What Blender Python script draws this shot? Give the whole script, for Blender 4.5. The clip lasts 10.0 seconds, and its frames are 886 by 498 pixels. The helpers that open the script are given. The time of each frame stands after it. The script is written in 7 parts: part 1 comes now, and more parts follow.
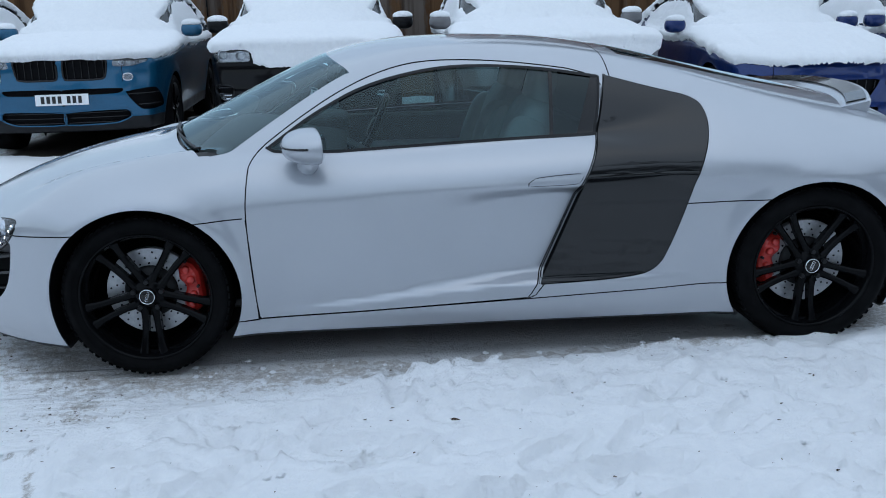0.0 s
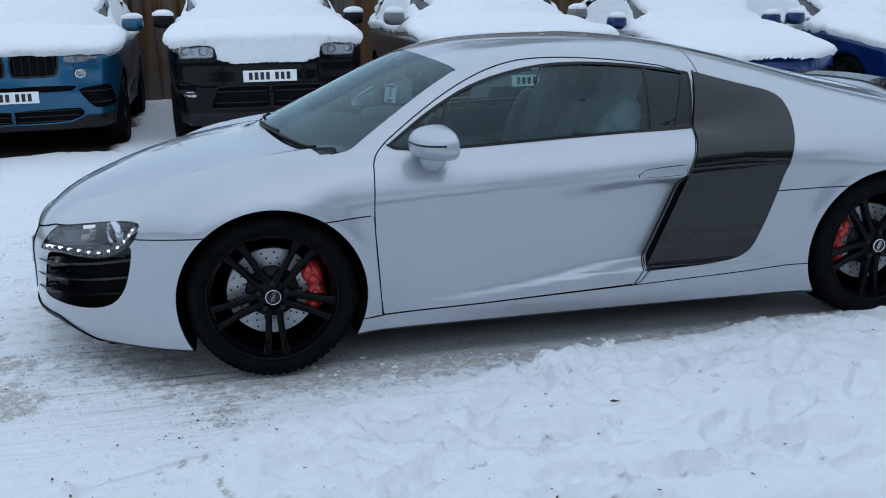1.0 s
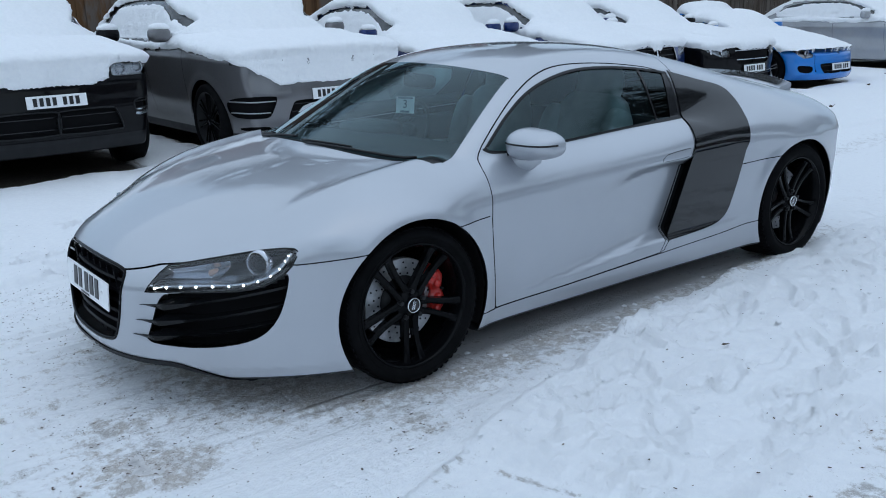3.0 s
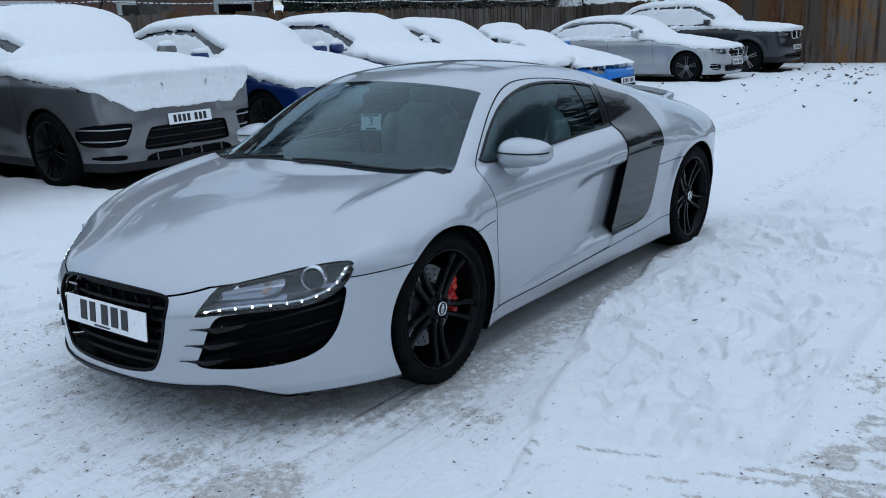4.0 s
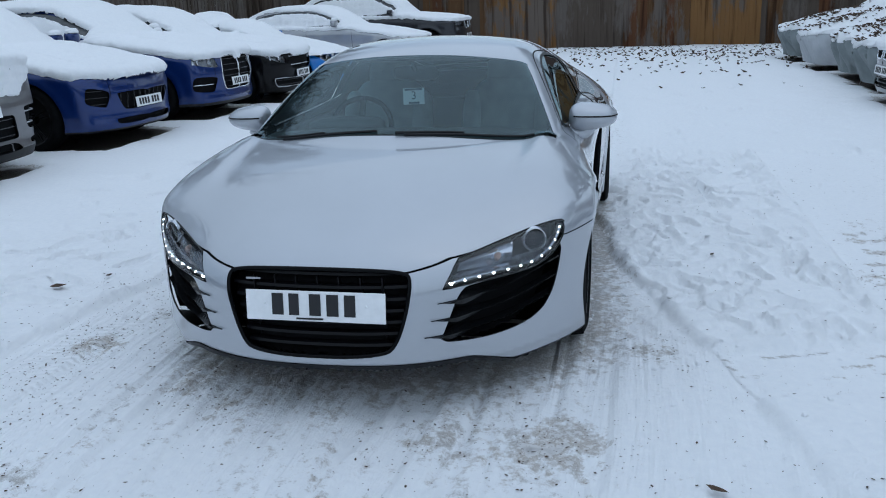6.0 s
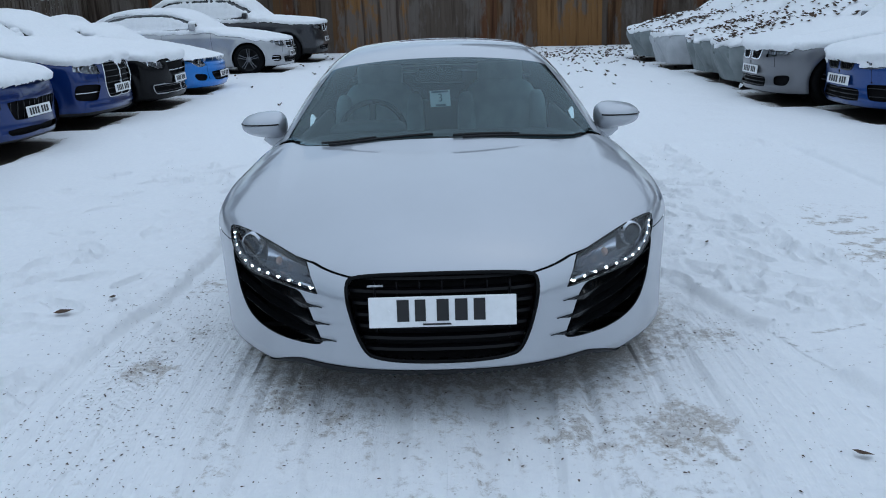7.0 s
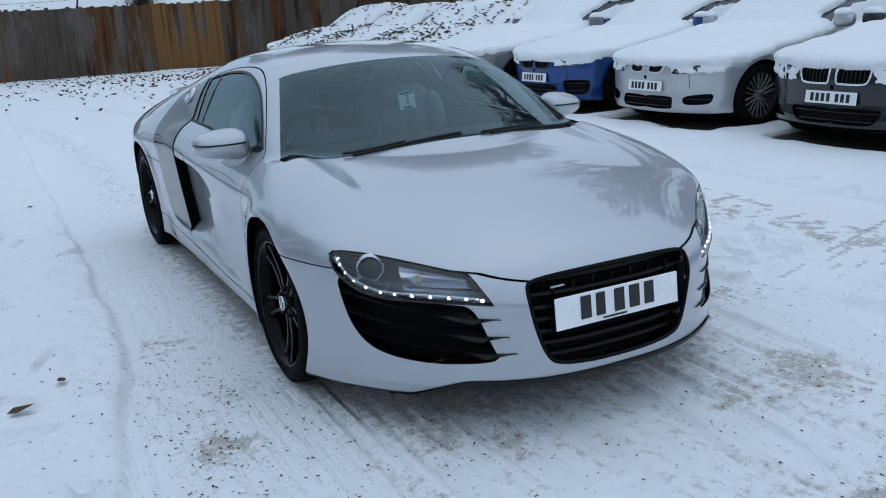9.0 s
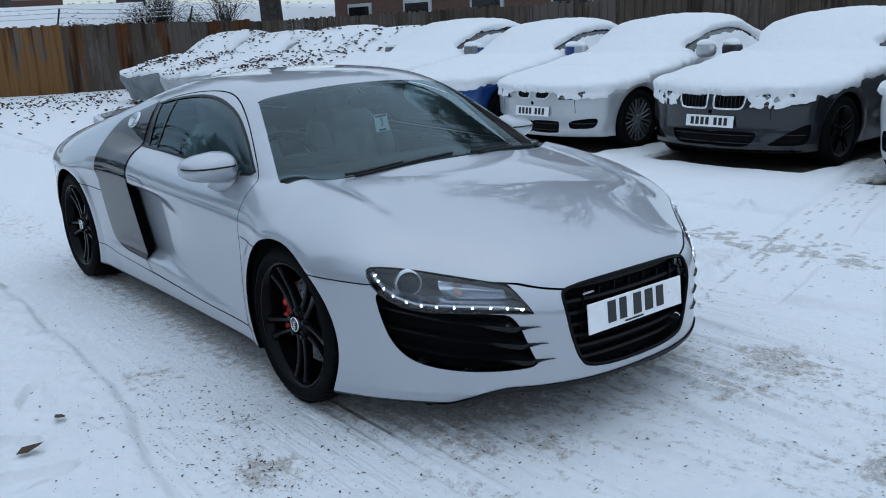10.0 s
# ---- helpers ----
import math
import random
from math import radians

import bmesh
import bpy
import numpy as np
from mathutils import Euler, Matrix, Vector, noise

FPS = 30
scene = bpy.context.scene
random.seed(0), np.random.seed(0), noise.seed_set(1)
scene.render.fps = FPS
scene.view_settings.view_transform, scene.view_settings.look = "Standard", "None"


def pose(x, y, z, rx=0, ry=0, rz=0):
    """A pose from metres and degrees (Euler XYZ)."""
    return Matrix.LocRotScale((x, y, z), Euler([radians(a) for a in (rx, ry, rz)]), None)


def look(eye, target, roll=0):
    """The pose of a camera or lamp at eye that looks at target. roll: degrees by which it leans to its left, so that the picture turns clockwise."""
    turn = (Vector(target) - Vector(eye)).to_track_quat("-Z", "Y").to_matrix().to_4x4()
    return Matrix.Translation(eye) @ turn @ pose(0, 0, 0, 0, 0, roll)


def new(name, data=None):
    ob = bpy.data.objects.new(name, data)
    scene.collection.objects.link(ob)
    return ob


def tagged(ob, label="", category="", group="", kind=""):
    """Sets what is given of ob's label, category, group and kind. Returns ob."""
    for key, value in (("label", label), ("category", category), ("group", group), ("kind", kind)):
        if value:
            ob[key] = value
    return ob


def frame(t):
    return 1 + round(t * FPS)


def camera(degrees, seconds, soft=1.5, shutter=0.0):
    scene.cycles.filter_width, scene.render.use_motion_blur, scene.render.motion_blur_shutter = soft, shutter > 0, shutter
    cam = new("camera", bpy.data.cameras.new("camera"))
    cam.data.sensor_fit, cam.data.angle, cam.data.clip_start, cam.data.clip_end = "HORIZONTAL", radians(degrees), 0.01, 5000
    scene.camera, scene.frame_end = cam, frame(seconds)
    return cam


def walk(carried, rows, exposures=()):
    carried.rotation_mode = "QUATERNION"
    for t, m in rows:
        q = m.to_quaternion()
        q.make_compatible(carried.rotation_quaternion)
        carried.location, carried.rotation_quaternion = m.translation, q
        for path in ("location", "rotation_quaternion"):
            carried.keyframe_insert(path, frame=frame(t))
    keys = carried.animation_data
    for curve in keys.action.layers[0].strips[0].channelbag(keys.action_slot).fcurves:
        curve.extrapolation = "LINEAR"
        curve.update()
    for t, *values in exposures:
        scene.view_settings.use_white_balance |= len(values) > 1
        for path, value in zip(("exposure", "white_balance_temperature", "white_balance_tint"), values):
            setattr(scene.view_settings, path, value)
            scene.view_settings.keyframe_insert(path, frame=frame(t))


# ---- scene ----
cam = camera(53.6, 10.0, 1.0)
PATH = [
    (0, (-0.441, -4.2, 1.36), (-0.286, -2.275, 0.838), -1.4),
    (0.5, (-0.932, -4.19, 1.379), (-0.641, -2.283, 0.849), -1.1),
    (1, (-1.398, -4.144, 1.397), (-0.969, -2.266, 0.858), -1.0),
    (1.5, (-1.846, -3.984, 1.401), (-1.257, -2.152, 0.854), -1.0),
    (2, (-2.346, -3.895, 1.415), (-1.577, -2.131, 0.869), -1.2),
    (3.3, (-3.483, -3.408, 1.479), (-2.181, -1.984, 0.952), -1.7),
    (3.5, (-3.665, -3.309, 1.496), (-2.284, -1.961, 0.974), -1.6),
    (4, (-4.076, -2.977, 1.475), (-2.529, -1.813, 0.973), -2.1),
    (4.5, (-4.441, -2.596, 1.49), (-2.771, -1.616, 0.991), -2.5),
    (5, (-4.757, -2.144, 1.464), (-2.994, -1.35, 0.954), -2.7),
    (5.2, (-4.843, -1.928, 1.464), (-3.05, -1.209, 0.947), -2.7),
    (6.3, (-5.126, -0.756, 1.447), (-3.224, -0.47, 0.9), -1.7),
    (6.5, (-5.149, -0.554, 1.464), (-3.238, -0.342, 0.916), -1.7),
    (7, (-5.198, -0.034, 1.478), (-3.274, -0.017, 0.93), -1.8),
    (7.5, (-5.186, 0.474, 1.477), (-3.272, 0.28, 0.929), -2.2),
    (8, (-5.018, 0.964, 1.482), (-3.14, 0.548, 0.935), -2.8),
    (8.5, (-4.82, 1.452, 1.47), (-3.01, 0.8, 0.921), -3.2),
    (9, (-4.546, 1.809, 1.429), (-2.83, 0.934, 0.891), -3.1),
    (9.5, (-4.356, 2.122, 1.427), (-2.742, 1.059, 0.911), -2.8),
    (10, (-4.284, 2.441, 1.445), (-2.755, 1.25, 0.951), -2.3),
]
walk(cam, [(t, look(eye, target, roll)) for t, eye, target, roll in PATH], [(0, 0.42, 6250, 5), (2, 0.41, 6250, 5), (4.5, 0.35, 6250, 5), (6.5, 0.27, 6250, 5), (8.5, 0.27, 6250, 5), (10, 0.35, 6250, 5)])


# ---- light ----
world = bpy.data.worlds.new("overcast_sky")
scene.world = world
world.use_nodes = True
wn, wl = world.node_tree.nodes, world.node_tree.links
sky = wn.new("ShaderNodeTexSky")
sky.sky_type = "NISHITA"
sky.sun_disc = False
sky.sun_elevation, sky.sun_rotation = radians(75), radians(160)
sky.air_density, sky.dust_density, sky.ozone_density = 1.0, 0.6, 1.0
wl.new(sky.outputs["Color"], wn["Background"].inputs["Color"])
wn["Background"].inputs["Strength"].default_value = 0.045
cloud = wn.new("ShaderNodeBackground")
cloud.inputs["Color"].default_value, cloud.inputs["Strength"].default_value = (0.80, 0.955, 1.17, 1), 0.42
# an overcast sky is about twice as bright overhead as at the horizon
up = wn.new("ShaderNodeSeparateXYZ")
wl.new(wn.new("ShaderNodeTexCoord").outputs["Generated"], up.inputs[0])
lift = wn.new("ShaderNodeMapRange")
lift.inputs["To Min"].default_value, lift.inputs["To Max"].default_value = 0.27, 0.52
wl.new(up.outputs["Z"], lift.inputs["Value"])
wl.new(lift.outputs[0], cloud.inputs["Strength"])
both = wn.new("ShaderNodeAddShader")
wl.new(wn["Background"].outputs[0], both.inputs[0])
wl.new(cloud.outputs[0], both.inputs[1])
wl.new(both.outputs[0], wn["World Output"].inputs["Surface"])
sun = new("sun", bpy.data.lights.new("sun", "SUN"))
sun.data.energy, sun.data.angle, sun.data.color = 0.5, radians(170), (1.0, 0.98, 0.96)
sun.matrix_world = look((-5, -9, 20), (0, 0, 0))


# ---- materials ----
def mat(name, colour, rough=0.5, metal=0.0, coat=0.0, spec=0.5, emit=None, power=0.0):
    m = bpy.data.materials.new(name)
    m.use_nodes = True
    b = m.node_tree.nodes["Principled BSDF"]
    b.inputs["Base Color"].default_value = (*colour, 1)
    b.inputs["Roughness"].default_value = rough
    b.inputs["Metallic"].default_value = metal
    b.inputs["Coat Weight"].default_value = coat
    b.inputs["Coat Roughness"].default_value = 0.03
    b.inputs["Coat IOR"].default_value = 1.5
    b.inputs["Specular IOR Level"].default_value = spec
    if emit:
        b.inputs["Emission Color"].default_value = (*emit, 1)
        b.inputs["Emission Strength"].default_value = power
    return m


def nodes(m):
    return m.node_tree.nodes, m.node_tree.links, m.node_tree.nodes["Principled BSDF"]


def noise_tex(n, l, scale, detail=4, rough=0.55, coords="Object"):
    tc = n.new("ShaderNodeTexCoord")
    t = n.new("ShaderNodeTexNoise")
    t.inputs["Scale"].default_value, t.inputs["Detail"].default_value, t.inputs["Roughness"].default_value = scale, detail, rough
    l.new(tc.outputs[coords], t.inputs["Vector"])
    return t


def ramp(n, l, fac, stops):
    r = n.new("ShaderNodeValToRGB")
    r.color_ramp.elements[0].position, r.color_ramp.elements[1].position = stops[0][0], stops[-1][0]
    r.color_ramp.elements[0].color, r.color_ramp.elements[1].color = (*stops[0][1], 1), (*stops[-1][1], 1)
    for p, c in stops[1:-1]:
        r.color_ramp.elements.new(p).color = (*c, 1)
    l.new(fac, r.inputs["Fac"])
    return r


def bump(n, l, b, height, strength, dist):
    u = n.new("ShaderNodeBump")
    u.inputs["Strength"].default_value, u.inputs["Distance"].default_value = strength, dist
    l.new(height, u.inputs["Height"])
    l.new(u.outputs["Normal"], b.inputs["Normal"])


def varied(m, scale, lo, hi, bump_scale=0, strength=0.2, dist=0.002, rlo=None, rhi=None):
    """Colour, gloss and relief that wander with noise."""
    n, l, b = nodes(m)
    t = noise_tex(n, l, scale, 6)
    r = ramp(n, l, t.outputs["Fac"], [(0.3, lo), (0.7, hi)])
    l.new(r.outputs["Color"], b.inputs["Base Color"])
    if rlo is not None:
        q = ramp(n, l, t.outputs["Fac"], [(0.3, (rlo,) * 3), (0.7, (rhi,) * 3)])
        l.new(q.outputs["Color"], b.inputs["Roughness"])
    if bump_scale:
        t2 = noise_tex(n, l, bump_scale, 5)
        bump(n, l, b, t2.outputs["Fac"], strength, dist)
    return m


def paint(name, colour, metal=0.0, rough=0.35, dirt=0.12, coat=0.8, spec=0.3):
    """Car paint: base coat with fine flake, clear coat, and a thin film of winter dirt low down in patches."""
    m = mat(name, colour, rough, metal, coat=coat, spec=spec)
    n, l, b = nodes(m)
    big = noise_tex(n, l, 2.3, 5)
    lo, hi = tuple(c * (1 - dirt) for c in colour), colour
    r = ramp(n, l, big.outputs["Fac"], [(0.35, lo), (0.6, hi)])
    l.new(r.outputs["Color"], b.inputs["Base Color"])
    fl = noise_tex(n, l, 900, 2)
    q = ramp(n, l, fl.outputs["Fac"], [(0.3, (rough - 0.05,) * 3), (0.7, (rough + 0.08,) * 3)])
    l.new(q.outputs["Color"], b.inputs["Roughness"])
    return m


def glass(name, tint, rough=0.0, ior=1.62, film=0.0, sheen=(0.95, 0.97, 1)):
    """Thin car glass: a tinted sheet to look through, with gloss by Fresnel."""
    m = bpy.data.materials.new(name)
    m.use_nodes = True
    n, l = m.node_tree.nodes, m.node_tree.links
    n.remove(n["Principled BSDF"])
    tr, gl, mx, fr = (n.new("ShaderNodeBsdf" + k) if k in ("Transparent", "Glossy") else n.new("ShaderNode" + k) for k in ("Transparent", "Glossy", "MixShader", "Fresnel"))
    tr.inputs["Color"].default_value = (*tint, 1)
    gl.inputs["Color"].default_value = (*sheen, 1)
    gl.inputs["Roughness"].default_value = rough
    fr.inputs["IOR"].default_value = ior
    l.new(fr.outputs[0], mx.inputs[0])
    through_it = tr.outputs[0]
    if film:
        # a thin greasy film of road dust
        df, m2 = n.new("ShaderNodeBsdfDiffuse"), n.new("ShaderNodeMixShader")
        df.inputs["Color"].default_value = (0.33, 0.53, 0.60, 1)
        t = noise_tex(n, l, 3.5, 5)
        r = ramp(n, l, t.outputs["Fac"], [(0.3, (film * .7,) * 3), (0.7, (film * 1.3,) * 3)])
        l.new(r.outputs["Color"], m2.inputs[0])
        l.new(tr.outputs[0], m2.inputs[1])
        l.new(df.outputs[0], m2.inputs[2])
        through_it = m2.outputs[0]
    l.new(through_it, mx.inputs[1])
    l.new(gl.outputs[0], mx.inputs[2])
    l.new(mx.outputs[0], n["Material Output"].inputs["Surface"])
    return m


SILVER = paint("silver_paint", (0.43, 0.452, 0.492), metal=0.60, rough=0.40, dirt=0.04, coat=1.0, spec=0.5)
SILVER.node_tree.nodes["Principled BSDF"].inputs["Coat IOR"].default_value = 1.75
SILVER.node_tree.nodes["Principled BSDF"].inputs["Coat Roughness"].default_value = 0.012
BLADE = paint("graphite_paint", (0.0045, 0.005, 0.006), metal=0.0, rough=0.3, dirt=0.05, coat=1.0, spec=0.05)
GLOSS_BLACK = mat("gloss_black", (0.006, 0.0065, 0.008), 0.18, coat=0.25, spec=0.25)
SATIN_BLACK = varied(mat("satin_black", (0.012, 0.0125, 0.014), 0.42, spec=0.22), 9, (0.009, 0.0095, 0.011), (0.016, 0.0165, 0.018), 180, 0.1, 0.001, 0.36, 0.5)
DARK = mat("dark_plastic", (0.012, 0.013, 0.015), 0.6)
VOID = mat("unlit_cavity", (0.006, 0.006, 0.007), 0.85, spec=0.1)
RUBBER = varied(mat("tyre_rubber", (0.008, 0.008, 0.009), 0.7, spec=0.06), 14, (0.002, 0.0022, 0.0026), (0.006, 0.0062, 0.007), 220, 0.25, 0.002)
RIM = mat("black_alloy", (0.003, 0.0033, 0.004), 0.10, spec=0.09)
GRILLE = mat("grille_plastic", (0.004, 0.004, 0.0055), 0.35, spec=0.18)
STEEL = varied(mat("brake_steel", (0.4, 0.41, 0.43), 0.38, metal=0.6), 40, (0.32, 0.33, 0.35), (0.48, 0.49, 0.51), 300, 0.15, 0.0005)
RED = varied(mat("red_caliper_paint", (0.5, 0.02, 0.016), 0.35, coat=0.4), 25, (0.42, 0.018, 0.014), (0.58, 0.03, 0.022))
CHROME = mat("chrome", (0.75, 0.77, 0.8), 0.08, metal=1.0)
LAMP_SHELL = varied(mat("lamp_shell", (0.03, 0.031, 0.034), 0.3, metal=0.2), 25, (0.018, 0.019, 0.021), (0.05, 0.052, 0.056))
FIN = mat("fin_plastic", (0.005, 0.0055, 0.0065), 0.22, spec=0.3)
REFLECTOR = mat("lamp_reflector", (0.62, 0.64, 0.68), 0.2, metal=0.9)
LED = mat("daytime_led", (1, 1, 1), 0.4, emit=(0.95, 0.98, 1.0), power=10.0)
AMBER = mat("pale_indicator_bulb", (0.6, 0.42, 0.34), 0.3)
SCREEN = glass("windscreen_glass", (0.60, 0.78, 0.80), 0.0, 1.56, 0.012, (0.78, 0.95, 1.0))
GLASS = glass("car_glass", (0.44, 0.60, 0.62), 0.0, 1.50, 0.006, (0.78, 0.95, 1.0))
DARK_GLASS = glass("privacy_glass", (0.10, 0.13, 0.14), 0.0, 1.50, 0.0, (0.78, 0.95, 1.0))
LENS = glass("lamp_lens", (0.93, 0.95, 0.97))
PLATE = varied(mat("white_plate", (0.82, 0.83, 0.84), 0.3, coat=0.3), 30, (0.78, 0.79, 0.8), (0.85, 0.86, 0.87))
PLATE_INK = mat("plate_ink", (0.012, 0.012, 0.014), 0.4)
LEATHER = varied(mat("pale_leather", (0.44, 0.44, 0.43), 0.55), 12, (0.38, 0.38, 0.375), (0.48, 0.48, 0.47), 150, 0.2, 0.001)
CABIN = varied(mat("cabin_trim", (0.05, 0.05, 0.052), 0.6), 20, (0.04, 0.04, 0.042), (0.06, 0.06, 0.062), 240, 0.2, 0.001)
MIRROR = mat("mirror_glass", (0.8, 0.82, 0.84), 0.02, metal=1.0)
PAPER = mat("permit_paper", (0.8, 0.82, 0.82), 0.6)
MIST = varied(mat("frosted_glass", (0.03, 0.035, 0.04), 0.12, coat=0.6), 7, (0.02, 0.024, 0.028), (0.06, 0.066, 0.072))


def snow_mat(name, dirt):
    m = mat(name, (0.86, 0.88, 0.91), 0.62, spec=0.3)
    n, l, b = nodes(m)
    t = noise_tex(n, l, 26, 8, 0.65)
    r = ramp(n, l, t.outputs["Fac"], [(0.3, (0.87, 0.885, 0.91)), (0.7, (0.93, 0.94, 0.95))])
    out = r.outputs["Color"]
    if dirt:
        # dirt and bare soil, plus the shade coloured in beneath the coupe
        at = n.new("ShaderNodeAttribute")
        at.attribute_name = "wear_shade"
        t2 = noise_tex(n, l, 17.0, 10, 0.8)
        add = n.new("ShaderNodeMath")
        add.operation = "MULTIPLY_ADD"
        l.new(t2.outputs["Fac"], add.inputs[0])
        add.inputs[1].default_value = 1.7
        worn = n.new("ShaderNodeMath")
        worn.operation = "SUBTRACT"
        l.new(at.outputs["Fac"], worn.inputs[0])
        worn.inputs[1].default_value = 0.33
        l.new(worn.outputs[0], add.inputs[2])
        t3 = noise_tex(n, l, 1.7, 4)
        mud = ramp(n, l, t3.outputs["Fac"], [(0.35, (0.27, 0.245, 0.225)), (0.52, (0.33, 0.265, 0.20)), (0.62, (0.31, 0.285, 0.26))])
        k = ramp(n, l, add.outputs[0], [(0.70, (0, 0, 0)), (1.0, (0.07, 0.07, 0.07)), (1.35, (0.34, 0.34, 0.34)), (1.7, (0.85, 0.85, 0.85))])
        mx = n.new("ShaderNodeMix")
        mx.data_type = "RGBA"
        l.new(k.outputs["Color"], mx.inputs["Factor"])
        l.new(out, mx.inputs[6])
        l.new(mud.outputs["Color"], mx.inputs[7])
        out = mx.outputs[2]
        # high values go to dark soil: bare bays, and slush with shadow below the coupe
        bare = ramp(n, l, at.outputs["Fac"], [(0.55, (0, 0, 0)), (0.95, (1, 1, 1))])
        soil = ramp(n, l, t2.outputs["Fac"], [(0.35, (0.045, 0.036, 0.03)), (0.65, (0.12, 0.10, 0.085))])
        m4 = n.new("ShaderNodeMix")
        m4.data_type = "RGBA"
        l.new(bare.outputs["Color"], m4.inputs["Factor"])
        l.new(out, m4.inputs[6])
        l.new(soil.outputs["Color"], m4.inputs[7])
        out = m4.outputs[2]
    l.new(out, b.inputs["Base Color"])
    t4 = noise_tex(n, l, 34 if dirt else 46, 8, 0.72)
    grain = noise_tex(n, l, 150, 3, 0.6)
    mixed = n.new("ShaderNodeMath")
    mixed.operation = "MULTIPLY_ADD"
    l.new(grain.outputs["Fac"], mixed.inputs[0])
    mixed.inputs[1].default_value = 0.22
    l.new(t4.outputs["Fac"], mixed.inputs[2])
    relief = mixed.outputs[0]
    if dirt:
        # tyre lines and tread along the way the wheels went
        def sheet(name):
            q = n.new("ShaderNodeAttribute")
            q.attribute_name = name
            return q.outputs["Fac"]

        def calc(op, *a):
            q = n.new("ShaderNodeMath")
            q.operation = op
            for k, v in enumerate(a):
                if isinstance(v, (int, float)):
                    q.inputs[k].default_value = v
                else:
                    l.new(v, q.inputs[k])
            return q.outputs[0]
        xyz = n.new("ShaderNodeSeparateXYZ")
        l.new(n.new("ShaderNodeTexCoord").outputs["Object"], xyz.inputs[0])
        run = n.new("ShaderNodeCombineXYZ")
        l.new(calc("MULTIPLY", sheet("along"), 0.9), run.inputs[0])
        l.new(calc("MULTIPLY", sheet("across"), 15.0), run.inputs[1])
        lines = n.new("ShaderNodeTexNoise")
        lines.inputs["Scale"].default_value, lines.inputs["Detail"].default_value = 1.0, 3
        l.new(run.outputs[0], lines.inputs["Vector"])
        zig = calc("ABSOLUTE", calc("SINE", calc("MULTIPLY", sheet("across"), 34.0)))
        lug = calc("SINE", calc("MULTIPLY_ADD", zig, 2.2, calc("MULTIPLY", sheet("along"), 150.0)))
        patch = noise_tex(n, l, 1.3, 3)
        seen = calc("MULTIPLY", calc("GREATER_THAN", lines.outputs["Fac"], 0.5), calc("MULTIPLY", sheet("lane"), calc("SMOOTH_MAX", calc("MULTIPLY_ADD", patch.outputs["Fac"], 5.0, -2.4), 0.0, 0.2)))
        tread = calc("MULTIPLY", calc("MULTIPLY", lug, 0.22), seen)
        furrow = calc("MULTIPLY", calc("MULTIPLY", lines.outputs["Fac"], 2.6), sheet("lane"))
        relief = calc("ADD", relief, calc("ADD", tread, furrow))
        # scattered heel marks and paw-sized dents away from the coupe
        dents = n.new("ShaderNodeTexVoronoi")
        dents.inputs["Scale"].default_value = 2.1
        warp = noise_tex(n, l, 5.0, 3)
        wv = n.new("ShaderNodeVectorMath")
        wv.operation = "MULTIPLY_ADD"
        l.new(warp.outputs["Color"], wv.inputs[0])
        wv.inputs[1].default_value = (0.18, 0.18, 0.0)
        flat = n.new("ShaderNodeCombineXYZ")
        l.new(xyz.outputs[0], flat.inputs[0])
        l.new(xyz.outputs[1], flat.inputs[1])
        l.new(flat.outputs[0], wv.inputs[2])
        l.new(wv.outputs[0], dents.inputs["Vector"])
        hollow = ramp(n, l, dents.outputs["Distance"], [(0.10, (0, 0, 0)), (0.22, (1, 1, 1))])
        some = ramp(n, l, noise_tex(n, l, 0.45, 3).outputs["Fac"], [(0.48, (0, 0, 0)), (0.62, (1, 1, 1))])
        relief = calc("ADD", relief, calc("MULTIPLY", calc("MULTIPLY", hollow.outputs["Color"], some.outputs["Color"]), 1.3))
    bump(n, l, b, relief, 0.6 if dirt else 0.55, 0.03)
    return m


SNOW = snow_mat("trodden_snow", True)
SNOW_CAP = snow_mat("fresh_snow", False)


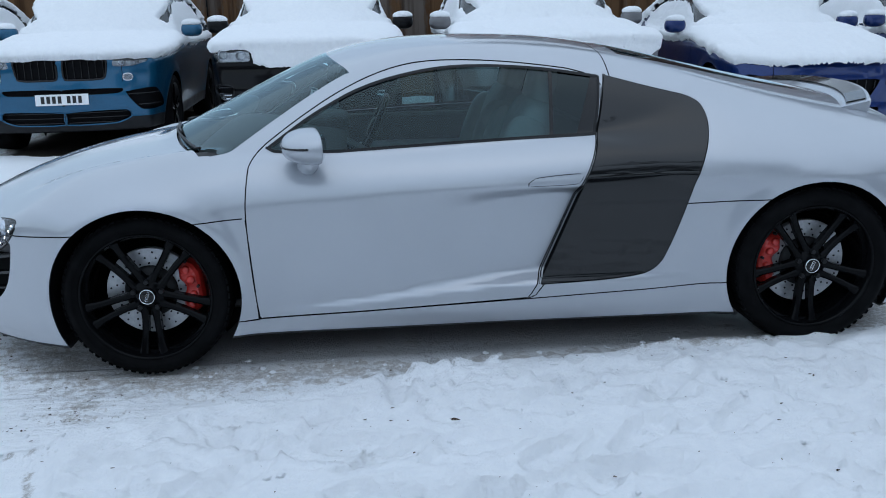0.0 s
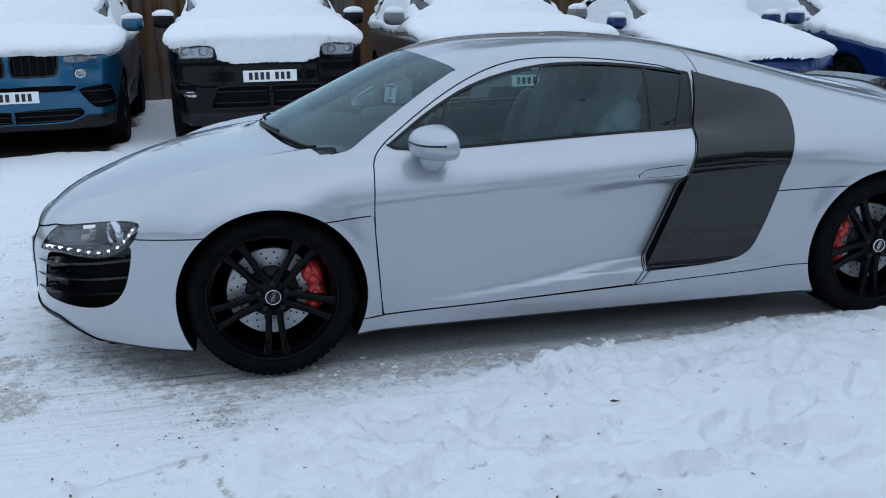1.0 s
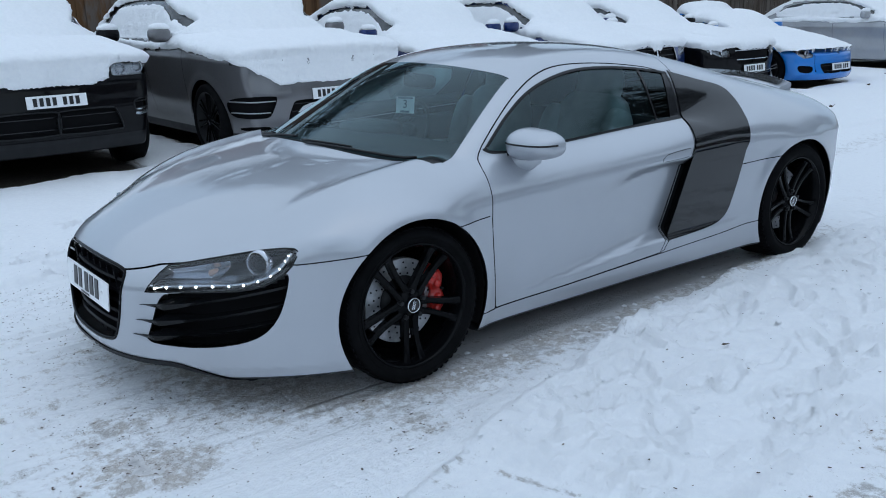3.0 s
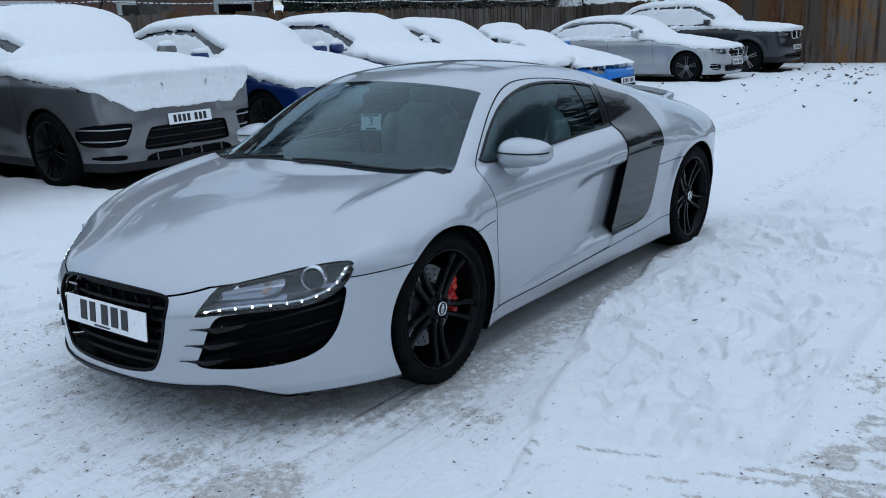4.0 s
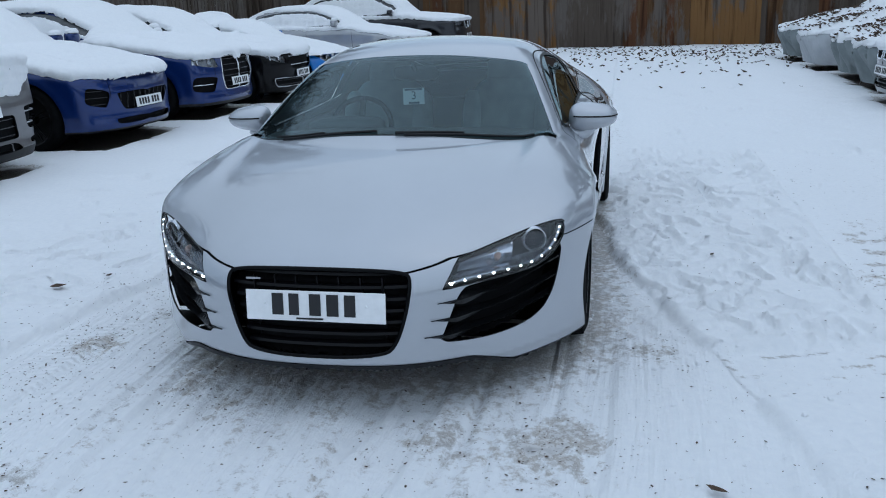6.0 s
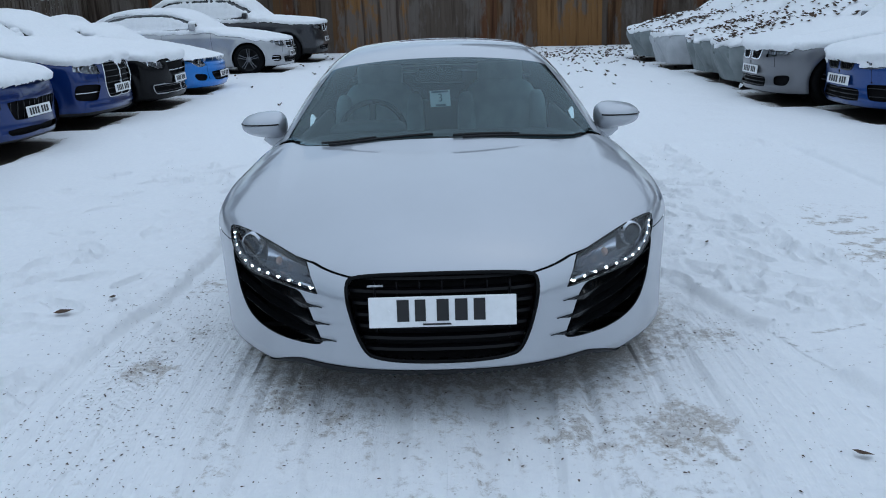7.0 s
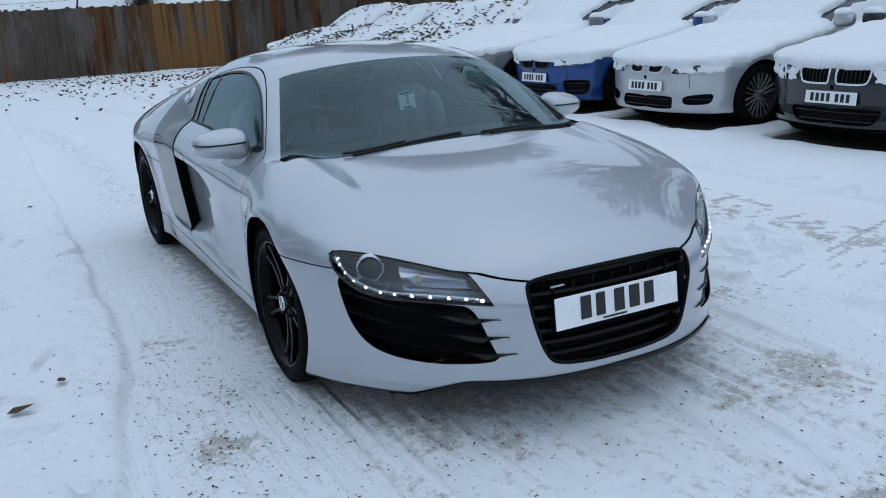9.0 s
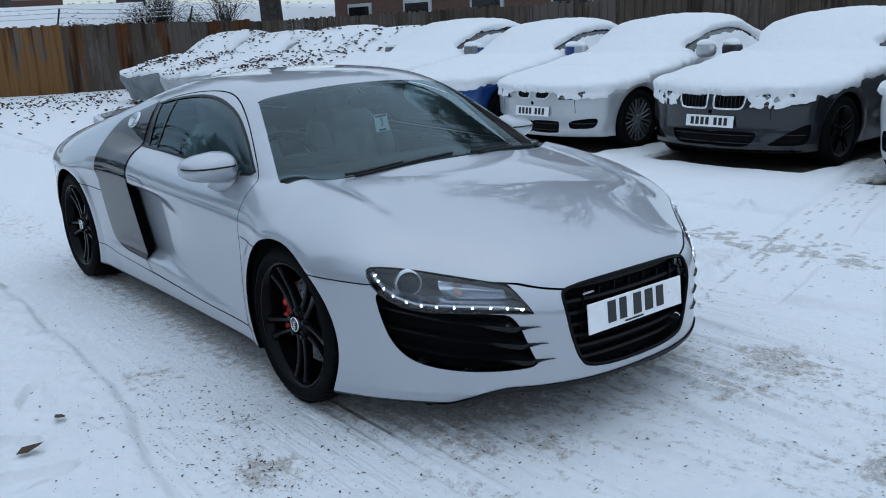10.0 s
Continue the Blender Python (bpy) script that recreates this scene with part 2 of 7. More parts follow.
def wood(name, lo, hi):
    m = mat(name, lo, 0.85, spec=0.2)
    n, l, b = nodes(m)
    tc = n.new("ShaderNodeTexCoord")
    mp = n.new("ShaderNodeMapping")
    mp.inputs["Scale"].default_value = (22, 22, 0.9)
    l.new(tc.outputs["Object"], mp.inputs["Vector"])
    t = n.new("ShaderNodeTexNoise")
    t.inputs["Scale"].default_value, t.inputs["Detail"].default_value, t.inputs["Roughness"].default_value = 1.0, 6, 0.6
    l.new(mp.outputs[0], t.inputs["Vector"])
    g = n.new("ShaderNodeNewGeometry")
    md = n.new("ShaderNodeMath")
    md.operation = "MULTIPLY_ADD"
    oi = n.new("ShaderNodeObjectInfo")
    mr = n.new("ShaderNodeMath")
    mr.operation = "MAXIMUM"
    l.new(g.outputs["Random Per Island"], mr.inputs[0])
    l.new(oi.outputs["Random"], mr.inputs[1])
    l.new(mr.outputs[0], md.inputs[0])
    md.inputs[1].default_value = 0.5
    l.new(t.outputs["Fac"], md.inputs[2])
    t2 = noise_tex(n, l, 0.9, 5)
    ad = n.new("ShaderNodeMath")
    ad.operation = "ADD"
    l.new(md.outputs[0], ad.inputs[0])
    l.new(t2.outputs["Fac"], ad.inputs[1])
    r = ramp(n, l, ad.outputs[0], [(0.9, lo), (1.2, tuple((a + c) / 2 for a, c in zip(lo, hi))), (1.45, hi)])
    # silvered patches where the colour has washed out
    m6 = n.new("ShaderNodeMapping")
    m6.inputs["Scale"].default_value = (1.1, 1.1, 0.35)
    l.new(g.outputs["Position"], m6.inputs["Vector"])
    t6 = n.new("ShaderNodeTexNoise")
    t6.inputs["Scale"].default_value, t6.inputs["Detail"].default_value, t6.inputs["Roughness"].default_value = 1.0, 6, 0.7
    l.new(m6.outputs[0], t6.inputs["Vector"])
    wash = ramp(n, l, t6.outputs["Fac"], [(0.50, (0, 0, 0)), (0.56, (0.9, 0.9, 0.9))])
    gm = n.new("ShaderNodeMix")
    gm.data_type = "RGBA"
    l.new(wash.outputs["Color"], gm.inputs["Factor"])
    l.new(r.outputs["Color"], gm.inputs[6])
    gm.inputs[7].default_value = (0.125, 0.106, 0.093, 1)
    # rain stains that run down the boards
    m3 = n.new("ShaderNodeMapping")
    m3.inputs["Scale"].default_value = (7, 7, 0.35)
    l.new(g.outputs["Position"], m3.inputs["Vector"])
    t5 = n.new("ShaderNodeTexNoise")
    t5.inputs["Scale"].default_value, t5.inputs["Detail"].default_value = 1.0, 5
    l.new(m3.outputs[0], t5.inputs["Vector"])
    st = ramp(n, l, t5.outputs["Fac"], [(0.52, (1, 1, 1)), (0.66, (0.38, 0.33, 0.30))])
    mu = n.new("ShaderNodeMix")
    mu.data_type, mu.blend_type = "RGBA", "MULTIPLY"
    mu.inputs["Factor"].default_value = 1.0
    l.new(gm.outputs[2], mu.inputs[6])
    l.new(st.outputs["Color"], mu.inputs[7])
    l.new(mu.outputs[2], b.inputs["Base Color"])
    bump(n, l, b, t.outputs["Fac"], 0.4, 0.004)
    return m


WOOD_GREY = wood("weathered_fence_wood", (0.042, 0.030, 0.023), (0.13, 0.103, 0.082))
WOOD_BROWN = wood("brown_fence_wood", (0.055, 0.028, 0.014), (0.17, 0.092, 0.042))
WOOD_ORANGE = wood("new_fence_wood", (0.12, 0.058, 0.021), (0.27, 0.145, 0.057))
WOOD_RUST = wood("stained_fence_wood", (0.045, 0.02, 0.011), (0.15, 0.066, 0.03))
BARK = varied(mat("bark", (0.06, 0.05, 0.045), 0.9), 8, (0.035, 0.03, 0.027), (0.09, 0.08, 0.07), 60, 0.6, 0.01)


# ---- building tools ----
def link_mesh(name, verts, faces, material, parent=None, label="", smooth=True, normals=None):
    me = bpy.data.meshes.new(name)
    me.from_pydata([tuple(map(float, v)) for v in verts], [], [tuple(map(int, f)) for f in faces])
    me.materials.append(material)
    me.polygons.foreach_set("use_smooth", [smooth] * len(me.polygons))
    if normals is not None:
        me.normals_split_custom_set_from_vertices([tuple(map(float, q)) for q in normals])
    ob = new(name, me)
    if parent:
        ob.parent = parent
    if label:
        tagged(ob, label)
    return ob


def part(name, bm, material, parent, label="", smooth=False, at=None):
    """Links a bmesh as one mesh object under a thing or a part."""
    if at is not None:
        bmesh.ops.transform(bm, matrix=at, verts=bm.verts)
    me = bpy.data.meshes.new(name)
    bm.to_mesh(me)
    bm.free()
    me.materials.append(material)
    me.polygons.foreach_set("use_smooth", [smooth] * len(me.polygons))
    ob = new(name, me)
    ob.parent = parent
    if label:
        tagged(ob, label)
    return ob


def thing(name, label, category, group="", m=None, kind=""):
    ob = new(name)
    if m is not None:
        ob.matrix_world = m
    return tagged(ob, label, category, group, kind)


def box(sx, sy, sz, m=None, bevel=0.0, seg=2, bm=None):
    b = bmesh.new()
    bmesh.ops.create_cube(b, size=1, matrix=Matrix.Diagonal((sx, sy, sz, 1)))
    if bevel:
        bmesh.ops.bevel(b, geom=b.edges[:], offset=bevel, segments=seg, profile=0.5, affect="EDGES")
    if m is not None:
        bmesh.ops.transform(b, matrix=m, verts=b.verts)
    if bm is None:
        return b
    return join(bm, b)


def join(bm, other):
    me = bpy.data.meshes.new("tmp")
    other.to_mesh(me)
    other.free()
    bm.from_mesh(me)
    bpy.data.meshes.remove(me)
    return bm


def lathe(profile, n=48, m=None, closed=False):
    """A turned body round the y axis from (radius, y) pairs."""
    b = bmesh.new()
    rings = []
    for r, y in profile:
        rings.append([b.verts.new((r * math.cos(2 * math.pi * i / n), y, r * math.sin(2 * math.pi * i / n))) for i in range(n)])
    pairs = list(zip(rings, rings[1:])) + ([(rings[-1], rings[0])] if closed else [])
    for p, q in pairs:
        for i in range(n):
            b.faces.new((p[i], p[(i + 1) % n], q[(i + 1) % n], q[i]))
    bmesh.ops.recalc_face_normals(b, faces=b.faces)
    if m is not None:
        bmesh.ops.transform(b, matrix=m, verts=b.verts)
    return b


def tube(points, radius, n=8, taper=None, bm=None):
    """A round bar along points."""
    b = bm or bmesh.new()
    pts = [Vector(p) for p in points]
    prev = None
    up = Vector((0.13, 0.27, 0.95)).normalized()
    for i, p in enumerate(pts):
        d = (pts[min(i + 1, len(pts) - 1)] - pts[max(i - 1, 0)]).normalized()
        s = d.cross(up)
        if s.length < 0.05:
            s = d.cross(Vector((1, 0, 0)))
        s.normalize()
        u = s.cross(d)
        r = radius if taper is None else radius + (taper - radius) * i / (len(pts) - 1)
        ring = [b.verts.new(p + (s * math.cos(2 * math.pi * k / n) + u * math.sin(2 * math.pi * k / n)) * r) for k in range(n)]
        if prev:
            for k in range(n):
                b.faces.new((prev[k], prev[(k + 1) % n], ring[(k + 1) % n], ring[k]))
        else:
            b.faces.new(ring[::-1])
        prev = ring
    b.faces.new(prev)
    return b


def prism(outline2d, depth, bevel=0.0):
    """A plate: an outline in (y, z) given a thickness along x."""
    b = bmesh.new()
    f = b.faces.new([b.verts.new((0, y, z)) for y, z in outline2d])
    e = bmesh.ops.extrude_face_region(b, geom=[f])
    bmesh.ops.translate(b, vec=(depth, 0, 0), verts=[v for v in e["geom"] if isinstance(v, bmesh.types.BMVert)])
    bmesh.ops.recalc_face_normals(b, faces=b.faces)
    if bevel:
        bmesh.ops.bevel(b, geom=b.edges[:], offset=bevel, segments=2, affect="EDGES")
    return b


def spl(*kn):
    """Natural cubic spline through (x, value) knots, straight beyond the ends."""
    xs = np.array([k[0] for k in kn], float)
    ys = np.array([k[1] for k in kn], float)
    n = len(xs)
    h = np.diff(xs)
    A = np.eye(n)
    r = np.zeros(n)
    for i in range(1, n - 1):
        A[i, i - 1], A[i, i], A[i, i + 1] = h[i - 1], 2 * (h[i - 1] + h[i]), h[i]
        r[i] = 6 * ((ys[i + 1] - ys[i]) / h[i] - (ys[i] - ys[i - 1]) / h[i - 1])
    m = np.linalg.solve(A, r)

    def at(q):
        q = np.asarray(q, float)
        c = np.clip(q, xs[0], xs[-1])
        i = np.clip(np.searchsorted(xs, c) - 1, 0, n - 2)
        d, a, b = h[i], xs[i + 1] - c, c - xs[i]
        v = (m[i] * a**3 + m[i + 1] * b**3) / (6 * d) + (ys[i] / d - m[i] * d / 6) * a + (ys[i + 1] / d - m[i + 1] * d / 6) * b
        s0 = (ys[1] - ys[0]) / h[0] - h[0] * m[1] / 6
        s1 = (ys[-1] - ys[-2]) / h[-1] + h[-1] * m[-2] / 6
        return v + np.where(q < xs[0], (q - xs[0]) * s0, 0) + np.where(q > xs[-1], (q - xs[-1]) * s1, 0)
    return at


def smax(a, b, k):
    g = np.maximum(k - np.abs(a - b), 0) / k
    return np.maximum(a, b) + g * g * k * 0.25


def smin(a, b, k):
    return -smax(-a, -b, k)


def step(t):
    t = np.clip(t, 0, 1)
    return t * t * (3 - 2 * t)


def hash01(i, j, seed):
    v = np.sin(i * 127.1 + j * 311.7 + seed * 74.7) * 43758.5453
    return v - np.floor(v)


def vnoise(x, y, seed=0.0):
    """Smooth value noise, 0 to 1."""
    i, j = np.floor(x), np.floor(y)
    u, v = step(x - i), step(y - j)
    a, b = hash01(i, j, seed), hash01(i + 1, j, seed)
    c, d = hash01(i, j + 1, seed), hash01(i + 1, j + 1, seed)
    return (a * (1 - u) + b * u) * (1 - v) + (c * (1 - u) + d * u) * v


def fbm(x, y, octaves=4, seed=0.0):
    s, a, t = 0.0, 1.0, 0.0
    for k in range(octaves):
        s = s + a * vnoise(x * 2**k, y * 2**k, seed + 3.1 * k)
        t += a
        a *= 0.5
    return s / t


def solid_noise(x, y, z, octaves=4, seed=0.0):
    """Noise over all three axes, about 0 to 1."""
    s = fbm(x, y, octaves, seed) + fbm(y + 7, z, octaves, seed + 11) + fbm(z + 3, x, octaves, seed + 23)
    return .5 + (s / 3 - .5) * 1.7


def rounded(pts, times=3):
    """A closed outline with its corners cut round."""
    p = np.array(pts, float)
    for _ in range(times):
        q = np.roll(p, -1, axis=0)
        p = np.stack([0.75 * p + 0.25 * q, 0.25 * p + 0.75 * q], 1).reshape(-1, 2)
    return p


def inside(px, py, outline2d):
    """Signed distance to a closed outline, negative inside."""
    a = np.asarray(outline2d, float)
    b = np.roll(a, -1, axis=0)
    best = np.full(px.shape, 1e9)
    odd = np.zeros(px.shape, bool)
    for (ax, ay), (bx, by) in zip(a, b):
        ex, ey = bx - ax, by - ay
        l2 = ex * ex + ey * ey + 1e-12
        t = np.clip(((px - ax) * ex + (py - ay) * ey) / l2, 0, 1)
        best = np.minimum(best, (px - ax - t * ex)**2 + (py - ay - t * ey)**2)
        hit = ((ay > py) != (by > py)) & (px < (bx - ax) * (py - ay) / (by - ay + 1e-15) + ax)
        odd ^= hit
    return np.where(odd, -1, 1) * np.sqrt(best)


def soft_corners(pts, r=.025, times=2):
    """A closed outline of straight sides with rounded corners of about radius r."""
    p = np.array(pts, float)
    q = []
    for a, b, c in zip(np.roll(p, 1, 0), p, np.roll(p, -1, 0)):
        for e in (a, c):
            d = e - b
            q.append(b + d * min(r / (np.linalg.norm(d) + 1e-9), .42))
    p = np.array(q)
    for _ in range(times - 1):
        o = []
        for i in range(0, len(p)):
            a, b, c = p[i - 1], p[i], p[(i + 1) % len(p)]
            o += [b + (a - b) * .25, b + (c - b) * .25]
        p = np.array(o)
    return p


def front_x(field, y, z, lo=-.3, hi=1.6):
    """How far back the surface stands at (y, z), seen from the front."""
    q = np.linspace(lo, hi, 400)
    v = field(q, np.full(400, float(y)), np.full(400, float(z)))
    i = int(np.argmax(v < 0))
    if i == 0:
        return hi
    return float(q[i - 1] + (q[i] - q[i - 1]) * v[i - 1] / (v[i - 1] - v[i]))


def top_z(field, x, y, lo=.5, hi=1.9):
    q = np.linspace(hi, lo, 400)
    v = field(np.full(400, float(x)), np.full(400, float(y)), q)
    i = int(np.argmax(v < 0))
    return float(q[i - 1] + (q[i] - q[i - 1]) * v[i - 1] / (v[i - 1] - v[i])) if i else lo


def side_y(field, x, z, lo=.3, hi=1.3):
    q = np.linspace(hi, lo, 400)
    v = field(np.full(400, float(x)), q, np.full(400, float(z)))
    i = int(np.argmax(v < 0))
    return float(q[i - 1] + (q[i] - q[i - 1]) * v[i - 1] / (v[i - 1] - v[i])) if i else lo


def face_mean(faces, values):
    """The mean of per-vertex values over each face."""
    n = np.fromiter((len(f) for f in faces), int, len(faces))
    flat = np.fromiter((v for f in faces for v in f), int, int(n.sum()))
    tot = np.add.reduceat(values[flat], np.concatenate([[0], np.cumsum(n)[:-1]]), axis=0)
    return tot / (n[:, None] if values.ndim > 1 else n)


class Skin:
    """The outer surface of an implicit body, met by rays from an axis along x, then cut along lines."""

    def __init__(self, field, front, rear, height, fan=80, mid=150, back=50, round_=160, made=None):
        self.field = field
        if made:
            self.V, self.F = list(made.V), list(made.F)
            return
        org, way = [], []
        for k in range(fan):
            a = math.radians(1.2 + 88.8 * k / fan)
            org.append((front, 0, height))
            way.append((-math.cos(a), math.sin(a)))
        for k in range(mid + 1):
            org.append((front + (rear - front) * k / mid, 0, height))
            way.append((0, 1))
        for k in range(1, back + 1):
            a = math.radians(90 - 88 * k / back)
            org.append((rear, 0, height))
            way.append((math.cos(a), math.sin(a)))
        o, w = np.array(org), np.array(way)
        th = np.linspace(0, math.pi, round_ + 1)
        n, c = len(o), len(th)
        D = np.stack([np.repeat(w[:, :1], c, 1), w[:, 1:] * np.sin(th), w[:, 1:] * np.cos(th)], 2).reshape(-1, 3)
        O = np.repeat(o, c, 0)
        r = np.full(len(O), 0.05)
        for _ in range(46):
            P = O + D * r[:, None]
            r = np.clip(r - 0.75 * field(P[:, 0], P[:, 1], P[:, 2]), 0.02, 4)
        P = O + D * r[:, None]
        P[:, 1] = np.maximum(P[:, 1], 0)
        self.V = [tuple(p) for p in P]
        self.F = [(i * c + j, i * c + j + 1, (i + 1) * c + j + 1, (i + 1) * c + j) for i in range(n - 1) for j in range(c - 1)]

    def arr(self):
        P = np.array(self.V)
        return P[:, 0], P[:, 1], P[:, 2]

    def cut(self, fn):
        """Splits the faces along fn(x, y, z) = 0."""
        val = fn(*self.arr())
        val = np.where(np.abs(val) < 2e-4, 0.0, val)
        sg = np.sign(val).astype(int).tolist()
        val = val.tolist()
        out, made = [], {}
        V = self.V
        for f in self.F:
            s = [sg[i] for i in f]
            if max(s) <= 0 or min(s) >= 0:
                out.append(f)
                continue
            pos, neg = [], []
            for i, j in zip(f, f[1:] + f[:1]):
                a, b = val[i], val[j]
                if a >= 0:
                    pos.append(i)
                if a <= 0:
                    neg.append(i)
                if a * b < 0:
                    key = (i, j) if i < j else (j, i)
                    k = made.get(key)
                    if k is None:
                        t = a / (a - b)
                        p, q = V[i], V[j]
                        k = made[key] = len(V)
                        V.append((p[0] + (q[0] - p[0]) * t, p[1] + (q[1] - p[1]) * t, p[2] + (q[2] - p[2]) * t))
                    pos.append(k)
                    neg.append(k)
            if len(pos) > 2:
                out.append(tuple(pos))
            if len(neg) > 2:
                out.append(tuple(neg))
        self.F = out

    def seam(self, fn, half=0.0025):
        self.cut(fn)
        self.cut(lambda x, y, z: np.abs(fn(x, y, z)) - half)

    def done(self):
        """Vertex normals from the field, and the centres of the faces."""
        P = np.array(self.V)
        x, y, z = P[:, 0], P[:, 1], P[:, 2]
        e = 0.003
        g = np.stack([self.field(x + e, y, z) - self.field(x - e, y, z), self.field(x, y + e, z) - self.field(x, y - e, z), self.field(x, y, z + e) - self.field(x, y, z - e)], 1)
        self.P, self.N = P, g / (np.linalg.norm(g, axis=1)[:, None] + 1e-12)
        self.C = face_mean(self.F, P)
        self.CN = face_mean(self.F, self.N)

    def piece(self, name, mask, material, parent, side=0, push=0.0, label="", flip=False):
        """The faces of mask as a mesh: side 0 both halves, -1 the y < 0 half, 1 the other. push: metres outwards, a number or one per vertex."""
        idx = np.nonzero(mask)[0]
        if len(idx) == 0:
            return None
        used, rows, faces = {}, [], []
        for i in idx:
            for v in self.F[i]:
                if v not in used:
                    used[v] = len(rows)
                    rows.append(v)
        P, N = self.P[rows] + self.N[rows] * (push if np.isscalar(push) else push[rows][:, None]), self.N[rows]
        fs = [tuple(used[v] for v in self.F[i]) for i in idx]
        VV, NN, FF = [], [], []
        for s in (1, -1) if side == 0 else (side,):
            b = len(VV)
            VV += [(p[0], p[1] * s, p[2]) for p in P]
            NN += [(q[0], q[1] * s, q[2]) for q in N]
            FF += [tuple(b + k for k in (f if s < 0 else f[::-1])) for f in fs]
        if flip:
            FF = [f[::-1] for f in FF]
        return link_mesh(name, VV, FF, material, parent, label, True, NN)


# ---- ground ----
def lines_1d(lo, hi, fine, lo2, hi2, mid, far):
    """Grid lines: fine from lo to hi, coarser from lo2 to hi2, then ever wider out to far."""
    core = list(np.arange(lo2, lo, mid)) + list(np.arange(lo, hi, fine)) + list(np.arange(hi, hi2, mid))
    up, d, p = [], mid, hi2
    while p < far:
        up.append(p)
        d *= 1.25
        p += d
    down, d, p = [], mid, lo2 - mid
    while p > -far:
        down.append(p)
        d *= 1.25
        p -= d
    return np.array(down[::-1] + core + up)


def packed_snow(x, y):
    """Where wheels have pressed the snow flat: 1 on the packed ground, 0 elsewhere; and how far inside the track that runs across."""
    wob = .05 * (fbm(x * 3.1, y * 3.1, 3, 63.0) - .5)
    near_edge = np.where(x < -.05, -1.0 + .285 * (x + .05), -1.0 + .16 * step((x - .3) / .8))
    far_edge = 1.42 + .12 * step((-.6 - x) / .8) - .10 * (x + 1.09) * (x < -.9)
    main = np.minimum(y - near_edge - wob, far_edge - y + 1.6 * wob)
    main = np.minimum(main, np.minimum(x + 9, 16 - x))
    mid = -1.63 - .33 * (y + 1.93) * .9
    cross = np.minimum(.25 - np.abs(x - mid) + .5 * wob, -1.2 - y)
    lane = np.minimum(-2.23 + .04 * (x + .8) * (x < -.8) - y + .4 * wob, np.minimum(y + 3.35, 3.4 - x))
    open_ = -2.55 - x + 2 * wob - .5 * np.maximum(0, np.abs(y) - 1.5)
    edge = np.maximum.reduce([main, cross, lane, open_])
    return step(edge / .05 + .5), np.where(main < -.02, cross, -1)


STAINS = ((-1.77, 1.22, .16), (-.64, 1.26, .18), (-1.3, 1.13, .13), (-2.11, .63, .10), (-2.3, .43, .12), (-2.46, -.42, .16), (-2.35, -.95, .17), (-2.42, -.78, .14),
          (-1.55, -1.22, .13), (-1.30, -2.38, .17), (-.40, -2.42, .20), (-1.75, 1.30, .10), (-2.95, .9, .2), (-3.1, -.3, .16))


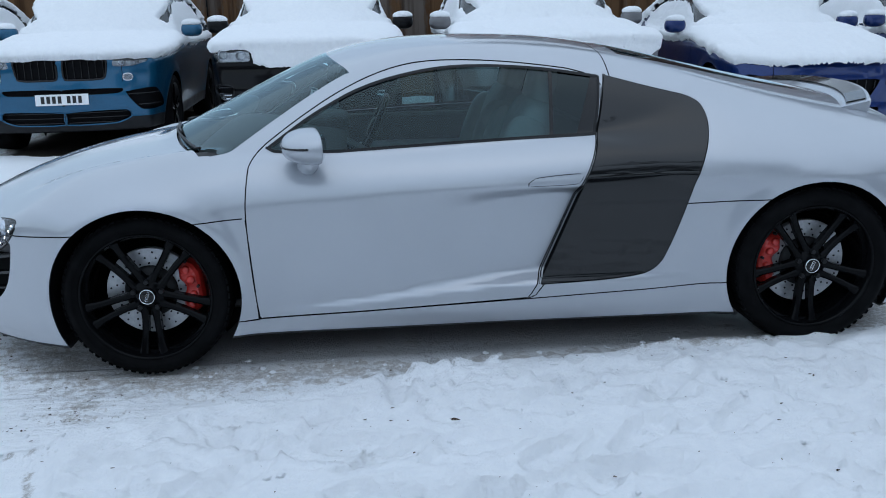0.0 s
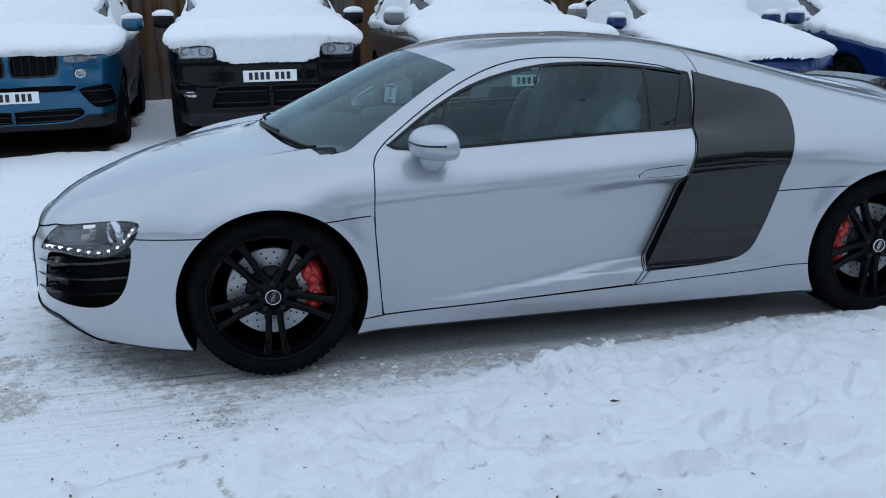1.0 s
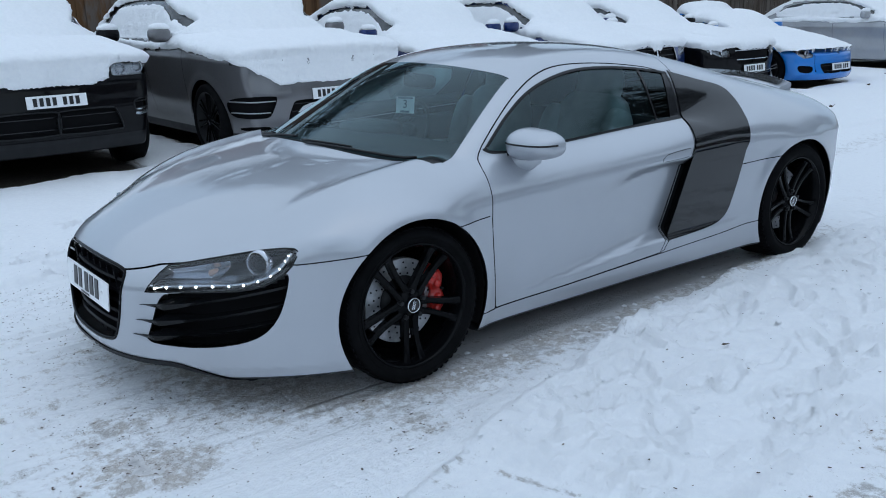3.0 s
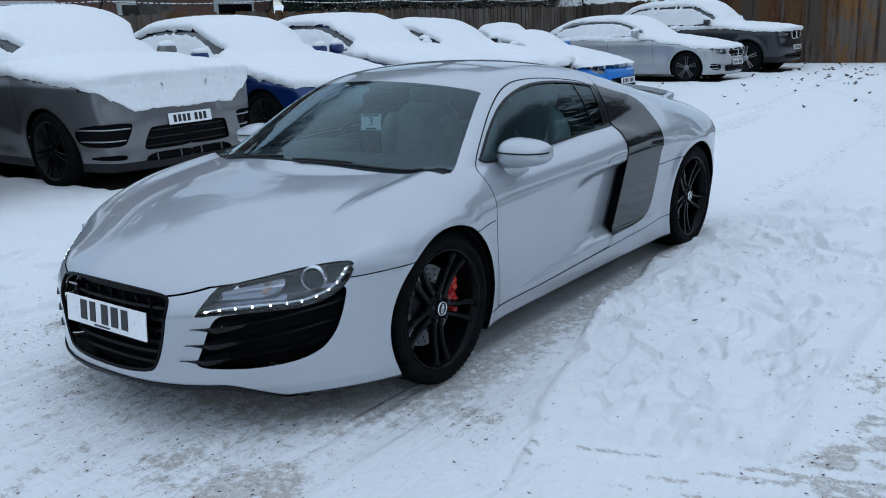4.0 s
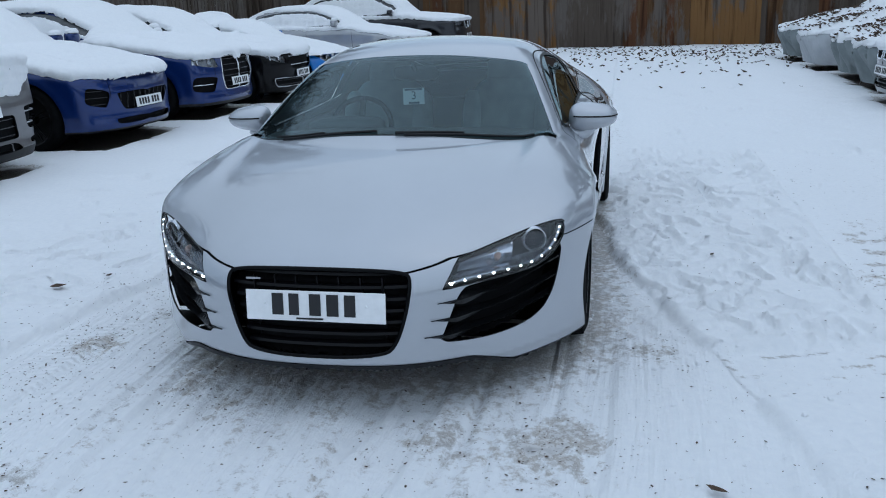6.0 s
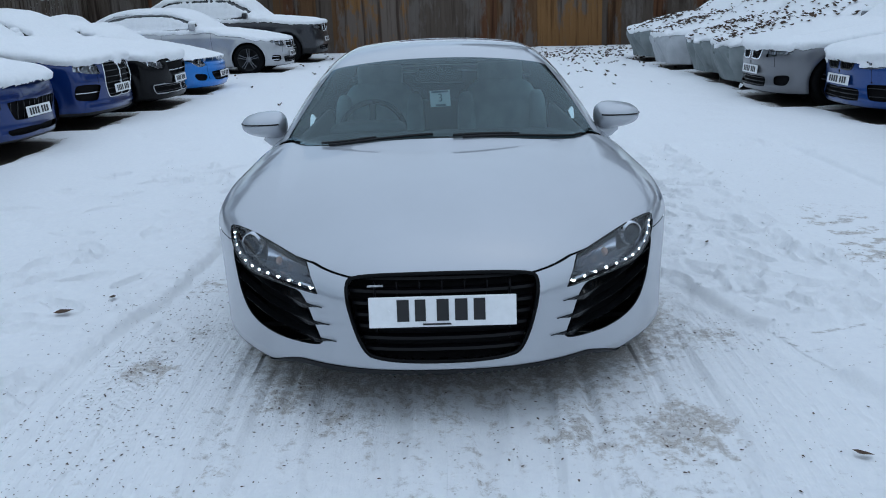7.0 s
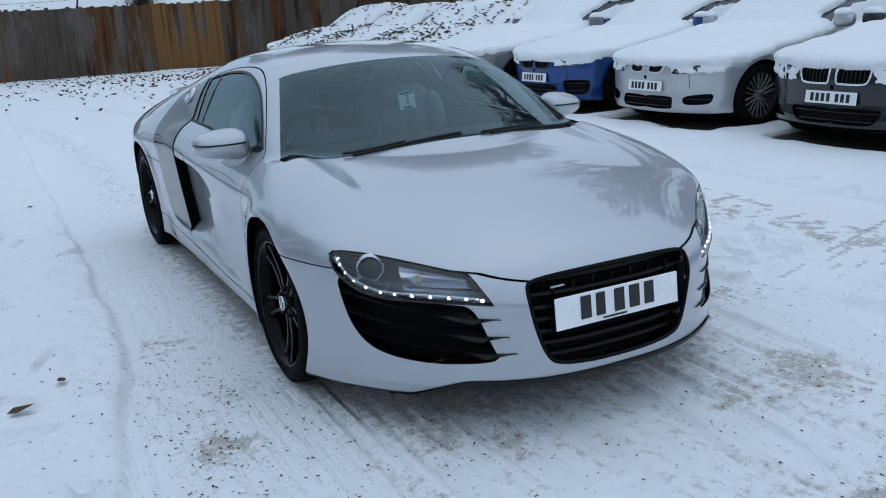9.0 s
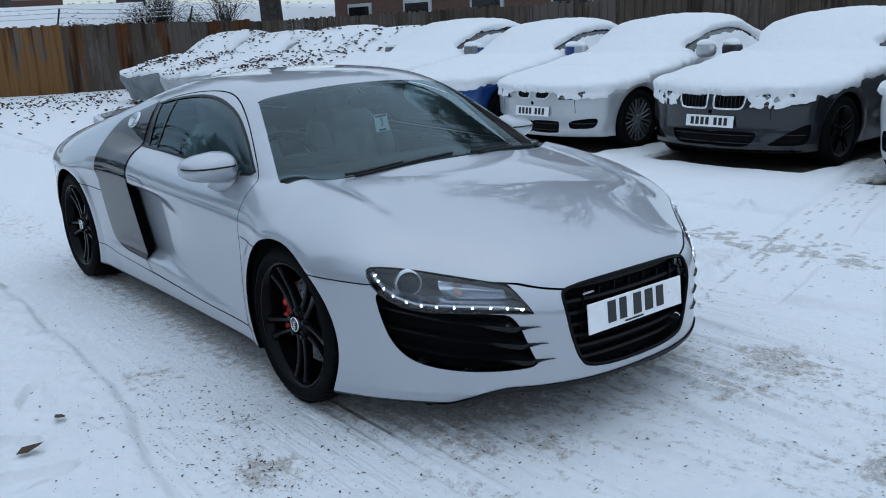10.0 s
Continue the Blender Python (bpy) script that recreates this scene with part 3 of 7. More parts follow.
def snow_height(x, y):
    """Packed lanes, and softer snow between them with footprints and kicked-up crumbs."""
    far = np.hypot(x + 1, y)
    near = step((9 - far) / 4)
    pk, _ = packed_snow(x, y)
    soft = 1 - pk
    h = 0.05 * (fbm(x * .35, y * .35, 3, 2.0) - .5) * step((far - 2.5) / 6)
    lumps = fbm(x * 2.6, y * 2.6, 4, 5.0)
    fine = fbm(x * 12, y * 12, 3, 9.0)
    h = h + soft * (.038 + .034 * (lumps - .5) + .014 * (fine - .5)) + pk * (.008 * (lumps - .5) + .005 * (fine - .5))
    # broken crust where people walked along the car
    walked = soft * near * step((2.9 - np.abs(y)) / .8)
    slab = fbm(x * 4.5 + .8 * lumps, y * 6.5, 4, 51.0)
    slab2 = fbm(x * 10, y * 13 + lumps, 3, 61.0)
    patchy = step((vnoise(x * 1.3, y * 1.6, 71.0) - .35) / .3)
    h = h + (.010 * step((slab - .5) / .05) + .006 * step((slab2 - .53) / .05)) * walked * patchy
    # crumbs thrown up along the edge of the packed ground
    brim = np.exp(-((y + 1.12 + .05 * np.sin(x * 2.7)) / .15)**2) * step((x + 1.4) / .8) * step((3.2 - x) / .6) * soft
    crumbs = vnoise(x * 21, y * 21, 33.0)
    h = h + brim * (.012 + .035 * step((crumbs - .5) / .3) * vnoise(x * 3, y * 3, 41.0))
    h = h + .008 * step((crumbs - .66) / .2) * walked * vnoise(x * 2, y * 2, 43.0)
    rnd = random.Random(11)
    for k in range(460):
        if k < 125:
            fx, fy = rnd.uniform(-1.4, 3.4), rnd.uniform(-2.2, -1.1)
            a = rnd.gauss(.15, .5) + (math.pi if rnd.random() < .5 else 0)
        elif k < 180:
            fx, fy = rnd.uniform(-2.4, 3.4), rnd.uniform(1.55, 3.3)
            a = rnd.uniform(0, 6.28)
        else:
            fx, fy = rnd.uniform(-6.5, 17), rnd.uniform(-3.6, 3.0)
            a = rnd.uniform(0, 6.28)
            if abs(fx) < 3 and abs(fy) < 1.3 or fx < -2.3:
                continue
        deep = rnd.uniform(.013, .03)
        near_f = (np.abs(x - fx) < .4) & (np.abs(y - fy) < .4)
        dx, dy = x[near_f] - fx, y[near_f] - fy
        u, v = dx * math.cos(a) + dy * math.sin(a), -dx * math.sin(a) + dy * math.cos(a)
        r = np.sqrt((u / .15)**2 + (v / (.052 + .012 * np.sin(u * 18)))**2) + .25 * (fine[near_f] - .5)
        h[near_f] += (-deep * step((1.12 - r) / .13) + .35 * deep * np.exp(-((r - 1.25) / .15)**2) + .0025 * np.sin(u * 150) * step((1 - r) / .2)) * (.35 + .65 * soft[near_f])
    rut = np.zeros_like(x)
    for c, bend, wid in ((-.86, .035, .12), (.86, .045, .12), (-.2, .09, .10), (1.35, .02, .12), (.35, -.06, .09), (-.55, -.02, .07), (.6, .01, .07)):
        mid = c + bend * (x + 2)**2 * np.sign(-2 - x + 1e-6)
        rut = np.maximum(rut, step((-1.6 - x) / .8) * np.exp(-((y - mid) / wid)**4))
    for c in (-.88, .88):
        rut = np.maximum(rut, step((x + 1.6) / .3) * step((15.5 - x) / 3) * np.exp(-((y - c - .05 * np.sin(x) - .045 * np.maximum(0, x - 7)**2) / np.where(x > 3, .19, .15))**4))
    bent = y + .05 * np.sign(y) * (x + 2)**2 * (x < -2)
    groove = fbm(x * .5, bent * 13, 3, 23.0)
    h = h - .017 * step((groove - .55) / .06) * step((-1.3 - x) / .6) * pk * np.exp(-((y - .1) / 2.0)**4) * step((7.5 + x) / 2)
    h = h - rut * (.007 + .03 * step((x - 2.4) / 1.0))
    return h, rut


BAYS = ((-3.53, 5.1), (-1.07, 4.84), (1.54, 4.39), (4.2, 4.32), (6.63, 4.28), (8.62, 4.08), (10.87, 3.95), (15.35, 3.45), (18.35, 3.05),
        (-1.5, -4.95), (.81, -4.86), (3.08, -4.68), (5.15, -4.6), (6.93, -4.18), (8.95, -4.35), (10.75, -4.45), (12.9, -4.3), (15.2, -4.3))


def build_ground():
    gx, gy = lines_1d(-5.4, 2.9, .017, -7.5, 21.5, .065, 420), lines_1d(-3.7, 3.0, .017, -10.3, 10.4, .065, 420)
    X, Y = np.meshgrid(gx, gy, indexing="ij")
    x, y = X.ravel(), Y.ravel()
    h, rut = snow_height(x, y)
    # footprint of the coupe: slush and the car's shadow, both put into the colour
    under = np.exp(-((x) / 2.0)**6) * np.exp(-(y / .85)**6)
    h = np.where(under > .3, np.minimum(h, .0) * (1 - under) - .004 * under, h)
    lane = np.exp(-((y - .1) / 1.15)**4) * step((-1.9 - x) / .5) * step((6.2 + x) / 1.5)
    brink = -1.02 - .14 * step((.9 - x) / 1.6) + .25 * (fbm(x * 2.5, y * 2.5, 3, 91.0) - .5)
    side = step((-.70 - y) / .1) * step((y - brink + .16) / .30) * step((x + 2.0) / .5) * step((1.5 - x) / .6)
    pk, cross = packed_snow(x, y)
    streak = fbm(x * .9, (y + .05 * x * x) * 13, 4, 17.0)
    blot = fbm(x * 1.6, y * 1.6, 4, 7.0)
    speck = fbm(x * 14, y * 14, 3, 27.0)
    wear_shade = .12 * (blot - .45) * (.4 + .6 * pk) + .07 * pk + lane * (.55 * (streak - .48) + .30 * (blot - .5)) + .20 * side + .04 * rut + .10 * rut * step((x - 2.4) / 1.0) + .8 * under - .05
    wear_shade = wear_shade + pk * step((-2.3 - y) / .15) * step((1.2 - x) / 1.0) * step((x + 2.9) / .6) * step((y + 3.1) / .4) * (.06 + 1.3 * (speck - .5))
    # wet tread lines along the track that runs across
    for k, off in enumerate((-.15, -.07, .02, .10, .17)):
        line = np.exp(-((x + 1.63 + .3 * (y + 1.93) - off) / .014)**2) * step((vnoise(y * 7 + k * 3, y * 0, 5.0 + k) - .45) / .2)
        wear_shade = wear_shade + .42 * line * step(cross / .04)
    for cx, cy, r in STAINS:
        wear_shade = wear_shade + .30 * np.exp(-((x - cx)**2 + 1.6 * (y - cy)**2) / (r * r)) * (.5 + 2.4 * np.clip(speck - .42, 0, 1))
    for cx, cy in BAYS:
        s = 1 if cy > 0 else -1
        inn = np.minimum(.93 - np.abs(x - cx), np.minimum((y - cy) * s - .05, 4.6 - (y - cy) * s)) + .35 * (fbm(x * 2.2, y * 2.2, 3, 14.0) - .5)
        bare = step((inn + .05) / .22)
        wear_shade = wear_shade + 1.1 * bare
        h = h - .05 * bare
    wear_shade = np.where(np.hypot(x, y) > 26, -.4, wear_shade)
    h = h + .03 * np.clip(-np.gradient(np.gradient(rut.reshape(X.shape), axis=1), axis=1).ravel(), -.2, .4)
    n, c = X.shape
    V = np.stack([x, y, h], 1)
    i, j = np.meshgrid(np.arange(n - 1), np.arange(c - 1), indexing="ij")
    a = (i * c + j).ravel()
    F = np.stack([a, a + c, a + c + 1, a + 1], 1)
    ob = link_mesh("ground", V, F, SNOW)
    at = ob.data.attributes.new("wear_shade", "FLOAT", "POINT")
    at.data.foreach_set("value", wear_shade.astype(np.float32))
    drive = pk * np.where(np.abs(y + 1.3) + np.abs(x + 1.8) > 1.3, 1, step((np.abs(cross) - .04) / .05)) * np.where(np.abs(y) < .8, 1 - step((x + 2.2) / .5), 1) * step((9 - np.hypot(x, y)) / 4)
    drive = drive * (.25 + .75 * step((-1.0 - x) / .6)) * (.15 + 1.1 * vnoise(x * 1.1, y * 1.7, 37.0))
    bent = y + .05 * np.sign(y) * (x + 2)**2 * (x < -2)
    for name, v in (("lane", drive), ("across", np.where(cross > 0, x + .3 * y, bent)), ("along", np.where(cross > 0, y, x))):
        ob.data.attributes.new(name, "FLOAT", "POINT").data.foreach_set("value", v.astype(np.float32))
    return tagged(ob, "trodden snow over a gravel car park with tyre ruts", "ground", kind="structure")


ground = build_ground()


# ---- the silver sports coupe ----
R_WIDE = spl((-2.4, .80), (-1.9, .90), (-1.6, .937), (-1.325, .947), (-1.0, .915), (-.5, .905), (.1, .912), (.6, .925), (1.0, .94), (1.325, .955), (1.7, .935), (2.15, .84))
R_SHO = spl((-2.2, .54), (-1.8, .58), (-1.3, .63), (-.9, .66), (0, .70), (.6, .72), (1.3, .71), (1.9, .69))
R_TUM = spl((-2.2, 2.5), (-1.3, 2.6), (-.9, 3.7), (.4, 5.0), (.9, 3.6), (1.4, 3.0), (2, 3))
R_HOOD = spl((-2.36, .46), (-2.22, .595), (-2.05, .688), (-1.85, .76), (-1.6, .815), (-1.3, .855), (-1.1, .872), (-.9, .862), (-.7, .848), (0, .862), (.45, .885), (1.0, .89), (1.4, .89), (1.8, .865), (2.1, .82))
R_DROP = spl((-2.4, .29), (-2.15, .25), (-1.8, .12), (-1.3, .05), (-1.0, .035), (-.8, .01), (0, .0), (1.0, .02), (1.4, .05), (2.1, .06))
R_EDGE = spl((-2.2, .08), (-1.8, .09), (-1.2, .13), (-.85, .03), (.4, .03), (.8, .12), (1.4, .17), (2.1, .12))
R_ROOF = spl((-1.4, .84), (-1.2, .935), (-.9, 1.076), (-.63, 1.19), (-.45, 1.235), (-.2, 1.258), (.1, 1.26), (.45, 1.233), (.8, 1.165), (1.15, 1.08), (1.5, .99), (1.8, .91))
R_CABW = spl((-1.1, .765), (-.5, .785), (.4, .79), (.9, .81), (1.5, .80), (2, .7))
HUB_F, HUB_R = (-1.325, .325), (1.325, .330)


def r_parts(x, y, z, scoop=1.0):
    y = np.abs(y)
    dz = z - R_SHO(x)
    w = R_WIDE(x) - np.where(dz > 0, R_TUM(x), .08) * dz * dz
    for (hx, hz) in (HUB_F, HUB_R):
        r = np.hypot(x - hx, z - hz)
        w = w + .012 * np.exp(-((r - .37) / .045)**2)
    low = .232 + .075 * step((x + .95) / 1.25)
    w = w + .016 * step((low + .03 - z) / .03) * step((z - .12) / .10) * step((x + .95) / .5) * step((.9 - x) / .3)
    edge = .19 + (z - .308) * .44
    run = step((x + .75) / 1.0)
    w = w - scoop * .056 * run**1.9 * step((z - low) / .055) * step((.702 - z) / (.045 + .16 * (1 - run))) * step((edge + .16 - x) / .06)
    crest = .675 + .06 * (x + 1.6)
    t = R_HOOD(x) - R_DROP(x) * (y / .8)**2.4 + .020 * np.exp(-((y - crest) / np.where(y < crest, .05, .17))**2) * step((x + 1.9) / .4) * step((-.9 - x) / .2)
    body = smax(y - w, (z - t) * .9, R_EDGE(x))
    nose = -2.318 + .5 * (y / .84)**2.6 + .5 * np.maximum(0, .19 - z) 
    body = smax(body, (nose - x) * .8, .07)
    tail = 2.07 - .27 * (y / .9)**3.6 - .5 * (z - .62)**2
    body = smax(body, (x - tail) * .9, .06)
    body = smax(body, .138 + .054 * step((.71 - y) / .20) * step((-1.75 - x) / .3) - z, .015)
    xs = x - .20 * (y / .75)**2 * step((.3 - x) / .6)
    top = R_ROOF(xs) - .06 * (y / .6)**2.2
    wc = R_CABW(x) - .50 * (z - .85) - .25 * (z - .85)**2
    cab = smax(y - wc, (z - top) * .9, .05 + .08 * step((x + 1.0) / .7))
    cab = smax(cab, x - 1.75, .1)
    cab = smax(cab, .80 - z, .01)
    return body, cab


def r_field(x, y, z, scoop=1.0):
    b, c = r_parts(x, y, z, scoop)
    return smin(b, c, .014 + .17 * step((x - .35) / .7))


def r_plain(x, y, z):
    return r_field(x, y, z, 0.0)


R_WIN = rounded([(-.90, .828), (-.76, .925), (-.645, .998), (-.464, 1.087), (-.234, 1.141), (-.026, 1.156), (.25, 1.138), (.488, 1.099), (.498, 1.097), (.499, 1.094), (.482, .98), (.455, .885), (.452, .876), (.44, .873), (0, .862)], 2)
R_DOOR = rounded([(-.905, .838), (-.735, .959), (-.554, 1.068), (-.37, 1.144), (-.184, 1.176), (.138, 1.162), (.508, 1.106), (.487, .98), (.452, .87), (.412, .78), (.366, .695), (.364, .69), (.201, .318), (.198, .31), (.165, .256), (.15, .250), (-.89, .214), (-.905, .216), (-.927, .60), (-.915, .75)], 2)
R_BLADE = rounded([(.515, 1.096), (.52, 1.096), (.722, 1.04), (.88, 1.003), (.905, .94), (.89, .866), (.83, .748), (.787, .608), (.733, .457), (.685, .352), (.587, .320), (.212, .306), (.205, .306), (.206, .31), (.369, .690), (.42, .78), (.460, .88), (.49, .98)], 2)
R_BUMP = [(-2.8, .538), (-2.245, .538), (-2.15, .572), (-1.95, .60), (-1.80, .578), (-1.56, .589), (-1.2, .60), (-1.2, -.3), (-2.8, -.3)]
R_SILL = [(-.98, .210), (.155, .247), (.96, .281), (1.2, .28), (1.2, -.2), (-1.2, -.2), (-1.2, .21)]
R_QUAR = [(.70, .611), (1.3, .623), (1.3, .281), (.96, .281), (.155, .247), (.19, .262), (.25, .34), (.60, .45)]
R_WING = [(-1.25, .608), (-.926, .622), (-.904, .210), (-1.25, .210)]
R_GRILLE = soft_corners([(-.362, .553), (.362, .553), (.285, .242), (-.285, .242)], .05, 4)
R_LAMP = rounded([(.447, .474), (.448, .478), (.490, .566), (.495, .570), (.63, .602), (.74, .628), (.825, .638), (.846, .622), (.835, .56), (.795, .512), (.74, .490), (.655, .487), (.56, .484)], 1)
R_INTAKE = rounded([(.505, .474), (.455, .33), (.432, .284), (.50, .274), (.64, .270), (.755, .295), (.805, .365), (.828, .47), (.838, .565), (.79, .516), (.74, .492), (.655, .487), (.56, .482)], 2)


R_HANDLE = soft_corners([(.15, .700), (.185, .734), (.384, .748), (.36, .703)], .012, 3)


def coupe_skin():
    s = Skin(r_field, -1.2, 1.2, .42, fan=105, mid=210, back=40, round_=210)
    front = lambda x, v: np.where(x < -1.6, v, 1.0)
    nose = lambda x, v: np.where(x < -1.9, v, 1.0)
    side = lambda y, v: np.where(y > .45, v, 1.0)
    F = {
        "arch_f": lambda x, y, z: side(y, np.hypot(x + 1.322, (z - .325) * 1.02) - .360),
        "arch_r": lambda x, y, z: side(y, np.hypot(x - 1.325, (z - .325) * 1.01) - .364),
        "grille": lambda x, y, z: nose(x, inside(y, z, R_GRILLE)),
        "lamp": lambda x, y, z: front(x, inside(y, z, R_LAMP)),
        "intake": lambda x, y, z: front(x, inside(y, z, R_INTAKE)),
        "bump": lambda x, y, z: np.where(x < -1.25, inside(x, z, R_BUMP), 1.0),
        "door": lambda x, y, z: side(y, inside(x, z, R_DOOR)),
        "win": lambda x, y, z: side(y, inside(x, z, R_WIN)),
        "blade": lambda x, y, z: side(y, inside(x, z, R_BLADE)),
        "sill": lambda x, y, z: np.where((y > .6) & (z < .5), inside(x, z, R_SILL), 1.0),
        "quar": lambda x, y, z: side(y, inside(x, z, R_QUAR)),
        "screen": lambda x, y, z: np.where(x < .2, np.maximum.reduce([xs_of(x, y) + .625, -(xs_of(x, y) + 1.297), y - (.738 - (x + .996) * .372)]), 1.0),
        "cab": lambda x, y, z: cab_own(x, y, z),
        "rearglass": lambda x, y, z: np.where((x > .4) & (z > .86), np.maximum.reduce([.62 - x, x - 1.45, y - (.46 - (x - .62) * .06)]), 1.0),
        "lip": lambda x, y, z: np.where((x < -1.8) & (y < .72), z - .140 - .018 * step((.71 - y) / .12) - .054 * step((.71 - y) / .20), 1.0),
        "roofline": lambda x, y, z: np.where((z > 1.06), x - .518 - .02 * (y / .6)**2, 1.0),
        "win_in": lambda x, y, z: side(y, inside(x, z, R_WIN)) + .011,
        "post": lambda x, y, z: np.where((y > .45) & (z > .8), x - .375 - .39 * (z - .872), -1.0),
        "divider": lambda x, y, z: np.where((y > .45) & (z > .8), x - .27 - .09 * (z - .88), -1.0),
        "divider2": lambda x, y, z: np.where((y > .45) & (z > .8), x - .284 - .09 * (z - .88), -1.0),
        "handle": lambda x, y, z: np.where(y > .8, inside(x, z, R_HANDLE), 1.0),
        "blade_in": lambda x, y, z: side(y, inside(x, z, R_BLADE)) + .008,
        "wing": lambda x, y, z: np.where((x > -1.2) & (x < -.88) & (y > .6), inside(x, z, R_WING), 1.0),
        "scuttle": lambda x, y, z: np.where((x < -.6) & (y < .76) & (z > .78), -(xs_of(x, y) + 1.309), 1.0),
        "floor": lambda x, y, z: z - .152,
    }
    for k in ("arch_f", "arch_r", "grille", "lamp", "intake", "win", "cab", "screen", "rearglass", "floor", "lip", "win_in", "post", "divider", "divider2", "blade_in", "scuttle"):
        s.cut(F[k])
    for k in ("bump", "door", "blade", "sill", "quar", "roofline", "wing"):
        s.seam(F[k], .0024)
    s.seam(F["handle"], .0014)
    s.done()
    x, y, z = s.C[:, 0], s.C[:, 1], s.C[:, 2]
    s.lab = {k: f(x, y, z) for k, f in F.items()}
    return s


def xs_of(x, y):
    return x - .20 * (y / .75)**2 * step((.3 - x) / .6)


def cab_own(x, y, z):
    """Negative where the glasshouse, not the lower body, makes the surface."""
    b, c = r_parts(x, y, z)
    return np.where(x < .6, c - b, 1.0)


def double_spoke_wheel(name, parent, hx, hy, hz, tyre_r, tyre_w, turn):
    """A black five-twin-spoke alloy with its brake, facing -y."""
    w = thing_part(name, parent, pose(hx, hy, hz))
    rr, hw = .254, tyre_w / 2
    prof = [(rr - .004, -hw + .012), (rr + .006, -hw + .004), (rr + .02, -hw - .002), (tyre_r - .045, -hw - .006), (tyre_r - .018, -hw + .006), (tyre_r - .004, -hw + .03), (tyre_r, -hw + .07), (tyre_r, hw - .07), (tyre_r - .004, hw - .03), (tyre_r - .02, hw), (rr, hw - .01)]
    tyre = part("tyre", lathe(prof, 72), RUBBER, w, smooth=True)
    tread = bmesh.new()
    for k in range(66):
        a = 2 * math.pi * k / 66
        for sg in (-1, 1):
            box(.018, .052, .006, pose(0, 0, 0, 0, math.degrees(a), 0) @ pose(0, sg * (hw - .038), tyre_r - .0046, -sg * 8, 0, sg * 14), bm=tread)
    tagged(part("tread_blocks", tread, RUBBER, tyre), kind="stuff")
    part("rim", lathe([(rr - .002, -hw + .006), (rr + .004, -hw + .012), (rr - .004, -hw + .004), (rr - .010, -hw + .008), (rr - .013, -hw + .018), (rr - .020, -hw + .028), (rr - .026, -hw + .07), (rr - .03, hw - .02), (.12, hw - .02)], 72), RIM, w, smooth=True)
    for k in range(5):
        a = turn + k * 72
        b = bmesh.new()
        for sgn in (-1, 1):
            prev = None
            for t in np.linspace(0, 1, 9):
                r = .046 + t * .200
                off = sgn * (.020 + .008 * t + .014 * t**3)
                wd = .0118 + .002 * t + .012 * max(0, t - .8)**1.2 * 5 + .006 * max(0, .2 - t) * 5
                th, y0 = .036 - .012 * t, -hw + .040 - .020 * t + .010 * math.sin(math.pi * t)
                ring = [b.verts.new((off - wd * 1.1, y0 + th, r)), b.verts.new((off + wd * 1.1, y0 + th, r)), b.verts.new((off + wd, y0 + .005, r)), b.verts.new((off + wd * .5, y0, r)), b.verts.new((off - wd * .5, y0, r)), b.verts.new((off - wd, y0 + .005, r))]
                if prev:
                    for i in range(6):
                        b.faces.new((prev[i], prev[(i + 1) % 6], ring[(i + 1) % 6], ring[i]))
                else:
                    b.faces.new(ring)
                prev = ring
            b.faces.new(prev)
        bmesh.ops.recalc_face_normals(b, faces=b.faces)
        part("spoke", b, RIM, w, at=pose(0, 0, 0, 0, a, 0))
        part("wheel_bolt", lathe([(.0001, -.010), (.009, -.010), (.010, 0), (.010, .012)], 10, pose(.056 * math.sin(radians(a + 36)), -hw + .036, .056 * math.cos(radians(a + 36)))), SATIN_BLACK, w)
    part("hub", lathe([(.0001, -hw + .036), (.058, -hw + .041), (.066, -hw + .06), (.072, -hw + .12)], 40), RIM, w, smooth=True)
    cap = part("centre_cap", lathe([(.0001, -hw + .022), (.026, -hw + .022), (.030, -hw + .026), (.032, -hw + .04)], 36), GLOSS_BLACK, w, smooth=True)
    part("cap_ring", lathe([(.0268, -hw + .022), (.0274, -hw + .0195), (.0298, -hw + .020), (.0304, -hw + .025)], 36), CHROME, cap, smooth=True)
    b = bmesh.new()
    for i in range(4):
        join(b, lathe([(.0045, 0), (.0055, -.0012), (.0065, 0)], 16, pose(-.0135 + .009 * i, -hw + .0215, 0)))
    part("badge", b, CHROME, cap, at=pose(0, 0, 0, 0, turn * 0.6, 0))
    part("brake_disc", lathe([(.085, -hw + .110), (.172, -hw + .108), (.174, -hw + .115), (.172, -hw + .140), (.085, -hw + .14)], 64), STEEL, w, smooth=False)
    b = bmesh.new()
    for i in range(60):
        a, r = i * 6 * math.pi / 180 * 1.0, .112 + .022 * (i % 3)
        join(b, lathe([(.0001, -hw + .1065), (.0042, -hw + .1065), (.0042, -hw + .112)], 6, pose(r * math.cos(a), 0, r * math.sin(a))))
    tagged(part("drill_holes", b, VOID, w), kind="stuff")
    part("disc_bell", lathe([(.05, -hw + .085), (.092, -hw + .09), (.104, -hw + .106)], 40), SATIN_BLACK, w, smooth=True)
    return w


def thing_part(name, parent, m):
    ob = new(name)
    ob.parent = parent
    ob.matrix_local = m
    return ob


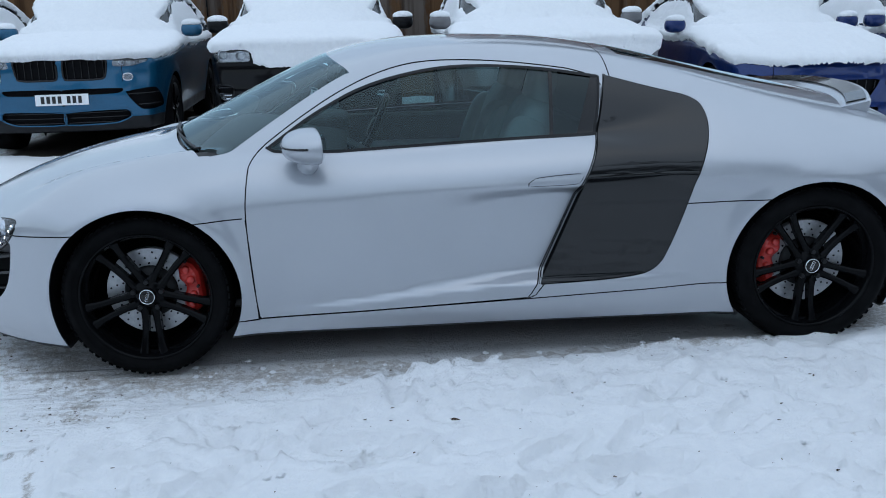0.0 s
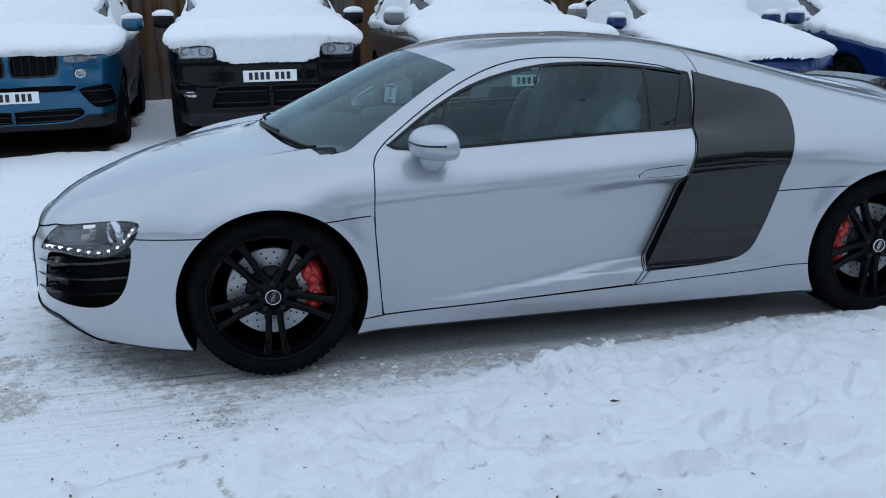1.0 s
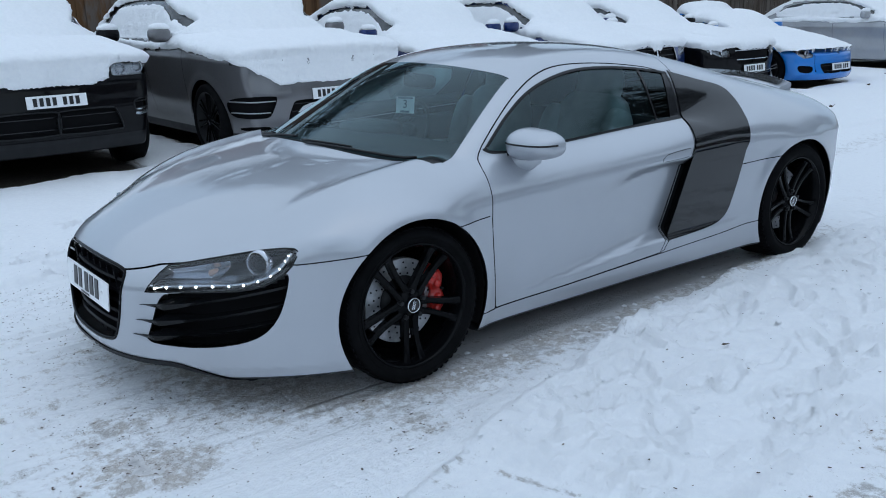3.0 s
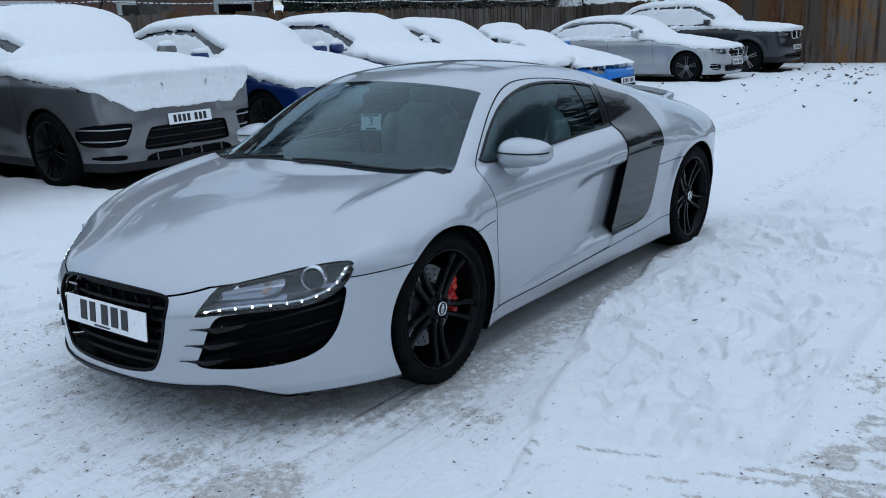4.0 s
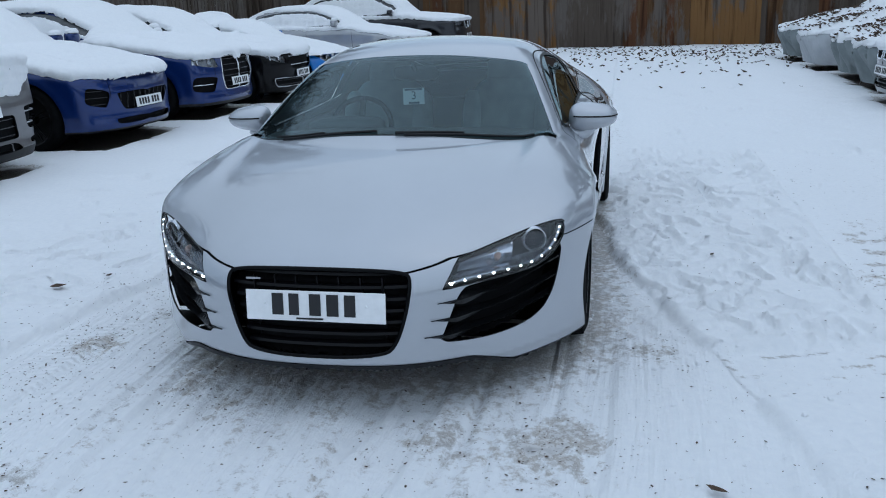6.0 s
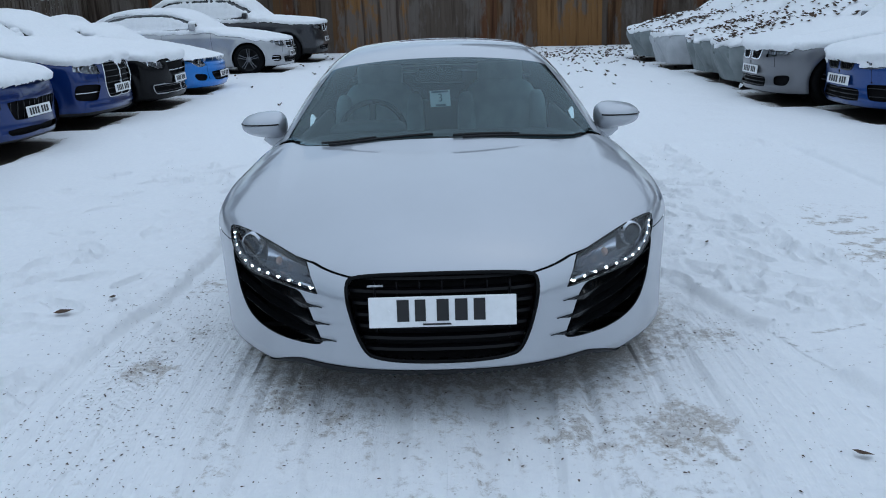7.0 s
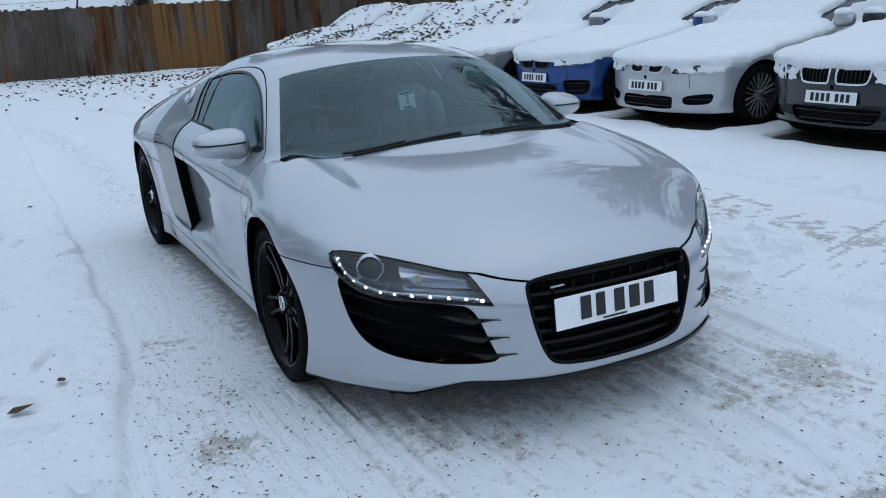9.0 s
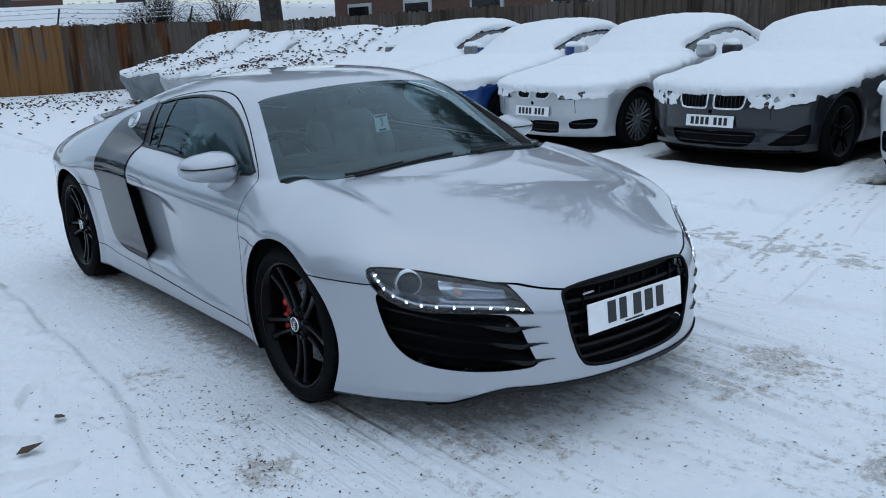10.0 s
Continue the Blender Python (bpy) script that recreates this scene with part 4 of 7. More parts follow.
def caliper(wheel, hw, angle, r0=.128, r1=.203, spread=36):
    """A red four-piston caliper: a waisted body, two pairs of domes, bridge bolts."""
    b = bmesh.new()
    n = 17
    rings = []
    for i in range(n):
        u = 2 * i / (n - 1) - 1
        a = radians(angle + spread * u)
        lobe = math.exp(-((abs(u) - .5) / .30)**2)
        q0, q1, face = r0 + .012 * (1 - lobe) + .008 * abs(u)**6, r1 - .010 * (1 - lobe) - .012 * abs(u)**6, -hw + .090 - .014 * lobe
        rr = [(q0, face + .008), (q0 + .010, face), (q1 - .012, face - .001), (q1, face + .006), (q1 + .010, face + .03), (q1 + .010, -hw + .165), (q0, -hw + .165)]
        rings.append([b.verts.new((r * math.cos(a), y, r * math.sin(a))) for r, y in rr])
    for p, q in zip(rings, rings[1:]):
        for i in range(7):
            b.faces.new((p[i], p[(i + 1) % 7], q[(i + 1) % 7], q[i]))
    b.faces.new(rings[0])
    b.faces.new(rings[-1][::-1])
    bmesh.ops.recalc_face_normals(b, faces=b.faces)
    body = part("caliper", b, RED, wheel, "red painted brake caliper", smooth=False)
    for u in (-.72, -.30, .30, .72):
        a = radians(angle + spread * u)
        part("piston_dome", lathe([(.0001, -hw + .066), (.012, -hw + .067), (.0165, -hw + .072), (.0175, -hw + .092)], 18, pose(.166 * math.cos(a), 0, .166 * math.sin(a))), RED, body, smooth=True)
    for u in (-.96, 0, .96):
        a = radians(angle + spread * u)
        part("bridge_bolt", lathe([(.0001, -hw + .076), (.006, -hw + .076), (.0065, -hw + .095)], 8, pose(.186 * math.cos(a), 0, .186 * math.sin(a))), SATIN_BLACK, body)


def half_tub(profile, n, low=-.16):
    """A wheel arch lining: a turned shell, open below."""
    b = lathe(profile, n)
    bmesh.ops.delete(b, geom=[f for f in b.faces if f.calc_center_median().z < low], context="FACES")
    return b


def side_blade(car, sd):
    """The proud panel behind the door, with its front edge turned inwards."""
    b = Skin(r_plain, -.1, 1.1, .42, fan=1, mid=100, back=1, round_=200)
    fn = lambda x, y, z: np.where(y > .45, inside(x, z, R_BLADE), 1.0)
    b.cut(lambda x, y, z: fn(x, y, z) + .002)
    b.done()
    x, y, z = b.C.T
    p = b.piece("side_blade", (fn(x, y, z) < -.002), BLADE, car, sd, push=.004, label="glossy graphite side blade")
    rows = []
    for t in np.linspace(0, 1, 24):
        zz = .308 + t * (.72 - .308)
        xx = .208 + (zz - .308) * .437
        yy = side_y(r_plain, xx, zz) + .003
        rows.append(((xx, sd * yy, zz), (xx + .012, sd * (yy - .006), zz), (xx + .05, sd * (yy - .11), zz)))
    V = [q for r in rows for q in r]
    Fs = [(3 * i + k, 3 * i + k + 1, 3 * i + k + 4, 3 * i + k + 3) for i in range(23) for k in range(2)]
    link_mesh("blade_return", V, Fs, GLOSS_BLACK, p)


def build_coupe():
    car = thing("sports_coupe", "low silver sports coupe with dark side blades and black wheels", "car")
    s = coupe_skin()
    L, x, y, z = s.lab, s.C[:, 0], s.C[:, 1], s.C[:, 2]
    band = np.zeros(len(x), bool)
    for k in ("bump", "door", "blade", "sill", "quar", "roofline", "wing"):
        band |= np.abs(L[k]) < .0021
    hole = (L["arch_f"] < 0) | (L["arch_r"] < 0) | (L["grille"] < 0) | (L["lamp"] < 0) | (L["intake"] < 0)
    under = (L["floor"] < 0) & ~hole
    glassy = (L["cab"] < .02) & (L["screen"] < 0)
    rearg = (L["rearglass"] < 0) & (s.CN[:, 2] > .6)
    win = (L["win"] < 0)
    body = ~hole & ~under & ~glassy & ~win & ~rearg
    lip = (L["lip"] < 0) & ~hole
    body &= ~lip
    grip = (L["handle"] < -.0014) & (x < .40)
    band |= np.abs(L["handle"]) < .0013
    cowl = (L["scuttle"] < 0) & (xs_of(x, y) < -1.0) & ((L["screen"] > 0) | (L["cab"] > .02)) & (y < .738 - (x + .996) * .372) & (x < -.6) & (L["door"] > 0)
    edge = .19 + (z - .308) * .44
    wall = (L["blade_in"] < 0) & (z > .28) & (z < .74) & (x < edge + .24) & (y > .6) & (x > 0)
    blade = (L["blade"] < 0)
    under &= ~lip
    door = ((L["door"] < 0) | (blade & (x < edge + .24) & (z < .74))) & ~wall & ((L["blade"] > 0) | (z < .74))
    bump = (L["bump"] < 0) & (x < -1.3)
    sill = (L["sill"] < 0) & (np.abs(x) < 1.1) & (y > .6) & (z < .5)
    quar = (L["quar"] < 0) & ~sill & ~blade
    keep = body & ~band
    frame_band = win & (L["win_in"] > 0)
    divider = win & (L["divider"] > 0) & (L["divider2"] < 0)
    rest = keep & ~cowl & ~wall & ~blade & ~door & ~bump & ~sill & ~quar
    hood = rest & (x < -.85) & (y < .66 + .0 * x) & (s.CN[:, 2] > .3) & (z < .9) & (L["cab"] > 0)
    fend = rest & ~hood & (x < -.6) & (L["cab"] > 0)
    roof = rest & ~hood & ~fend & (x < .52) & (L["cab"] < 0)
    rear = rest & ~hood & ~fend & ~roof
    s.piece("bonnet", hood, SILVER, car)
    s.piece("front_bumper", keep & bump, SILVER, car)
    s.piece("roof", roof, SILVER, car)
    s.piece("rear_body", rear, SILVER, car)
    s.piece("underbody", under, DARK, car)
    s.piece("inner_shell", (body & ~cowl | band & ~hole & ~glassy & ~win), VOID, car, push=-.007)
    s.piece("chin_lip", lip, SATIN_BLACK, car, push=.006, label="black chin spoiler below the bumper")
    s.piece("cowl", cowl, SATIN_BLACK, car, push=-.012, label="black plastic scuttle below the windscreen")
    s.piece("windscreen", glassy, SCREEN, car, label="curved tinted windscreen").visible_shadow = False
    s.piece("engine_window", rearg, GLASS, car).visible_shadow = False
    for sd in (-1, 1):
        s.piece("front_fender", fend, SILVER, car, sd)
        d = s.piece("door", keep & door & ~grip, SILVER, car, sd)
        s.piece("window_frame", frame_band, SATIN_BLACK, d, sd, push=.001)
        post = win & ~frame_band & ((L["post"] > 0) | divider)
        quarter = win & ~frame_band & ~post & (L["divider2"] > 0)
        s.piece("quarter_glass", quarter, DARK_GLASS, d, sd, push=-.004, label="dark quarter window").visible_shadow = False
        s.piece("side_window", win & ~frame_band & ~post & ~quarter, GLASS, d, sd, push=-.004, label="tinted side window").visible_shadow = False
        s.piece("black_post", post, GLOSS_BLACK, d, sd)
        side_blade(car, sd)
        s.piece("handle", keep & door & grip, SILVER, d, sd, push=.001)
        s.piece("side_intake", wall, VOID, car, sd)
        s.piece("sill", keep & sill, SILVER, car, sd)
        s.piece("quarter_panel", keep & quar, SILVER, car, sd)
        # wheels
        for nm, (hx, hz), r, w, ang, fb in (("front_wheel", HUB_F, .321, .235, 180, -1), ("rear_wheel", HUB_R, .330, .285, 183, 1)):
            wh = double_spoke_wheel(nm, car, hx, 0, hz, r, w, ang)
            yy = (.915 - w / 2) if fb < 0 else (.945 - w / 2)
            wh.matrix_local = pose(hx, sd * yy, hz) if sd < 0 else pose(hx, yy, hz, 0, 0, 180)
            cal = (5 if fb < 0 else 172)
            caliper(wh, w / 2, cal if sd < 0 else 180 - cal)
            part("arch_liner", half_tub([(.05, .26), (.376 if fb > 0 else .366, .26), (.376 if fb > 0 else .366, -.09)], 56), VOID, car, smooth=True, at=pose(hx, sd * .80, hz, 0, 0, 0 if sd < 0 else 180))
    return car, s


coupe, coupe_surface = build_coupe()


def c_x(y, z):
    return front_x(r_field, y, z, -2.7, -1.4)


def build_coupe_front(car, s):
    """Grille, number plate, headlights and side intakes."""
    L, x, y, z = s.lab, s.C[:, 0], s.C[:, 1], s.C[:, 2]
    near = (x < -1.55)
    # grille
    g = s.piece("grille", (L["grille"] < .02) & near, VOID, car, push=-.07, label="black single-frame grille with horizontal slats")
    part("frame", tube([(c_x(a, b) + .004, a, b) for a, b in np.vstack([R_GRILLE, R_GRILLE[:1]])], .0078, 8), RIM, g, smooth=True)
    for zz in np.linspace(.275, .530, 7):
        half = .29 + (zz - .242) / .311 * .075 - .018
        b = bmesh.new()
        prev = None
        for yy in np.linspace(-half, half, 25):
            xx = c_x(yy, zz) + .036
            ring = [b.verts.new((xx, yy, zz - .004)), b.verts.new((xx + .004, yy, zz + .006)), b.verts.new((xx + .035, yy, zz + .009)), b.verts.new((xx + .035, yy, zz - .004))]
            if prev:
                for i in range(4):
                    b.faces.new((prev[i], prev[(i + 1) % 4], ring[(i + 1) % 4], ring[i]))
            prev = ring
        part("slat", b, GRILLE, g)
    for yy in (-.24, -.16, -.08, 0, .08, .16, .24):
        part("upright", box(.02, .006, .26, pose(-2.236, yy, .395, 0, -6, 0), .002), GRILLE, g)
    part("grille_badge", box(.004, .055, .007, pose(c_x(.22, .515) + .006, .235, .516), .001), STEEL, g)
    # plate
    m = pose(-2.294, 0, .424, 0, 5, 0)
    pl = part("number_plate", box(.007, .52, .111, None, .003), PLATE, car, "white front number plate with dark bars", at=m)
    xx = -.165
    for k, wd in enumerate((.052, .046, 0, .052, .054, .050)):
        if wd:
            part("plate_bar", box(.003, wd * .82, .079, m @ pose(-.005, -xx - wd / 2, .006), .001), PLATE_INK, pl)
            xx += wd + .012
        else:
            xx += .018
    part("plate_bar", box(.003, .10, .006, m @ pose(-.005, .02, -.045)), PLATE_INK, pl)
    for yy in (-.19, .19):
        part("plate_screw", lathe([(.0001, -.008), (.005, -.007), (.006, 0)], 12, m @ pose(0, yy, .006, 0, 0, -90)), PLATE, pl)
    R = rounded
    for sd in (-1, 1):
        h = s.piece("headlight", (L["lamp"] < .02) & near, LAMP_SHELL, car, sd, push=-.075, label="clear headlight with a row of lit diodes")
        s.piece("lens", (L["lamp"] < -.001) & near, LENS, h, sd, push=-.001).visible_shadow = False
        part("lens_seal", tube([(c_x(a, b) + .003, sd * a, b) for a, b in np.vstack([R_LAMP, R_LAMP[:1]])], .0035, 6), GLOSS_BLACK, h, smooth=True)
        # projector
        yy, zz = .735, .580
        px = c_x(yy, zz)
        tilt = pose(px + .045, sd * yy, zz, 0, 0, -90 - sd * 28)
        part("projector_ring", lathe([(.039, .004), (.041, -.014), (.045, -.016), (.050, .012)], 36, tilt), REFLECTOR, h, smooth=True)
        part("projector_lens", lathe([(.0001, -.020), (.014, -.018), (.028, -.010), (.040, .004)], 32, tilt), GLOSS_BLACK, h, smooth=True)
        # main reflector: a long bowl that narrows towards the middle of the car
        b = bmesh.new()
        rows = []
        for i in range(15):
            t = i / 14
            yy = .49 + .175 * t
            zlo, zhi = .528 + .006 * t, .552 + .038 * t
            row = []
            for j in range(8):
                u = j / 7
                zz = zlo + (zhi - zlo) * u
                sag = .055 * (1 - (2 * u - 1)**2) * (.35 + .65 * math.sin(math.pi * min(t * .8 + .15, 1)))
                row.append(b.verts.new((c_x(yy, zz) + .014 + sag, sd * yy, zz)))
            rows.append(row)
        for p, q in zip(rows, rows[1:]):
            for j in range(7):
                b.faces.new((p[j], p[j + 1], q[j + 1], q[j]))
        part("reflector", b, REFLECTOR, h, smooth=True)
        part("indicator_bulb", lathe([(.0001, -.02), (.010, -.014), (.013, .0), (.012, .03)], 16, pose(c_x(.62, .545) + .05, sd * .615, .545, 0, 0, -90)), AMBER, h, smooth=True)
        # diode strip along the lower and outer edge
        path = [(.465, .489), (.52, .497), (.58, .502), (.64, .505), (.695, .507), (.74, .513), (.780, .533), (.806, .562), (.818, .594), (.822, .615)]
        strip = [(c_x(a, b_) + .020, sd * a, b_ + .002) for a, b_ in path]
        part("diode_strip", tube(strip, .011, 8), REFLECTOR, h, smooth=True)
        b = bmesh.new()
        prev = None
        for i, (a, b_) in enumerate(path[:8]):
            lift = .006 + .016 * math.sin(math.pi * (i + .6) / 8.2)
            ring = [b.verts.new((c_x(a, b_ + .010) + .016, sd * a, b_ + .010)), b.verts.new((c_x(a, b_ + .010 + lift * .5) + .020, sd * (a - .004), b_ + .010 + lift * .5)), b.verts.new((c_x(a, b_ + .010 + lift) + .034, sd * (a - .008), b_ + .010 + lift))]
            if prev:
                for q in range(2):
                    b.faces.new((prev[q], prev[q + 1], ring[q + 1], ring[q]))
            prev = ring
        part("trim_band", b, REFLECTOR, h, "bright curved trim above the diodes", smooth=True)
        f1 = spl(*[(i, a[0]) for i, a in enumerate(path)])
        f2 = spl(*[(i, a[1]) for i, a in enumerate(path)])
        for i in range(12):
            t = .15 + 8.5 * i / 11
            yy, zz = float(f1(t)), float(f2(t))
            b = bmesh.new()
            bmesh.ops.create_uvsphere(b, u_segments=10, v_segments=6, radius=1)
            part("diode", b, LED, h, smooth=True, at=pose(c_x(yy, zz) + .011, sd * yy, zz) @ Matrix.Diagonal((.0038, .0075, .0055, 1)))
        # side intake: dark recess with four blades
        n = s.piece("bumper_intake", (L["intake"] < .025) & near, VOID, car, sd, push=-.10, label="black side intake with gloss blades")
        for y0, z0, y1, z1 in ((.432, .428, .832, .505), (.408, .366, .820, .435), (.385, .306, .806, .368)):
            b = bmesh.new()
            prev = None
            for t in np.linspace(0, 1, 26):
                yy = y0 + (y1 - y0) * t
                zz = z0 + (z1 - z0) * t - .018 * math.sin(math.pi * t)
                xx = c_x(yy, zz)
                out = -.010 + .024 * min(1, max(0, t - .2) / .15)
                th = .001 + .021 * min(1, t / .21) - .012 * min(1, max(0, t - .21) / .2)
                ring = [b.verts.new((xx + out, sd * yy, zz)), b.verts.new((xx + .05 + out, sd * yy, zz + th)), b.verts.new((xx + .07, sd * yy, zz - .002)), b.verts.new((xx + out + .012, sd * yy, zz - th))]
                if prev:
                    for i in range(4):
                        b.faces.new((prev[i], prev[(i + 1) % 4], ring[(i + 1) % 4], ring[i]))
                prev = ring
            bmesh.ops.recalc_face_normals(b, faces=b.faces)
            part("blade", b, FIN, n)


def mirror_shape(q):
    """A point of the unit ball moved on to the mirror's rounded shell."""
    X = math.copysign(abs(q.x)**.8, q.x) * .106
    Y = math.copysign(abs(q.y)**.72, q.y) * .118
    Z = math.copysign(abs(q.z)**.78, q.z) * .066
    if X > .03:
        X = .03 + (X - .03) * .12
    Z *= 1 - .22 * (Y / .118) - .12 * max(0, -X / .095)
    return Vector((X + .18 * Y, Y, Z))


def build_coupe_fittings(car):
    for sd in (-1, 1):
        # door mirror
        b = bmesh.new()
        bmesh.ops.create_uvsphere(b, u_segments=40, v_segments=28, radius=1)
        for v in b.verts:
            v.co = mirror_shape(v.co)
        flip = Matrix.Diagonal((1, sd, 1, 1))
        base = pose(-.665, sd * .905, .882) @ flip
        mi = part("door_mirror", b, SILVER, car, "silver door mirror with a black slit", smooth=True, at=base)
        slit = [base @ (mirror_shape(Vector((-math.cos(a) * .985, math.sin(a) * .985, .10))) + Vector((-.0015 * math.cos(a), .0015 * math.sin(a), 0))) for a in np.linspace(-.75, 1.45, 26)]
        part("slit", tube(slit, .0042, 6), GLOSS_BLACK, mi, smooth=True)
        g = lathe([(.0001, 0), (.92, 0), (1.0, .05)], 32)
        part("mirror_glass", g, MIRROR, mi, at=base @ pose(.044, .004, -.004, 0, 0, 0) @ pose(0, 0, 0, 0, 0, 90 + 9) @ Matrix.Diagonal((.092, .02, .050, 1)))
        pts = [(-.70, sd * .79, .800), (-.69, sd * .83, .800), (-.675, sd * .866, .806), (-.668, sd * .886, .820), (-.664, sd * .892, .850)]
        part("foot", tube(pts, .034, 14, .034), SILVER, mi, smooth=True)
        part("foot_seal", tube([(-.704, sd * .776, .812), (-.70, sd * .788, .8145)], .041, 14), GLOSS_BLACK, mi)
    # round filler cap on one blade
    yy = side_y(r_plain, .70, 1.005)
    cap = part("filler_cap", lathe([(.0001, -.005), (.036, -.005), (.040, -.009), (.049, -.009), (.053, .004)], 40), REFLECTOR, car, "bright round filler cap", smooth=True)
    e = .01
    grad = Vector([float(r_plain(*(np.array([q]) for q in hi))[0] - r_plain(*(np.array([q]) for q in lo))[0]) for hi, lo in (
        ((.695 + e, yy, .995), (.695 - e, yy, .995)), ((.695, yy + e, .995), (.695, yy - e, .995)), ((.695, yy, .995 + e), (.695, yy, .995 - e)))]).normalized()
    at_side = Vector((.695, side_y(r_plain, .695, .995), .995)) + grad * .006
    cap.matrix_local = Matrix.Translation(at_side) @ grad.to_track_quat("-Y", "Z").to_matrix().to_4x4()
    # wipers
    for y0, y1, lift in ((.54, .03, .006), (-.06, -.66, .006)):
        rows = []
        for t in np.linspace(0, 1, 15):
            yy = y0 + (y1 - y0) * t
            xs = -1.315 + (.03 if y0 > .3 else .045) * t
            xx = xs + .20 * (yy / .75)**2
            rows.append((xx, yy, top_z(r_field, xx, yy) + lift))
        w = part("wiper", tube(rows[1:], .0065, 6), SATIN_BLACK, car, smooth=True)
        part("arm", tube([(r[0] + .008, r[1], r[2] + .009) for r in rows[0:8]], .007, 6, .005), SATIN_BLACK, w, smooth=True)
    # tail wing
    b = bmesh.new()
    prev = None
    for t in np.linspace(-1, 1, 41):
        yy = .66 * t
        xx = 1.80 - .17 * abs(t)**2.4
        zz = .985 - .045 * abs(t)**2.2
        ring = [b.verts.new((xx - .16, yy, zz - .022)), b.verts.new((xx - .10, yy, zz - .004)), b.verts.new((xx + .02, yy, zz + .018)), b.verts.new((xx + .028, yy, zz + .008)), b.verts.new((xx + .015, yy, zz - .03)), b.verts.new((xx - .15, yy, zz - .036))]
        if prev:
            for i in range(6):
                b.faces.new((prev[i], prev[(i + 1) % 6], ring[(i + 1) % 6], ring[i]))
        else:
            b.faces.new(ring)
        prev = ring
    b.faces.new(prev[::-1])
    bmesh.ops.recalc_face_normals(b, faces=b.faces)
    wing = part("tail_wing", b, SILVER, car, "raised silver tail wing with a dark inset", smooth=False)
    b = bmesh.new()
    prev = None
    for t in np.linspace(-.93, .93, 31):
        yy, xx, zz = .66 * t, 1.80 - .17 * abs(t)**2.4, .985 - .045 * abs(t)**2.2
        ring = [b.verts.new((xx - .085, yy, zz + .005)), b.verts.new((xx + .005, yy, zz + .0205))]
        if prev:
            b.faces.new((prev[0], prev[1], ring[1], ring[0]))
        prev = ring
    part("inset", b, BLADE, wing)
    for yy in (-.42, .42):
        part("strut", box(.07, .02, .12, pose(1.70, yy, .91), .004), SATIN_BLACK, wing)


def soft_block(sx, sy, sz, m, power=.55, bm=None, seg=20):
    """A padded block: a rounded box with bulging faces."""
    b = bmesh.new()
    bmesh.ops.create_uvsphere(b, u_segments=seg, v_segments=seg * 2 // 3, radius=1)
    for v in b.verts:
        v.co = Vector([math.copysign(abs(q)**power, q) * k / 2 for q, k in zip(v.co, (sx, sy, sz))])
    bmesh.ops.transform(b, matrix=m, verts=b.verts)
    return b if bm is None else join(bm, b)


